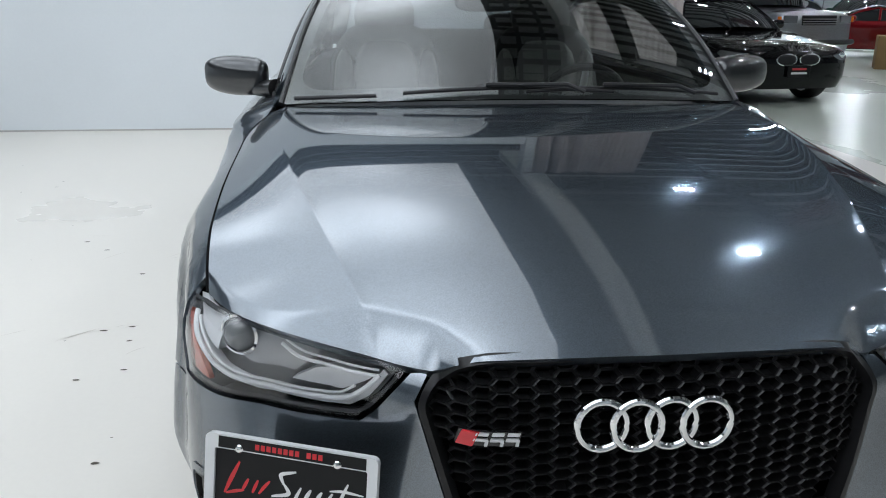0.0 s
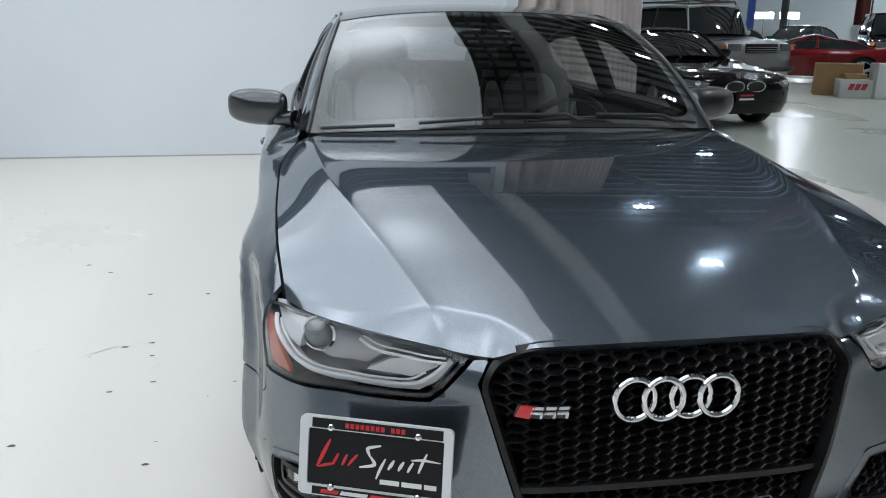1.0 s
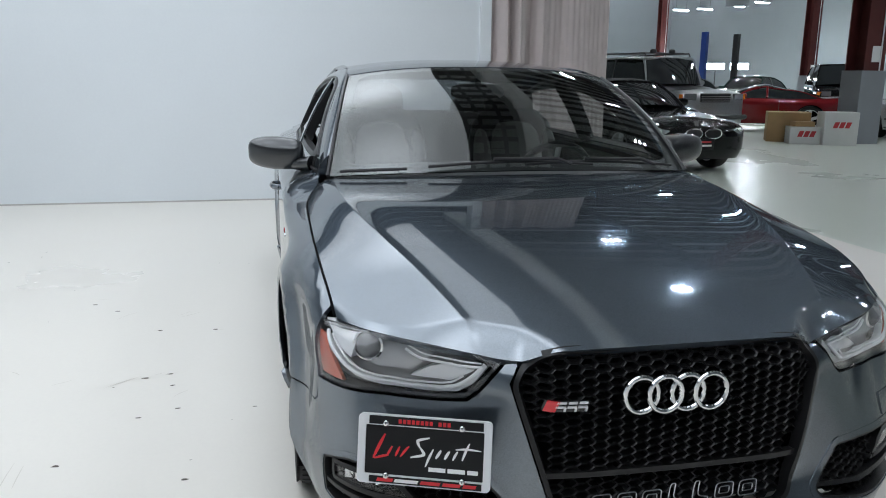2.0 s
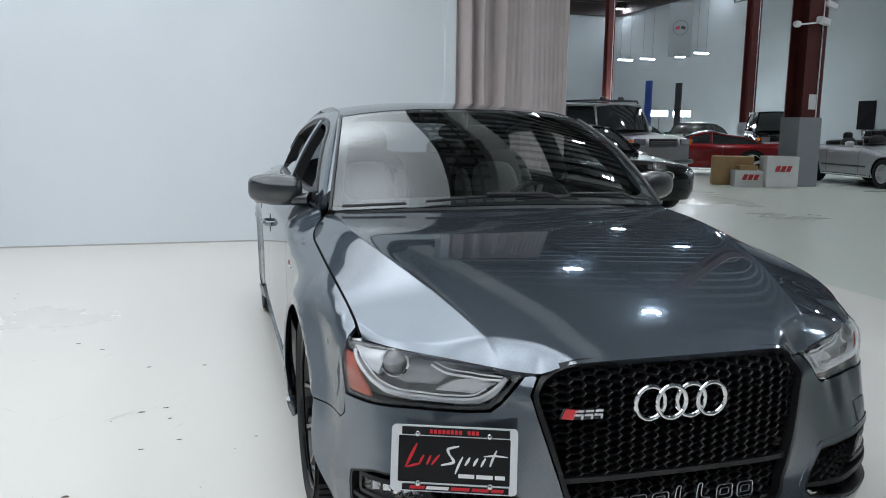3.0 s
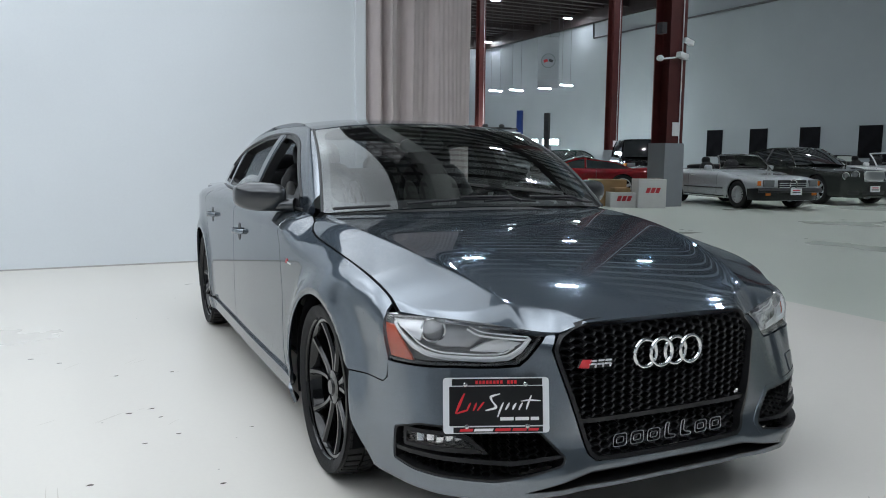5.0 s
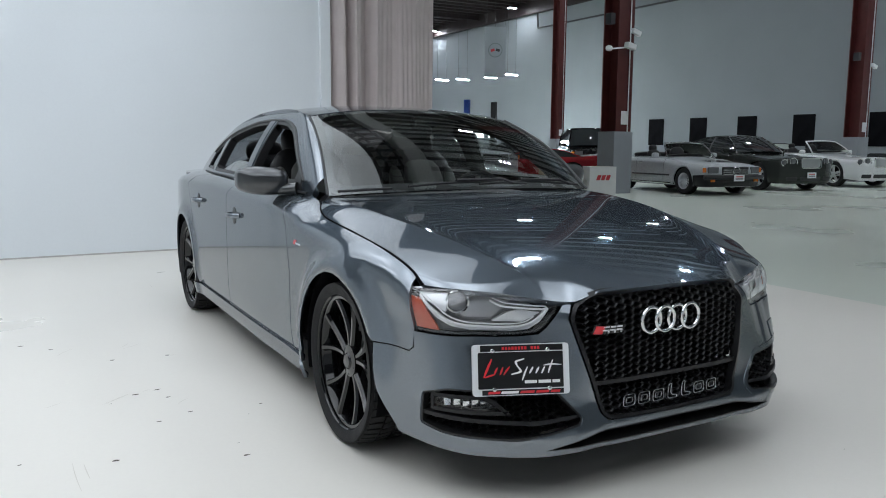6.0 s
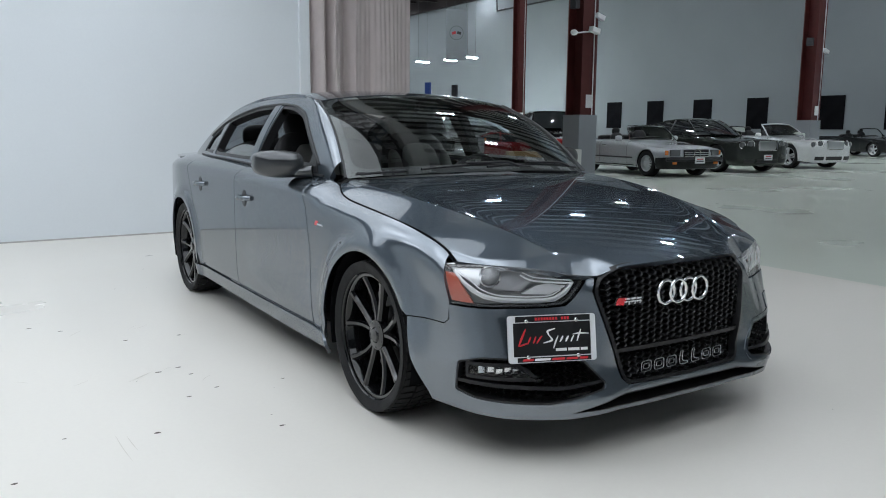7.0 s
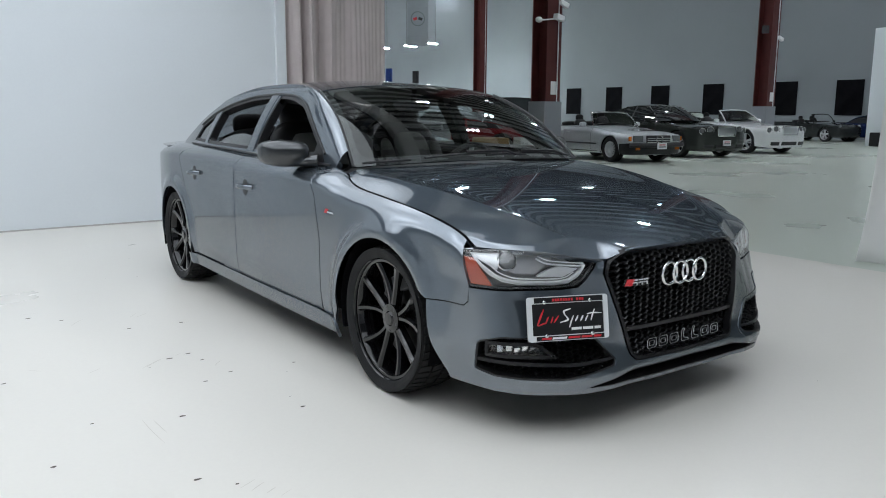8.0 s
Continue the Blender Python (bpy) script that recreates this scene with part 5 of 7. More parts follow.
def spoke_mesh(k):
    """One of ten spokes; pairs meet near the hub and spread at the rim."""
    bm = bmesh.new()
    pair, side = divmod(k, 2)
    base = 2 * math.pi * pair / 5
    sg = -1 if side else 1
    rows = []
    for i in range(9):
        t = i / 8
        r = 0.052 + (R_IN - 0.020 - 0.052) * t
        ang = base + sg * radians(7 + 11 * t)
        w = 0.0145 - 0.0035 * t + 0.006 * t ** 4
        x = 0.082 + 0.022 * t ** 1.5 - 0.006 * math.sin(math.pi * t)
        c = Vector((0, r * math.cos(ang), r * math.sin(ang)))
        d = Vector((0, -math.sin(ang), math.cos(ang)))
        row = []
        for u, dep in ((-1.0, -0.040), (-1.0, -0.010), (-0.45, 0.0), (0.45, 0.0), (1.0, -0.010), (1.0, -0.040)):
            row.append(bm.verts.new(c + d * w * u + Vector((x + dep, 0, 0))))
        rows.append(row)
    for a, b in zip(rows, rows[1:]):
        for i in range(5):
            bm.faces.new((a[i], a[i + 1], b[i + 1], b[i]))
    bm.faces.new(rows[0])
    bm.faces.new(rows[-1][::-1])
    return bm


def hero_wheel():
    w = part("wheel", bmesh.new(), M_RIM, car, "black ten-spoke alloy wheel with low tyre")
    part("tyre", tyre_mesh(), M_TYRE, w, smooth=True, sharp=50)
    part("tread", tread_mesh(), M_TYRE, w)
    part("rim", rim_mesh(), M_RIM, w, smooth=True, sharp=40)
    for k in range(10):
        part("spoke", spoke_mesh(k), M_RIM, w, smooth=True, sharp=30)
    bm = bmesh.new()
    add_lathe(bm, [(0.030, 0.092), (0.033, 0.088), (0.062, 0.084), (0.064, 0.05)], 40, "x")
    part("hub", bm, M_RIM, w, smooth=True, sharp=40)
    bm = bmesh.new()
    add_lathe(bm, [(0.0005, 0.096), (0.026, 0.095), (0.030, 0.091), (0.030, 0.085)], 32, "x")
    part("hub_cap", bm, M_RIM, w, smooth=True, sharp=40)
    for k in range(5):
        t = 2 * math.pi * (k + 0.5) / 5
        bm = bmesh.new()
        add_lathe(bm, [(0.0005, 0.082), (0.006, 0.082), (0.009, 0.080), (0.0095, 0.06)], 10, "x", Matrix.Translation((0.004, 0.050 * math.cos(t), 0.050 * math.sin(t))))
        part("wheel_bolt", bm, M_DISC, w, smooth=True)
    bm = bmesh.new()
    add_lathe(bm, [(0.06, 0.02), (0.17, 0.02), (0.17, -0.01), (0.06, -0.01)], 48, "x")
    part("brake_disc", bm, M_DISC, w)
    return w


wheel_r = hero_wheel()
part("brake_caliper", box((0.03, 0.05, 0.14), (0.06, 0.20, 0.07), bevel=0.012), M_BLACK_SATIN, wheel_r)
WX = 0.765


def place_wheel(w, s, y, turn):
    w.matrix_local = Matrix.Translation((s * WX, y, TYRE_R + 0.004)) @ (Matrix.Rotation(math.pi, 4, "Z") if s < 0 else Matrix()) @ Matrix.Rotation(radians(turn), 4, "X")


def copy_part(ob, parent):
    """A copy of a part with its pieces, under the same thing."""
    c = ob.copy()
    scene.collection.objects.link(c)
    c.parent = parent
    for k in ob.children:
        d = k.copy()
        scene.collection.objects.link(d)
        d.parent = c
        d.matrix_local = k.matrix_local.copy()
    return c


place_wheel(wheel_r, -1, 0.0, 18)
for s, y, t in ((1, 0.0, 33), (-1, WB, 52), (1, WB, 5)):
    place_wheel(copy_part(wheel_r, car), s, y, t)

# ---- mirrors, handles, wipers ----
for s in (-1, 1):
    mir = part("door_mirror", bmesh.new(), M_PAINT, car, "grey door mirror")
    bm = bmesh.new()
    bmesh.ops.create_uvsphere(bm, u_segments=44, v_segments=28, radius=1)
    for v in bm.verts:
        d = v.co.normalized()
        p = 4.2
        k = (abs(d.x) ** p + abs(d.y) ** p + abs(d.z) ** p) ** (-1 / p)
        q = d * k
        # lower at the outer end, fuller at the top towards the car, flatter at the back
        tall = 1 - 0.20 * max(0.0, q.x) ** 1.5 - 0.05 * max(0.0, -q.x)
        z = q.z * tall * (0.92 if q.z > 0 else 1.0)
        y = q.y * (0.5 if q.y > 0 else 1.0 - 0.25 * abs(q.z) ** 2 - 0.2 * max(0.0, q.x) ** 2)
        v.co = Vector((s * (0.918 + 0.112 * q.x), 0.912 + 0.085 * y + 0.032 * q.x, 0.990 + 0.070 * z + 0.004 * q.x))
    part("mirror_housing", bm, M_MIRROR_CAP, mir, smooth=True, sharp=60)
    part("mirror_glass", ellipsoid((s * 0.918, 0.952, 0.992), (0.092, 0.006, 0.056), 3.2), M_CHROME, mir, smooth=True)
    bm = bmesh.new()
    tube([(s * 0.86, 0.875, 0.945), (s * 0.82, 0.83, 0.948), (s * 0.775, 0.80, 0.952)], [0.030, 0.034, 0.040], 14, bm=bm)
    for v in bm.verts:
        v.co.z = 0.948 + (v.co.z - 0.948) * 0.8
    part("mirror_arm", bm, M_MIRROR_CAP, mir, smooth=True)
    part("mirror_seam", tube([body_p for body_p in [(s * 0.83, 0.835, 0.925), (s * 0.838, 0.822, 0.95), (s * 0.85, 0.83, 0.975)]], 0.002, 6), M_BLACK_PLASTIC, mir)
    sheet("mirror_sail", [(0.745, 0.946), (0.86, 0.950), (0.86, 1.045), (0.815, 1.020)], lambda y, z, s=s: green(y, z, s), M_BLACK_PLASTIC, mir, step=0.03, thick=0.01, out=(s, 0, 0), lift=0.004)
    for hy, hz in ((1.45, 0.775), (2.33, 0.80)):
        h = part("door_handle", bmesh.new(), M_PAINT, car, "grey bar door handle")
        def hb(y, z, off=0.0, s=s):
            return body(s * ay(y), z, off)
        cup = [(hy + 0.036 * math.cos(t), hz + 0.046 * math.sin(t)) for t in np.linspace(0, 2 * math.pi, 20)[:-1]]
        sheet("handle_cup", [(s * ay(y), z) for y, z in cup], off_body(-0.002), M_BLACK_PLASTIC, h, step=0.02, thick=0.002, out=(s, 0, 0))
        grip = curve_points([(hy - 0.095, hz + 0.004, 0.004), (hy - 0.06, hz + 0.004, -0.026), (hy, hz + 0.003, -0.034), (hy + 0.06, hz + 0.002, -0.026), (hy + 0.095, hz, 0.004)], 16)
        bm = tube([hb(y, z, o) for y, z, o in grip], 0.0105, 10)
        c = hb(hy, hz)
        for v in bm.verts:
            v.co.z = hz + (v.co.z - hz) * 1.25
        part("grip", bm, M_PAINT, h, smooth=True)
    # seals along the glass
    part("belt_seal", tube([green(y, float(body.top(ay(y))) + 0.004, s) + Vector((s * 0.004, 0, 0)) for y in np.linspace(0.68, 2.86, 40)], 0.006, 6), M_TRIM, car)
    for u in (0.988,):
        part("screen_seal", tube([glass_front(s * u, t) + Vector((0, -0.002, 0.003)) for t in np.linspace(0.0, 1.0, 20)], 0.007, 6), M_TRIM, car)
    part("frame_seal", tube([green(y, float(upper(y)) - 0.055, s) + Vector((s * 0.002, 0, 0)) for y in np.linspace(0.76, 2.78, 46)], 0.007, 6), M_TRIM, car)
    sheet("centre_pillar_cover", [(1.603, 0.965), (1.603, float(upper(1.6)) - 0.06), (1.695, float(upper(1.69)) - 0.06), (1.695, 0.968)], lambda y, z, s=s: green(y, z, s), M_BLACK_GLOSS if s > 0 else M_PAINT, car, step=0.05, thick=0.006, out=(s, 0, 0), lift=0.003)

# side emblem: red tick and bright bar
em = [(0.505, 0.742), (0.53, 0.742), (0.545, 0.722), (0.52, 0.722)]
sheet("wing_badge", [(-ay(y - 0.045), z + 0.008) for y, z in em], off_body(-0.002), M_RED, car, "small red and chrome wing badge", step=0.02, thick=0.003, out=(-1, 0, 0))
sheet("wing_badge", [(-ay(y - 0.045), z + 0.008) for y, z in [(0.455, 0.722), (0.515, 0.724), (0.515, 0.732), (0.458, 0.730)]], off_body(-0.002), M_CHROME, car, "small red and chrome wing badge", step=0.02, thick=0.003, out=(-1, 0, 0))

# black band round the edge of the screen
band = round_poly([(-0.99, 0.0), (0.99, 0.0), (0.985, 0.995), (-0.985, 0.995)], 0.03)
sheet("screen_band", band, lambda u, v: glass_front(u, v) + Vector((0, 0.006, -0.004)), M_BLACK_SATIN, car, "black printed band round the windscreen", step=0.04, thick=0,
      holes=[round_poly([(-0.93, 0.075), (0.93, 0.075), (0.91, 0.95), (-0.91, 0.95)], 0.12, 8)], out=(0, -1, 0.5))
for s in (-1, 1):
    for pts in ([(0.785, 0.967)] + [(y, float(upper(y)) - 0.056) for y in np.linspace(0.82, 1.58, 14)] + [(1.61, 0.973)],
                [(1.69, 0.968)] + [(y, float(upper(y)) - 0.056) for y in np.linspace(1.69, 2.43, 12)] + [(2.485, 0.98)],
                [(2.52, 0.982)] + [(y, float(upper(y)) - 0.056) for y in np.linspace(2.51, 2.75, 6)] + [(2.86, 0.988)]):
        loop = round_poly(pts, 0.02)
        inner = shrink(loop, 0.024)
        sheet("window_seal", loop, lambda y, z, s=s: green(y, z, s) - Vector((s * 0.004, 0, 0)), M_BLACK_PLASTIC, car, step=0.04, thick=0.045, holes=[inner], out=(s, 0, 0))

# scuttle and wipers
sheet("scuttle", [(-0.74, 0.45), (-0.45, 0.41), (0, 0.395), (0.45, 0.41), (0.74, 0.45), (0.74, 0.60), (0.45, 0.56), (0, 0.54), (-0.45, 0.56), (-0.74, 0.60)],
      lambda x, y: Vector((x, y, 0.920 - 0.02 * (x / 0.7) ** 2 + 0.12 * (y - 0.5))), M_BLACK_PLASTIC, car, step=0.04)
for x0, x1 in ((0.30, -0.36), (0.66, 0.02)):
    pts = []
    for t in np.linspace(0, 1, 14):
        x = x0 + (x1 - x0) * t
        u = x / 0.742
        pts.append(glass_front(u, 0.018 + 0.02 * math.sin(math.pi * t)) + Vector((0, -0.012, 0.014)))
    wp = part("wiper", tube(pts, 0.006, 8), M_BLACK_SATIN, car, "black windscreen wiper", smooth=True)
    p0, p1 = pts[3], pts[8]
    part("wiper_arm", tube([p0 + Vector((0.05, -0.04, -0.004)), p0 + Vector((0.0, -0.018, 0.016)), p1 + Vector((0, -0.006, 0.012))], 0.007, 8), M_BLACK_SATIN, wp, smooth=True)
for sx in (-0.69,):
    pts = [glass_front(sx / 0.742 + 0.14 * t, 0.012) + Vector((0, -0.01, 0.012)) for t in np.linspace(0, 2.4, 10)]
    part("wiper", tube(pts, 0.006, 8), M_BLACK_SATIN, car, "black windscreen wiper", smooth=True)

# ---- cabin ----
part("cabin_floor", box((0, 1.75, 0.24), (1.50, 2.5, 0.04)), M_DARK, car)
part("underbody", box((0, 1.45, 0.21), (1.25, 4.3, 0.03)), M_DARK, car)
part("bulkhead", box((0, 0.52, 0.56), (1.30, 0.04, 0.62)), M_DARK, car)
part("engine_cover", box((0, -0.15, 0.50), (1.1, 0.9, 0.2)), M_DARK, car)
sheet("dashboard", [(-0.70, 0.50), (0.70, 0.50), (0.72, 0.95), (0.3, 1.05), (-0.3, 1.05), (-0.72, 0.95)], lambda x, y: Vector((x, y, 0.915 - 0.25 * max(0, y - 0.85) ** 1.2 - 0.02 * (x / 0.7) ** 2 + 0.03 * math.exp(-((x - 0.36) / 0.16) ** 2 - ((y - 0.9) / 0.1) ** 2))),
      material("dash_soft", (0.05, 0.051, 0.053), 0.6, bump=0.3, bump_scale=400), car, step=0.05, thick=0.25)
for s in (-1, 1):
    sheet("door_card", [(s * ay(0.62), 0.30), (s * ay(0.62), 0.92), (s * ay(2.60), 0.955), (s * ay(2.60), 0.30)], off_body(0.10), M_LEATHER_D, car, step=0.08, thick=0.02, out=(-s, 0, 0))
    # front seat
    seat = part("front_seat", bmesh.new(), M_LEATHER_D, car, "sports seat with pale leather centre")
    sx = s * 0.37
    part("seat_cushion", ellipsoid((sx, 1.38, 0.45), (0.26, 0.28, 0.10), 4), M_LEATHER_D, seat, smooth=True)
    lean = Matrix.Rotation(radians(-20), 4, "X")
    part("seat_back", ellipsoid((sx, 1.72, 0.80), (0.25, 0.08, 0.36), 3.4, m=lean), M_LEATHER_D, seat, smooth=True)
    part("seat_insert", ellipsoid((sx, 1.665, 0.78), (0.15, 0.055, 0.30), 4, m=lean), M_LEATHER_L, seat, smooth=True)
    part("bolster", ellipsoid((sx - 0.19, 1.66, 0.76), (0.05, 0.08, 0.28), 2.6, m=lean), M_LEATHER_L, seat, smooth=True)
    part("bolster", ellipsoid((sx + 0.19, 1.66, 0.76), (0.05, 0.08, 0.28), 2.6, m=lean), M_LEATHER_L, seat, smooth=True)
    part("headrest", ellipsoid((sx, 1.86, 1.17), (0.14, 0.06, 0.10), 3, m=lean), M_LEATHER_D, seat, smooth=True)
part("rear_bench", ellipsoid((0, 2.32, 0.48), (0.66, 0.26, 0.13), 4), M_LEATHER_D, car, smooth=True)
rb = part("rear_backrest", ellipsoid((0, 2.60, 0.78), (0.66, 0.10, 0.32), 4, m=Matrix.Rotation(radians(-22), 4, "X")), M_LEATHER_D, car, smooth=True)
for x in (-0.36, 0.36):
    part("rear_headrest", ellipsoid((x, 2.72, 1.10), (0.13, 0.055, 0.08), 3), M_LEATHER_D, rb, smooth=True)
part("parcel_shelf", box((0, 2.95, 0.94), (1.2, 0.5, 0.02)), M_LEATHER_D, car)
sheet("headlining", [(-0.54, 1.28), (0.54, 1.28), (0.55, 2.5), (-0.55, 2.5)], lambda x, y: roof(x, y) - Vector((0, 0, 0.03)), material("headlining", (0.12, 0.12, 0.118), 0.9), car, step=0.1, thick=0, out=(0, 0, -1))
# steering wheel, on the car's left
sw = part("steering_wheel", bmesh.new(), M_LEATHER_D, car, "dark leather steering wheel")
swm = Matrix.Translation((0.37, 1.10, 0.84)) @ Matrix.Rotation(radians(-64), 4, "X")
bm = tube([swm @ Vector((0.18 * math.cos(t), 0.18 * math.sin(t), 0)) for t in np.linspace(0, 2 * math.pi, 41)[:-1]], 0.016, 10, True)
part("wheel_rim", bm, M_LEATHER_D, sw, smooth=True)
part("wheel_boss", ellipsoid((0.37, 1.09, 0.84), (0.075, 0.03, 0.06), 3, m=None), M_LEATHER_D, sw, smooth=True)
for t in (0, math.pi, 1.5 * math.pi):
    part("wheel_spoke", tube([swm @ Vector((0.05 * math.cos(t), 0.05 * math.sin(t), 0)), swm @ Vector((0.17 * math.cos(t), 0.17 * math.sin(t), 0))], 0.014, 8), M_SILVER, sw)
rm = part("rear_view_mirror", ellipsoid((0, 1.13, 1.235), (0.125, 0.018, 0.036), 3.2), M_BLACK_PLASTIC, car, smooth=True)
part("mirror_stem", rod((0, 1.10, 1.325), (0, 1.12, 1.25), 0.016), M_BLACK_PLASTIC, rm)
# side windows: the left ones are up, the right rear one is half down
for s in (-1, 1):
    def gw(y, z, s=s):
        return green(y, z, s)
    if s > 0:
        for h, nm in (([(0.79, 0.972)] + [(y, float(upper(y)) - 0.06) for y in np.linspace(0.83, 1.60, 10)] + [(1.61, 0.98)], "front_window"),
                      ([(1.69, 0.985)] + [(y, float(upper(y)) - 0.06) for y in np.linspace(1.70, 2.45, 9)] + [(2.48, 1.0)], "rear_side_window")):
            sheet(nm, h, gw, M_SIDE_GLASS, car, "closed tinted side window", step=0.06, thick=0.004, out=(s, 0, 0), lift=-0.014)
    else:
        top = [(1.69 + 0.78 * t, 1.005 + 0.05 * (1 - (1 - t) ** 2) * 0 + 0.065 * math.sin(math.pi * min(1, 0.25 + 0.75 * t)) - 0.09 * t ** 3) for t in np.linspace(0, 1, 12)]
        sheet("rear_side_window", [(1.69, 0.96)] + top + [(2.47, 0.96)], gw, M_GLASS, car, "half-lowered side window", step=0.05, thick=0.004, out=(s, 0, 0), lift=-0.016)

# ---- the hall ----
column(11.2, 12.15, camera_arm="full")
column(23.4, 13.9, camera_arm="single")
column(24.2, 31.5)
column(24.2, 46.5)

# pipe along the hall wall
tagged(part("wall_pipe", tube([(X1 - 0.3, 8, 10.5), (X1 - 0.3, 51, 10.65), (X1 - 0.3, 51.1, 11.9), (X1 - 0.3, 69, 11.9)], 0.07, 8), M_CONDUIT), "dark pipe along the top of the wall", "pipe", kind="structure")

# posters on the hall wall
for k, c in enumerate((1.014, 0.920, 0.824, 0.7265, 0.613, 0.525)):
    y = c * (X1 + 2.3) - 2.78
    p = part("wall_poster", box((0, 0, 0), (0.05, 1.38, 1.75), bevel=0.006, seg=1), M_POSTER)
    p.matrix_world = Matrix.Translation((X1 - 0.18, y, 2.08))
    tagged(p, "large dark framed poster on the hall wall", "poster", group="wall posters")

# banner hung from the roof
bn = thing("hanging_banner", "pale grey cloth banner with a round emblem", "banner", Matrix.Translation((20.1, 31.4, -0.55)) @ Matrix.Rotation(radians(-33), 4, "Z"))
part("cloth", box((0, 0, 6.35), (1.05, 0.02, 2.5)), material("banner_cloth", (0.30, 0.33, 0.35), 0.8, vary=0.06, scale=3), bn)
bm = tube([(0.34 * math.cos(t), -0.016, 6.45 + 0.34 * math.sin(t)) for t in np.linspace(0, 2 * math.pi, 33)[:-1]], 0.02, 6, True)
part("emblem_ring", bm, material("emblem_grey", (0.16, 0.2, 0.21), 0.6), bn)
for s, mt in ((-1, M_RED_INK), (1, M_CONDUIT)):
    part("emblem_flag", box((s * 0.13, -0.016, 6.45), (0.2, 0.012, 0.13), m=pose(0, 0, 0, 0, s * 18, 0)), mt, bn)
for s in (-0.5, 0.5):
    part("cord", rod((s, 0, 7.7), (s, 0, HALL_H + 0.6), 0.008, n=6), M_CONDUIT, bn)

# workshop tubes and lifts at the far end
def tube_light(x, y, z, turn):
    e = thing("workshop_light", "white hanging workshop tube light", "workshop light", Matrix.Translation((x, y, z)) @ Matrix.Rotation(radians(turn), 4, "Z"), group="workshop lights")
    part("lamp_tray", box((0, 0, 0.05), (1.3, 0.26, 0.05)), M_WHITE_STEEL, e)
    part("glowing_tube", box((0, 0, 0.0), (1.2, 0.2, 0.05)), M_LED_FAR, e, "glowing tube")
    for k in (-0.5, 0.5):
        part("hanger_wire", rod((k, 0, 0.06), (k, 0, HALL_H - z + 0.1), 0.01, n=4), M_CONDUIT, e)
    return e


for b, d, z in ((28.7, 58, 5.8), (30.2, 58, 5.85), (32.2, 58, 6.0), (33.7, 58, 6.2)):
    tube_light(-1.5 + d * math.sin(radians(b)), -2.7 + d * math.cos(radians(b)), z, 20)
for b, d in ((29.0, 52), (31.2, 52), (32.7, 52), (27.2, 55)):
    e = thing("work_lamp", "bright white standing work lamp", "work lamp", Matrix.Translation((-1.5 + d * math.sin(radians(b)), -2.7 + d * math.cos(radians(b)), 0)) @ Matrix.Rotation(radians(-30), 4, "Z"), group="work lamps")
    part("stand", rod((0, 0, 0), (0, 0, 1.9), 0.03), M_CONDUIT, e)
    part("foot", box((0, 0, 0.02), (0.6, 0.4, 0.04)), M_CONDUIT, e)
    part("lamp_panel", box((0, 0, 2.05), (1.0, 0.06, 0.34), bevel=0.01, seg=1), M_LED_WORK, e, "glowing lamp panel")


def lift(x, y, turn):
    e = thing("car_lift", "blue two-post car lift", "car lift", Matrix.Translation((x, y, 0)) @ Matrix.Rotation(radians(turn), 4, "Z"), group="car lifts")
    for s in (-1, 1):
        part("post", box((s * 1.5, 0, 1.9), (0.24, 0.32, 3.8), bevel=0.02), M_BLUE_STEEL if s < 0 else M_BLACK_SATIN, e)
        part("base_plate", box((s * 1.5, 0, 0.02), (0.5, 0.6, 0.04)), M_BLUE_STEEL, e)
        part("carriage", box((s * 1.34, 0, 1.0), (0.1, 0.4, 0.5)), M_CONDUIT, e)
        for q in (-1, 1):
            part("swing_arm", rod((s * 1.34, 0.1 * q, 0.85), (s * 0.55, 0.8 * q, 0.85), 0.05, n=6), M_CONDUIT, e)
    return e


lift(23.7, 38.5, 25)

# cardboard boxes at the column's foot
def carton(x, y, size, turn, mat, label, z=0.0, mark=False, closed=True):
    e = thing("cardboard_box", label, "box", Matrix.Translation((x, y, z)) @ Matrix.Rotation(radians(turn), 4, "Z"), group="boxes by the column")
    w, d, h = size
    part("carton", box((0, 0, h / 2), (w, d, h), bevel=0.006, seg=1), mat, e)
    for s in (-1, 1):
        part("flap", box((0, s * d / 4, h + 0.004), (w * 0.995, d / 2 - 0.006, 0.006)), mat, e)
    part("tape", box((0, 0, h + 0.009), (w * 0.99, 0.06, 0.002)), M_CARD, e)
    if mark:
        for k in range(3):
            part("lettering_bar", flat_mark((-0.10 + 0.115 * k, -d / 2 - 0.003, h * 0.62), 0.09, 0.12), M_RED_INK, e)
    return e


def flat_mark(c, w, h):
    bm = box(c, (w, 0.004, h))
    for v in bm.verts:
        v.co.x += (v.co.z - c[2]) * 0.35
    return bm


carton(9.95, 12.75, (0.85, 0.62, 0.62), -30, M_CARD, "brown cardboard box standing on the floor")
carton(9.92, 12.15, (0.62, 0.5, 0.34), -24, M_CARD_W, "low white cardboard box with red lettering shapes", mark=True)
carton(10.42, 11.78, (0.66, 0.5, 0.66), -20, M_CARD_W, "white cardboard box with red lettering shapes", mark=True)
carton(9.92, 12.2, (0.40, 0.3, 0.09), -15, M_CARD, "small brown carton lying on a box", z=0.355)

# ---- the parked cars ----
M_CARGLASS = material("dark_car_glass", (0.03, 0.034, 0.036), 0.03, 0, 1.0)
M_CLEAR = material("thin_clear_glass", (0.9, 0.93, 0.93), 0.0, transmission=1.0, ior=1.05)
M_LAMP_FRONT = material("lamp_front", (0.20, 0.21, 0.22), 0.08, 0.4, 1.0)
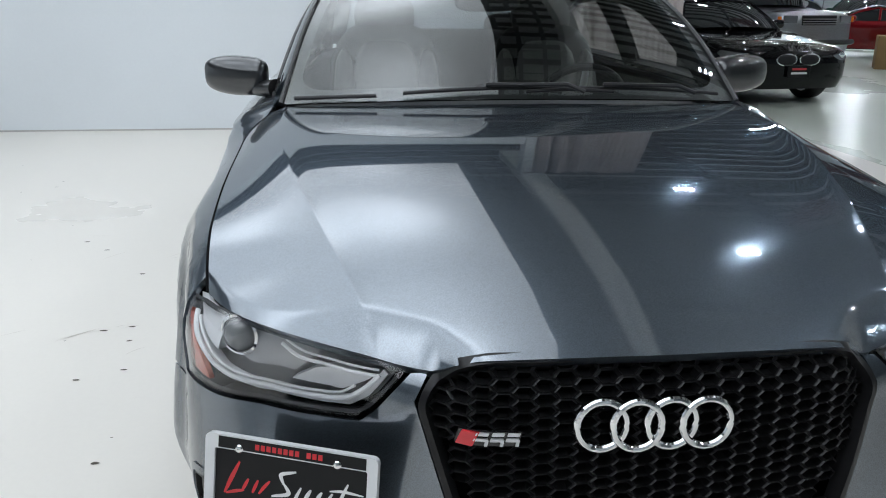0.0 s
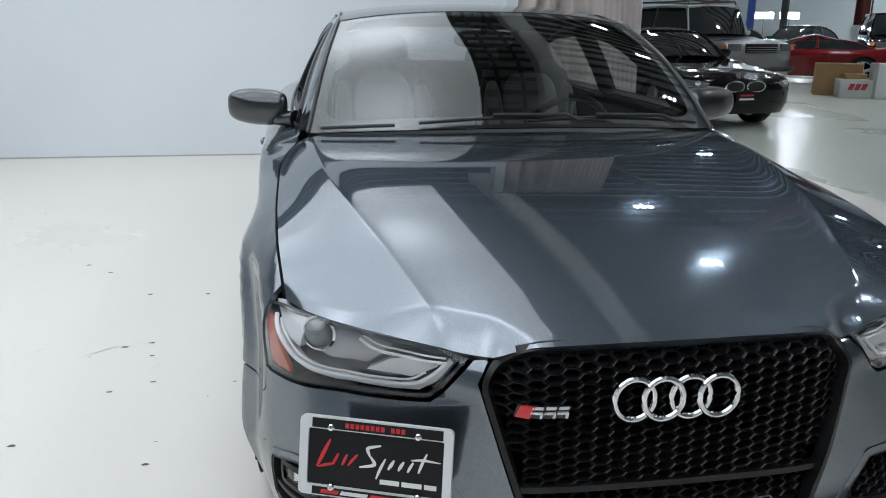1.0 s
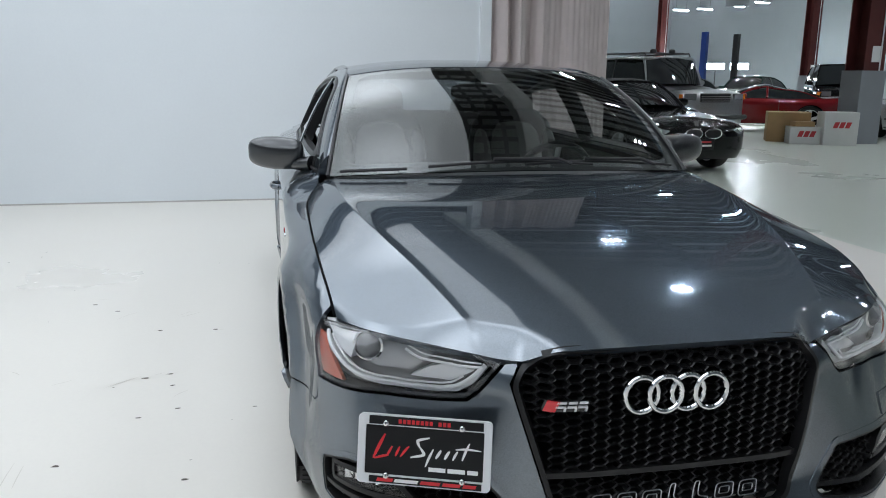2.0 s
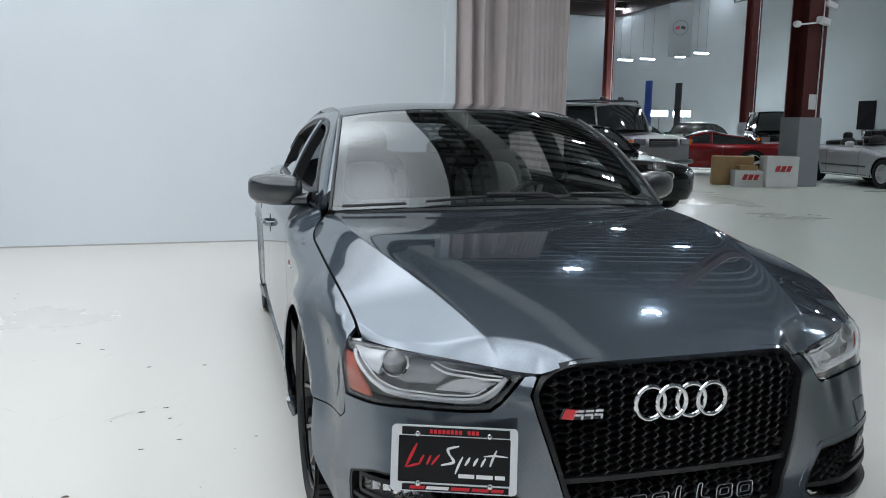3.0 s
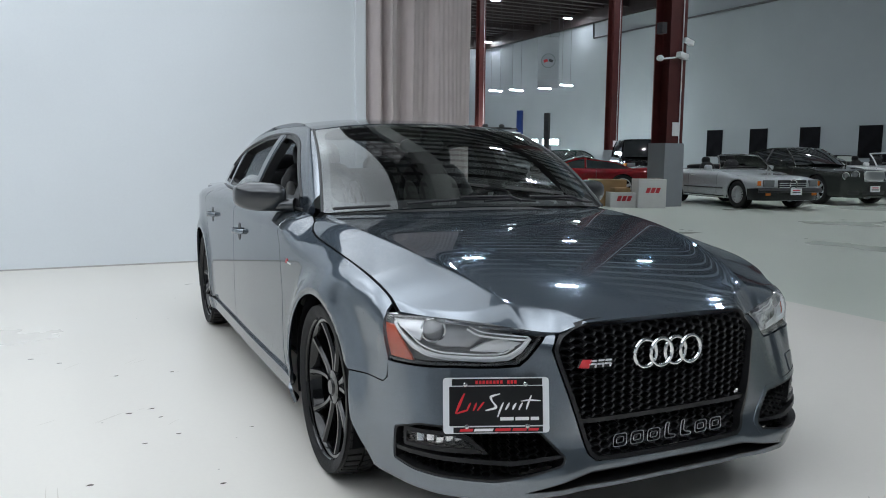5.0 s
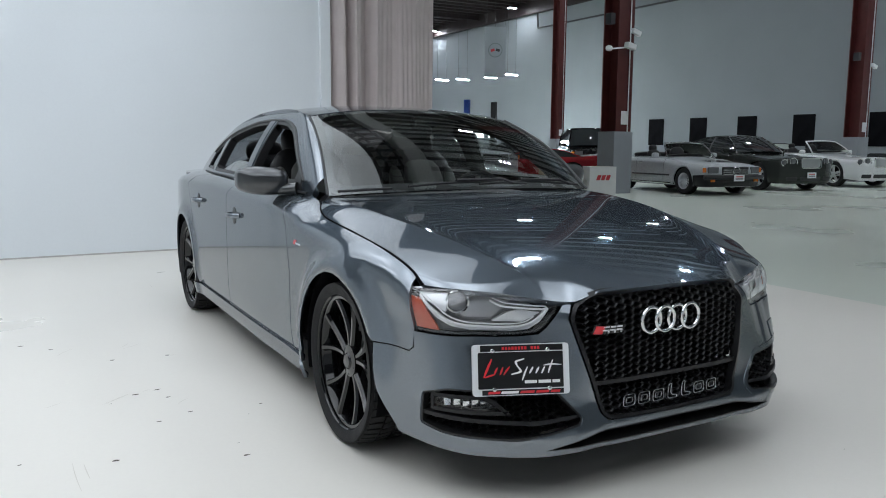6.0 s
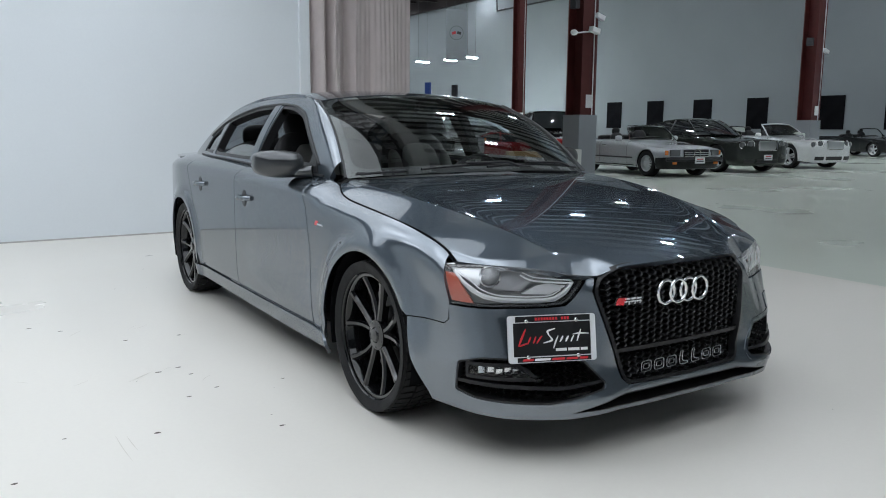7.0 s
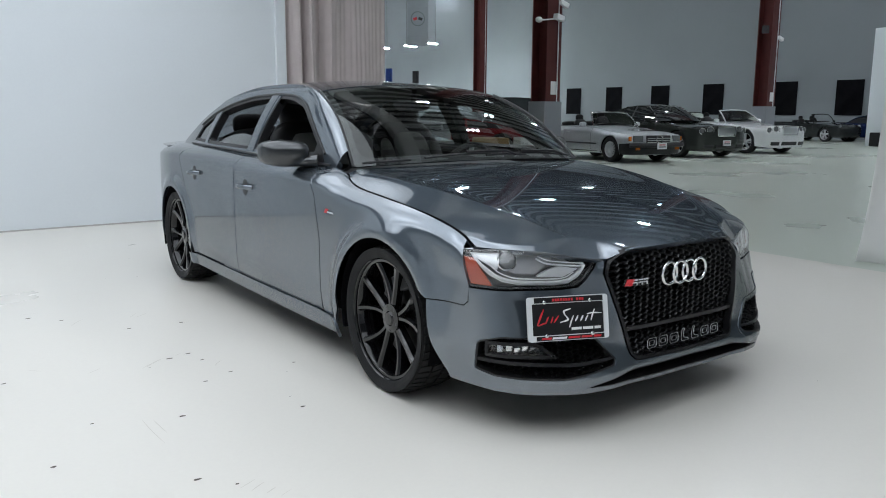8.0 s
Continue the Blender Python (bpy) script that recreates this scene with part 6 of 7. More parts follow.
M_ORANGE = material("orange_lamp", (0.8, 0.2, 0.02), 0.25, 0, 0.8)
M_STEEL_WHEEL = material("silver_alloy", (0.62, 0.63, 0.65), 0.3, 0.45)
wheel_meshes = {}


def wheel_mesh_set(r, kind):
    key = (round(r, 3), kind)
    if key in wheel_meshes:
        return wheel_meshes[key]
    rr = r * 0.72 if kind != "classic" else r * 0.62
    bm = bmesh.new()
    add_lathe(bm, [(rr, -0.1), (rr + 0.02, -0.115), (r - 0.02, -0.115), (r, -0.09), (r, 0.09), (r - 0.02, 0.115), (rr + 0.02, 0.115), (rr, 0.10)], 40, "x")
    t = bpy.data.meshes.new("tyre")
    for f in bm.faces:
        f.smooth = True
    bm.to_mesh(t)
    bm.free()
    t.materials.append(M_TYRE)
    bm = bmesh.new()
    add_lathe(bm, [(rr, -0.08), (rr - 0.015, 0.06), (rr - 0.012, 0.095), (rr + 0.004, 0.104)], 40, "x")
    n = {"seven": 7, "five": 5, "classic": 14, "ten": 10}[kind]
    for k in range(n):
        a = 2 * math.pi * k / n
        m = Matrix.Rotation(a, 4, "X") @ Matrix.Translation((0.075, 0, (rr - 0.01) / 2))
        wdt = {"seven": 0.065, "five": 0.075, "classic": 0.035, "ten": 0.035}[kind]
        add_box(bm, (0, 0, 0), (0.03, wdt, rr - 0.02), m=m, bevel=0.008, seg=1)
    add_lathe(bm, [(0.001, 0.10), (0.05, 0.098), (0.065, 0.07)], 20, "x")
    w = bpy.data.meshes.new("rim")
    bmesh.ops.recalc_face_normals(bm, faces=bm.faces[:])
    bm.to_mesh(w)
    bm.free()
    w.materials.append(M_STEEL_WHEEL)
    wheel_meshes[key] = (t, w)
    return wheel_meshes[key]


def parked_car(name, label, m, L, W, fo, wb, r, hood_z, belt_z, tail_z, color, roof_z=1.4, kind="closed", nose_round=1.0, wheel="five", lamps="round", glass=(0.35, 1.05, 1.9, 2.7),
               interior=None, metal=0.3, extras=(), roof_mat=None, plate=True, grille=None, nose_z=0.66, half_top=0.56, group="parked cars"):
    """A parked car: skin with wheel openings, bonnet, screen, roof, lamps, wheels and trim, nose towards -y, front axle at the origin."""
    e = thing(name, label, "car", m, group=group)
    mp = paint(name + "_paint", color, metal=metal, rough=0.28 if max(color) > 0.1 else 0.12, edge=0.45, coat_ior=1.35 if max(color) < 0.1 else 1.5)
    h = W / 2
    yf, yr = -fo, L - fo
    q = nose_round
    sk = Skirt(plan=[(0, yf), (0.45 * h, yf + 0.015 * q), (0.75 * h, yf + 0.07 * q), (0.93 * h, yf + 0.2 * q), (h - 0.005, yf + 0.5 * q), (h, 0.4), (h, wb - 0.3), (h - 0.006, wb), (0.93 * h, yr - 0.2), (0.7 * h, yr - 0.05), (0, yr)],
               top=[(("x", 0), nose_z), (("x", 0.75 * h), nose_z + 0.01), (("y", 0.0), hood_z - 0.05), (("y", glass[0]), belt_z - 0.02), (("y", glass[0] + 0.5), belt_z), (("y", wb - 0.2), belt_z + 0.01), (("y", yr - 0.25), tail_z)],
               inset=[(("x", 0), 0.04), (("y", 0.0), 0.10), (("y", glass[0] + 0.3), 0.08), (("y", wb), 0.09), (("y", yr - 0.3), 0.1)], bottom=0.18, tuck=0.06, roll=0.16)
    top_c = smooth_keys([(yf - 0.01, nose_z + 0.03), (yf + 0.25, nose_z + 0.10), (0.0, hood_z), (glass[0], hood_z + 0.05), (glass[0] + 0.5, max(belt_z, hood_z) + 0.06), (wb - 0.2, belt_z + 0.05), (yr - 0.2, tail_z + 0.03), (yr + 0.01, tail_z)])
    ar = r + 0.035

    def aa(y):
        return sk.at("y", y)
    n_end = sk.end - 0.001
    ys_top = np.linspace(0.0, n_end, 40)
    for s in (-1, 1):
        outline = [(s * a, float(sk.top(a)) - 0.002) for a in ys_top]
        outline += [(s * n_end, 0.24)]
        b1, b2 = arc(wb, r, ar, -18, 198, 16), arc(0, r, ar, -18, 198, 16)
        outline += [(s * aa(y), z) for y, z in b1] + [(s * aa(y), z) for y, z in b2] + [(s * sk.at("x", 0.8 * h), 0.20), (0.0, 0.20)]
        sheet("body_side", outline, sk, mp, e, step=0.075, thick=0.03, out=(s, -0.2, 0))
        # seam lines of the door
        for y in (glass[0] + 0.12, glass[0] + 1.25):
            part("door_seam", tube([sk(s * aa(y), z, -0.001) for z in np.linspace(0.3, belt_z - 0.03, 10)], 0.004, 4), M_CONDUIT, e)
        for wy in (0, wb):
            bm = bmesh.new()
            add_lathe(bm, [(ar + 0.01, 0.12), (ar + 0.01, -0.2), (0.02, -0.2)], 24, "x")
            for v in bm.verts:
                v.co = Vector((s * (h - 0.13 + v.co.x), wy + v.co.y, r + v.co.z))
            bmesh.ops.delete(bm, geom=[v for v in bm.verts if v.co.z < 0.2], context="VERTS")
            part("wheel_housing", bm, M_DARK, e)
            tm, rm_ = wheel_mesh_set(r, wheel)
            wo = part("wheel", bmesh.new(), M_TYRE, e)
            wo.matrix_local = Matrix.Translation((s * (h - 0.14), wy, r)) @ (Matrix.Rotation(math.pi, 4, "Z") if s < 0 else Matrix())
            for nm, me in (("tyre", tm), ("rim", rm_)):
                o = new(nm, me)
                o.parent = wo
    # bonnet, sides of the deck and boot in one lid
    edge = []
    for a in np.linspace(0, n_end, 46):
        p = sk(a, float(sk.top(a)) - 0.002)
        edge.append((p.x, p.y))
    lid = edge + [(-x, y) for x, y in edge[::-1][1:-1]]
    ex = np.array([p[0] for p in edge])
    ey = np.maximum.accumulate(np.array([p[1] for p in edge]) + np.arange(len(edge)) * 1e-7)
    ea = np.array([float(sk.top(a)) for a in np.linspace(0, n_end, 46)])

    def deck(x, y):
        w = max(0.05, float(np.interp(y, ey, ex)))
        ze = float(np.interp(y, ey, ea))
        t = min(1.0, abs(x) / w)
        if y < ey[0] + 0.02 or y > ey[-1] - 0.02:
            t = 1.0
        k = (1 - t ** 2.6)
        return Vector((x, y, ze + (float(top_c(y)) - ze) * k))
    holes = []
    if kind == "open":
        holes = [round_poly([(-half_top * 0.98, glass[0] + 0.35), (half_top * 0.98, glass[0] + 0.35), (half_top, glass[3]), (-half_top, glass[3])], 0.1)]
    sheet("bonnet_and_deck", lid, deck, mp, e, step=0.075, thick=0.0, holes=holes)
    part("underbody", box((0, (yf + yr) / 2, 0.22), (W * 0.8, L * 0.86, 0.05)), M_DARK, e)
    # screen
    g0, g1, g2, g3 = glass
    zb = belt_z + 0.03
    zr = roof_z if kind != "open" else roof_z
    hb, ht = h - 0.14, half_top

    def screen(u, v):
        return Vector((u * (hb + (ht - hb) * v), g0 + 0.18 * u * u * (1 - v) + (g1 - g0) * v + 0.06 * u * u * v, zb + 0.02 - 0.04 * u * u * (1 - v) + (zr - 0.03 - zb - 0.02) * v - 0.025 * u * u * v + 0.03 * math.sin(math.pi * v)))
    gm = M_CLEAR if kind == "open" else M_CARGLASS
    sheet("windscreen", [(-1, 0), (1, 0), (1, 1), (-1, 1)], screen, gm, e, step=0.12, thick=0.005, out=(0, -1, 0.5))
    rim_pts = [screen(-1, v) for v in np.linspace(0, 1, 8)] + [screen(u, 1) for u in np.linspace(-1, 1, 9)[1:-1]] + [screen(1, v) for v in np.linspace(1, 0, 8)]
    part("screen_frame", tube(rim_pts, 0.022, 8), M_CHROME if "chrome" in extras else mp, e, smooth=True)
    if kind != "open":
        rmat = roof_mat or mp

        def rf(x, y):
            t = (y - g1) / (g2 - g1)
            return Vector((x, y, zr - 0.04 + 0.06 * math.sin(math.pi * min(1, max(0, t))) - 0.04 * (abs(x) / ht) ** 2.5))
        sheet("roof", [(-ht, g1), (ht, g1), (ht, g2), (-ht, g2)], rf, M_BLACK_GLOSS if "dark_roof" in extras else rmat, e, step=0.12, thick=0.02)

        def rear(u, v):
            return Vector((u * (hb - 0.04 + (ht - hb + 0.04) * v), g3 + (g2 - g3) * v, zb + (zr - 0.03 - zb) * v - 0.025 * u * u * v))
        sheet("rear_window", [(-1, 0), (1, 0), (1, 1), (-1, 1)], rear, M_CARGLASS if not roof_mat else rmat, e, step=0.15, thick=0.005, out=(0, 1, 0.5))
        for s in (-1, 1):
            def sd(y, z, s=s):
                v = (z - zb) / (zr - 0.05 - zb)
                return Vector((s * (hb + (ht - hb) * v + 0.02 * math.sin(math.pi * v)), y, z))
            zt = zr - 0.05
            arch = smooth_keys([(g0 + 0.15, zb - 0.03), (0.5 * (g0 + g1) + 0.12, zb + 0.56 * (zt - zb)), (g1 + 0.12, zt - 0.025), (0.5 * (g1 + g2), zt), (g2 - 0.12, zt - 0.03), (0.5 * (g2 + g3), zb + 0.60 * (zt - zb)), (g3 - 0.05, zb - 0.03)])
            outl = [(y, float(arch(y))) for y in np.linspace(g0 + 0.15, g3 - 0.05, 26)]
            sheet("side_window", outl, sd, M_CARGLASS if not roof_mat else rmat, e, step=0.12, thick=0.01, out=(s, 0, 0))
            part("window_frame", tube([sd(y, z) + Vector((s * 0.006, 0, 0)) for y, z in dense(outl, 0.1)], 0.016, 6, True), rmat if roof_mat else mp, e, smooth=True)
            ym = (g1 + g2) / 2 + 0.05
            part("door_pillar", tube([sd(ym, zb) + Vector((s * 0.008, 0, 0)), sd(ym, zt) + Vector((s * 0.008, 0, 0))], 0.03, 6), rmat if roof_mat else mp if "dark_roof" in extras else M_CONDUIT, e)
    else:
        im = interior or M_LEATHER_D
        part("cockpit", box((0, (g0 + g3) / 2 + 0.2, 0.42), (half_top * 2, g3 - g0, 0.1)), M_DARK, e)
        part("dashboard", ellipsoid((0, g0 + 0.42, belt_z - 0.02), (half_top, 0.14, 0.10), 3.5), M_LEATHER_D, e, smooth=True)
        for s in (-1, 1):
            st = part("seat", ellipsoid((s * 0.36, g1 + 0.75, belt_z - 0.12), (0.22, 0.09, 0.33), 3.2, m=Matrix.Rotation(radians(-16), 4, "X")), im, e, smooth=True)
            part("headrest", ellipsoid((s * 0.36, g1 + 0.86, belt_z + 0.24), (0.12, 0.05, 0.09), 3), im, st, smooth=True)
        part("folded_roof", ellipsoid((0, g3 + 0.05, belt_z + 0.07), (half_top, 0.2, 0.08), 3.5), M_LEATHER_D, e, smooth=True)
    # front
    def ln(x, z, off=0.0):
        return sk(sk.at("x", abs(x)) * (1 if x >= 0 else -1), z, off)
    for s in (-1, 1):
        if lamps == "twin":
            for x, z, rad in ((0.83 * h, nose_z - 0.05, 0.085), (0.58 * h, nose_z - 0.03, 0.105)):
                part("headlamp", ellipsoid(ln(s * x, z, 0.02), (rad, 0.05, rad), 2.0), M_LAMP_FRONT, e, smooth=True)
                part("headlamp_ring", tube([ln(s * x, z, -0.012) + Vector((rad * math.cos(t), 0.02 * math.cos(t) * s, rad * math.sin(t))) for t in np.linspace(0, 2 * math.pi, 21)[:-1]], 0.01, 6, True), M_CHROME, e)
        elif lamps == "round":
            part("headlamp", ellipsoid(ln(s * 0.80 * h, nose_z - 0.02, 0.05) + Vector((0, 0.03, 0)), (0.10, 0.09, 0.11), 2.1), M_LAMP_FRONT, e, smooth=True)
            part("headlamp_ring", tube([ln(s * 0.80 * h, nose_z - 0.02, -0.02) + Vector((0.1 * math.cos(t), 0.03 * math.cos(t) * s + 0.02, 0.11 * math.sin(t))) for t in np.linspace(0, 2 * math.pi, 21)[:-1]], 0.012, 6, True), mp, e)
        elif lamps == "square":
            part("headlamp", box(ln(s * 0.70 * h, nose_z - 0.08, 0.0), (0.30 * h, 0.06, 0.15), m=pose(0, 0, 0, 0, 0, 8 * s), bevel=0.015), M_LAMP_FRONT, e)
            part("turn_lamp", box(ln(s * 0.92 * h, nose_z - 0.08, 0.0), (0.08, 0.12, 0.11), m=pose(0, 0, 0, 0, 0, 40 * s), bevel=0.012), M_ORANGE, e, "orange turn lamp")
        else:
            eye = [(sk.at("x", 0.58 * h), nose_z - 0.055), (sk.at("x", 0.80 * h), nose_z - 0.020), (aa(yf + 0.40), nose_z + 0.004), (aa(yf + 0.44), nose_z - 0.035), (aa(yf + 0.30), nose_z - 0.085), (sk.at("x", 0.70 * h), nose_z - 0.115)]
            sheet("headlamp", round_poly([(s * a, z) for a, z in eye], 0.03), lambda a, z: sk(a, z, -0.006), M_LAMP_FRONT, e, "clear wedge-shaped headlamp", step=0.05, thick=0.012, out=(0, -1, 0))
            part("headlamp_bulb", ellipsoid(ln(s * 0.76 * h, nose_z - 0.055, -0.008), (0.045, 0.02, 0.035), 2.0), M_CHROME, e, smooth=True)
        mz = belt_z + 0.07
        part("door_mirror", ellipsoid((s * (h + 0.03), g0 + 0.42, mz), (0.10, 0.06, 0.065), 2.8), mp, e, smooth=True)
        part("mirror_arm", rod((s * (h - 0.10), g0 + 0.42, mz - 0.08), (s * (h + 0.0), g0 + 0.42, mz - 0.01), 0.018, n=6), mp, e)
        part("door_handle", tube([sk(s * aa(glass[0] + 1.12), belt_z - 0.12, -0.02), sk(s * aa(glass[0] + 0.96), belt_z - 0.12, -0.02)], 0.012, 6), M_CHROME if "chrome" in extras else mp, e)
    if grille == "kidney":
        for s in (-1, 1):
            c = ln(s * 0.16, nose_z - 0.10, 0.0)
            loop = [c + Vector((0.135 * math.cos(t), 0.0, 0.065 * math.sin(t))) for t in np.linspace(0, 2 * math.pi, 25)[:-1]]
            part("grille", ellipsoid(c, (0.13, 0.02, 0.062), 3), M_BLACK_SATIN, e, smooth=True)
            part("grille_ring", tube(loop, 0.012, 6, True), M_CHROME, e)
    elif grille == "mesh":
        part("grille", ellipsoid(ln(0, nose_z - 0.06, 0.01), (0.33, 0.03, 0.13), 5), M_SILVER, e, smooth=True)
        part("grille_ring", tube([ln(0, nose_z - 0.06, -0.02) + Vector((x, 0, z)) for x, z in dense(round_poly([(-0.34, -0.13), (0.34, -0.13), (0.36, 0.13), (-0.36, 0.13)], 0.05), 0.05)], 0.014, 6, True), M_CHROME, e)
        for x0, x1 in ((-0.78, -0.45), (-0.36, 0.36), (0.45, 0.78)):
            sheet("lower_inlet", round_poly([(sk.at("x", abs(x) * h) * (1 if x > 0 else -1), z) for x, z in ((x0, 0.27), (x1, 0.27), (x1, 0.38), (x0, 0.38))], 0.03), lambda a, z: sk(a, z, -0.003), M_BLACK_SATIN, e, step=0.06, thick=0.003, out=(0, -1, 0))
    elif grille == "bars":
        part("grille", box(ln(0, nose_z - 0.10, 0.0), (0.86 * h, 0.05, 0.20), bevel=0.02), M_BLACK_SATIN, e)
        for k in range(4):
            part("grille_bar", box(ln(0, nose_z - 0.17 + 0.048 * k, -0.03), (0.84 * h, 0.02, 0.016)), M_CHROME if "chrome" in extras else M_SILVER, e)
        if "star" in extras:
            part("emblem_ring", tube([ln(0, nose_z - 0.10, -0.05) + Vector((0.10 * math.cos(t), 0, 0.10 * math.sin(t))) for t in np.linspace(0, 2 * math.pi, 25)[:-1]], 0.012, 6, True), M_CHROME, e)
    if "bumper" in extras:
        pts = [ln(x, 0.44, -0.07) for x in np.linspace(-0.92 * h, 0.92 * h, 15)]
        bm = tube(pts, 0.055, 8)
        part("bumper", bm, M_BLACK_SATIN, e, "dark protruding bumper", smooth=True)
    if "valance" in extras:
        span = aa(-r - 0.06)
        loop = [(a, 0.21) for a in np.linspace(-span, span, 21)] + [(span, 0.47), (sk.at("x", 0.8 * h), 0.50), (-sk.at("x", 0.8 * h), 0.50), (-span, 0.47)]
        sheet("front_valance", loop, lambda a, z: sk(a, z, -0.012), M_BLACK_PLASTIC, e, "black lower front skirt", step=0.07, thick=0.012, out=(0, -1, 0))
        for s in (-1, 1):
            part("sill_strip", tube([sk(s * aa(y), 0.25, -0.012) for y in np.linspace(0.45, wb - 0.42, 12)], 0.022, 6), M_CHROME, e)
            part("fog_lamp", box(ln(s * 0.72 * h, 0.36, -0.03), (0.13, 0.03, 0.07), bevel=0.006, seg=1), M_ORANGE, e, "small amber lamp")
    if "side_strip" in extras:
        for s in (-1, 1):
            part("side_strip", tube([sk(s * aa(y), 0.45, -0.006) for y in np.linspace(0.5, wb - 0.45, 12)], 0.02, 6), M_CONDUIT, e)
    if "rack" in extras:
        for s in (-1, 1):
            part("roof_rail", tube([(s * (ht - 0.05), g1 + 0.1, zr + 0.0), (s * (ht - 0.05), g1 + 0.15, zr + 0.07), (s * (ht - 0.05), g2 - 0.15, zr + 0.07), (s * (ht - 0.05), g2 - 0.1, zr + 0.0)], 0.02, 8), M_CONDUIT, e)
        for y in (g1 + 0.35, g2 - 0.5):
            part("roof_bar", rod((-ht + 0.05, y, zr + 0.08), (ht - 0.05, y, zr + 0.08), 0.02, n=8), M_CONDUIT, e)
        for x in (-0.3, 0.25):
            part("rack_lamp", ellipsoid((x, g1 + 0.3, zr + 0.12), (0.09, 0.05, 0.06), 2.4), M_CONDUIT, e, smooth=True)
    if plate:
        pp = ln(0, 0.42 if grille != "kidney" else nose_z - 0.24, -0.03 if "bumper" not in extras else -0.14)
        pl = part("number_plate", box(pp, (0.31, 0.012, 0.15), bevel=0.003, seg=1), M_WHITE_STEEL if grille != "kidney" else M_PLATE, e, "dealer plate")
        for z, mt, w in ((0.03, M_RED_INK, 0.20), (-0.02, M_CONDUIT if grille != "kidney" else M_WHITE_INK, 0.22)):
            part("lettering_bar", box(pp + Vector((0, -0.008, z)), (w, 0.003, 0.025)), mt, pl)
    return e


def at(x, y, turn):
    return Matrix.Translation((x, y, 0)) @ Matrix.Rotation(radians(turn), 4, "Z")


parked_car("black_roadster", "glossy black roadster with its dark soft top up", at(4.80, 8.25, 7), 4.09, 1.78, 0.78, 2.49, 0.325, 0.80, 0.86, 0.86, (0.006, 0.006, 0.007), roof_z=1.28, wheel="five", lamps="wedge",
           glass=(0.62, 1.15, 1.65, 2.2), metal=0.0, grille="kidney", nose_z=0.66, half_top=0.52, roof_mat=material("soft_top", (0.012, 0.012, 0.013), 0.8))
parked_car("silver_offroader", "tall silver off-road estate with a roof rack", at(8.86, 14.9, 8), 4.71, 1.89, 0.85, 2.75, 0.38, 1.06, 1.13, 1.08, (0.42, 0.43, 0.45), roof_z=1.84, wheel="five", lamps="square", nose_round=0.6,
           glass=(0.55, 0.95, 3.45, 3.72), metal=0.7, grille="bars", nose_z=0.98, half_top=0.70, extras=("bumper", "rack"), plate=False)
parked_car("red_sports_car", "deep red sports car with a dark glass roof", at(10.55, 17.0, -122), 4.48, 1.80, 0.95, 2.44, 0.33, 0.74, 0.82, 0.88, (0.20, 0.008, 0.012), roof_z=1.17, wheel="five", lamps="wedge",
           glass=(0.45, 1.12, 1.60, 2.75), metal=0.1, nose_z=0.58, half_top=0.52, plate=False, extras=("dark_roof",))
parked_car("silver_convertible", "silver open classic two-seater with orange lamps", at(13.3, 10.95, -7), 4.39, 1.79, 0.80, 2.46, 0.32, 0.80, 0.86, 0.84, (0.52, 0.54, 0.56), roof_z=1.28, wheel="classic", lamps="square", nose_round=0.6,
           glass=(0.62, 1.05, 1.6, 2.25), metal=0.35, kind="open", grille="bars", nose_z=0.68, half_top=0.60, extras=("bumper", "chrome", "star", "side_strip", "valance"))
parked_car("dark_saloon", "very dark green luxury saloon with bright wheels", at(16.7, 11.5, -7), 5.30, 1.98, 0.93, 3.07, 0.37, 0.92, 0.98, 0.98, (0.045, 0.050, 0.046), roof_z=1.48, wheel="seven", lamps="twin",
           glass=(0.72, 1.45, 2.5, 3.45), metal=0.4, grille="mesh", nose_z=0.80, half_top=0.60, extras=("chrome",))
parked_car("white_convertible", "white open luxury convertible with silver wheels", at(20.5, 11.9, -7), 4.80, 1.92, 0.93, 2.75, 0.37, 0.88, 0.94, 0.95, (0.78, 0.79, 0.80), roof_z=1.38, wheel="five", lamps="twin",
           glass=(0.70, 1.3, 2.0, 2.75), metal=0.0, kind="open", grille="mesh", nose_z=0.78, half_top=0.62, plate=False)
parked_car("grey_cabriolet", "dark grey open classic sports car with round lamps", at(33.6, 16.6, -12), 4.29, 1.65, 0.85, 2.27, 0.32, 0.82, 0.84, 0.86, (0.03, 0.033, 0.034), roof_z=1.28, wheel="five", lamps="round",
           glass=(0.55, 0.95, 1.5, 2.0), metal=0.2, kind="open", nose_z=0.70, half_top=0.54, plate=False)
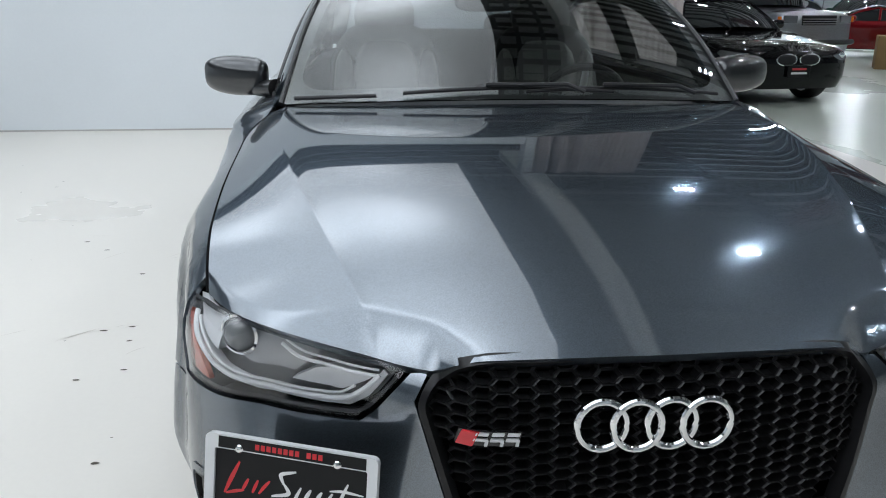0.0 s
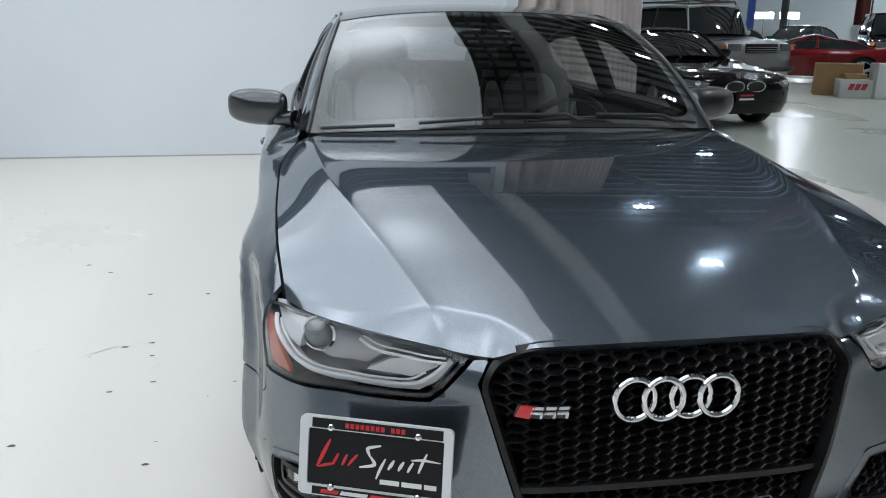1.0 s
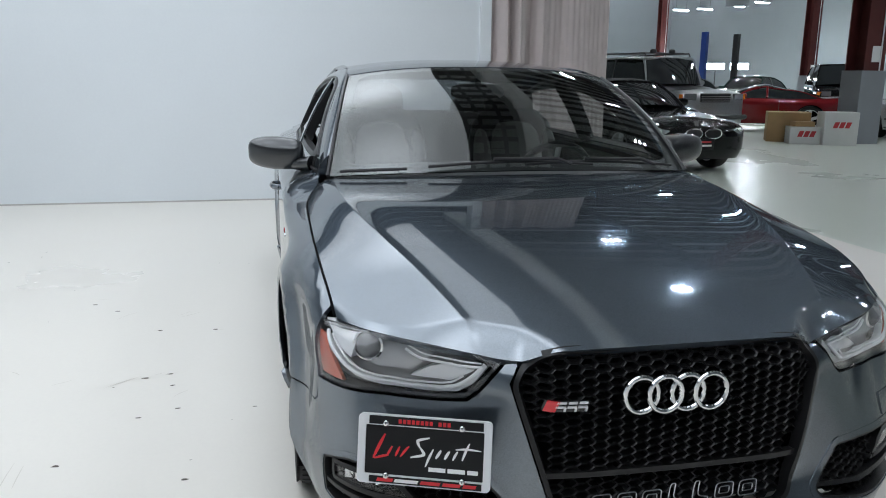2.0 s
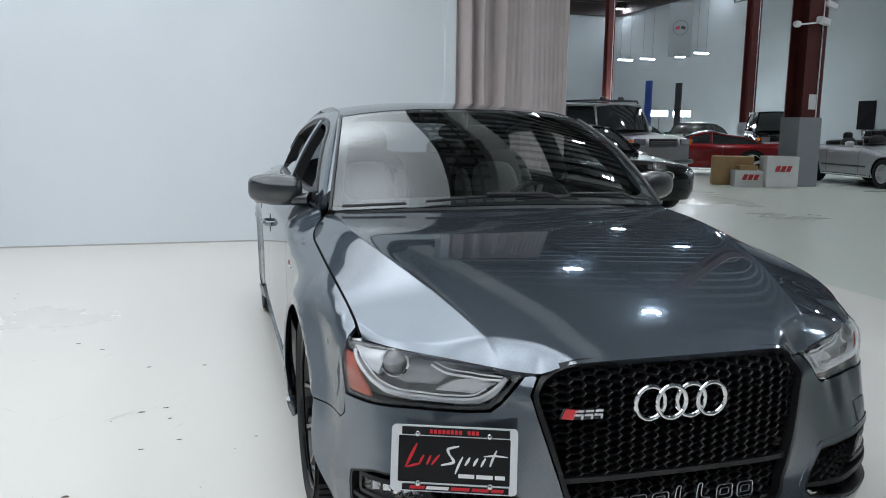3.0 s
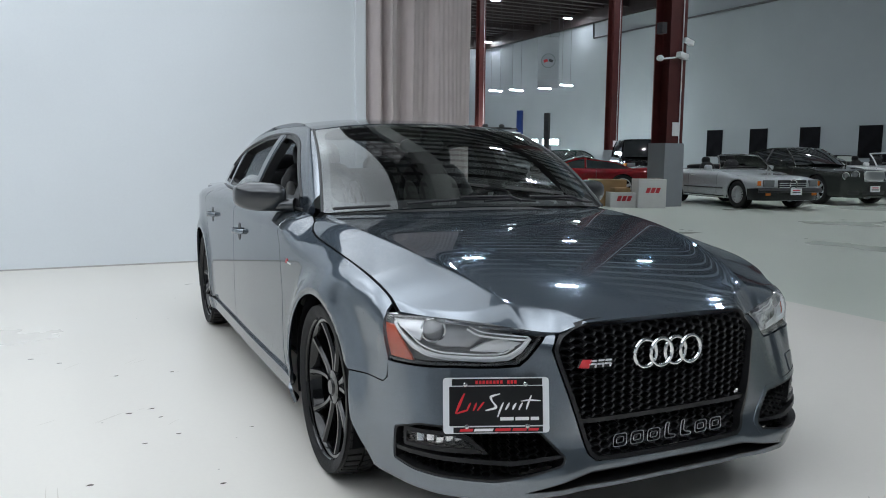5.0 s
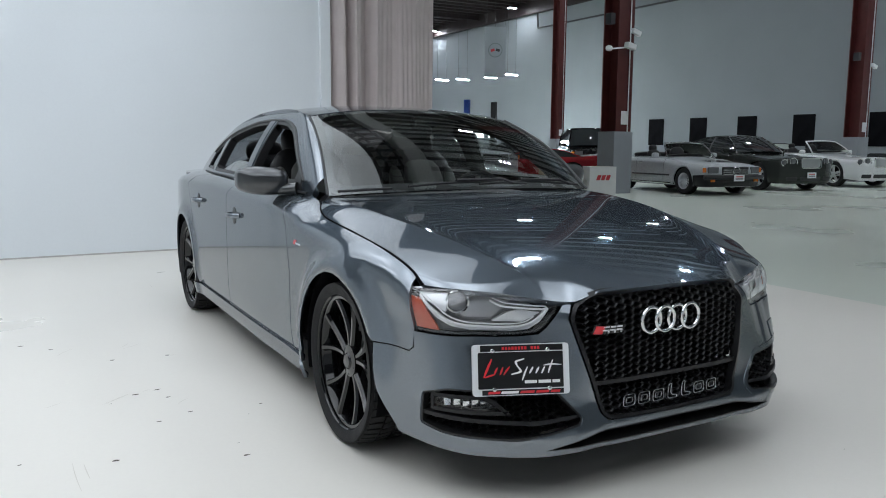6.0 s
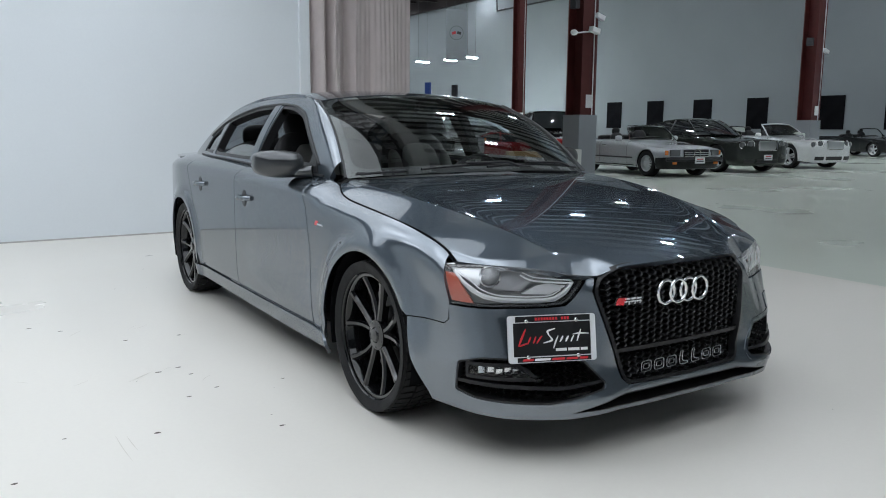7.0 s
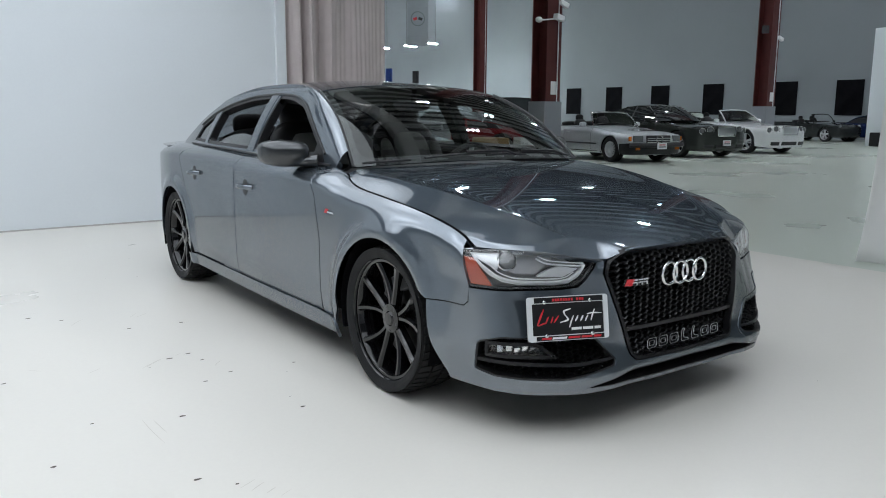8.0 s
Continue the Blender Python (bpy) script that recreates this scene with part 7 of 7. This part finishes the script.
parked_car("blue_coupe", "dark blue classic sports coupe with round lamps", at(34.6, 14.0, -12), 4.29, 1.65, 0.85, 2.27, 0.32, 0.82, 0.84, 0.86, (0.008, 0.018, 0.07), roof_z=1.31, wheel="five", lamps="round",
           glass=(0.55, 1.05, 1.5, 2.6), metal=0.2, nose_z=0.70, half_top=0.52, plate=False)
parked_car("black_estate", "black tall off-road estate", at(17.6, 20.6, -30), 4.8, 1.9, 0.85, 2.85, 0.38, 1.05, 1.12, 1.1, (0.008, 0.008, 0.009), roof_z=1.85, wheel="five", lamps="square", nose_round=0.6,
           glass=(0.55, 1.0, 3.3, 3.7), metal=0.0, nose_z=0.95, half_top=0.68, plate=False)
parked_car("green_saloon", "dark green saloon parked in the workshop", at(15.2, 23.5, -60), 4.6, 1.78, 0.9, 2.7, 0.33, 0.85, 0.92, 0.95, (0.02, 0.05, 0.045), roof_z=1.42, wheel="five", lamps="wedge",
           glass=(0.6, 1.2, 2.2, 2.9), metal=0.2, nose_z=0.70, half_top=0.55, plate=False)
parked_car("grey_saloon", "mid grey saloon parked in the workshop", at(12.2, 25.0, -110), 4.6, 1.78, 0.9, 2.7, 0.33, 0.85, 0.92, 0.95, (0.2, 0.21, 0.22), roof_z=1.42, wheel="five", lamps="wedge",
           glass=(0.6, 1.2, 2.2, 2.9), metal=0.6, nose_z=0.70, half_top=0.55, plate=False)
parked_car("dark_open_car", "black open car behind the luxury cars", at(25.5, 17.6, -10), 4.5, 1.8, 0.85, 2.6, 0.34, 0.82, 0.88, 0.9, (0.01, 0.01, 0.011), roof_z=1.32, wheel="five", lamps="wedge",
           glass=(0.6, 1.1, 1.7, 2.4), metal=0.0, kind="open", nose_z=0.68, half_top=0.58, plate=False)

# black post and box by the partition
bp = thing("barrier_post", "slim black barrier post beside a black box", "post", Matrix.Translation((30.3, 12.4, 0)))
part("pole", rod((0, 0, 0), (0, 0, 1.5), 0.05), M_CONDUIT, bp)
part("foot", rod((0, 0, 0), (0, 0, 0.03), 0.2), M_CONDUIT, bp)
tagged(part("black_box", box((29.5, 12.7, 0.27), (0.5, 0.5, 0.54), bevel=0.03), M_BLACK_PLASTIC), "small black box standing on the floor", "box")
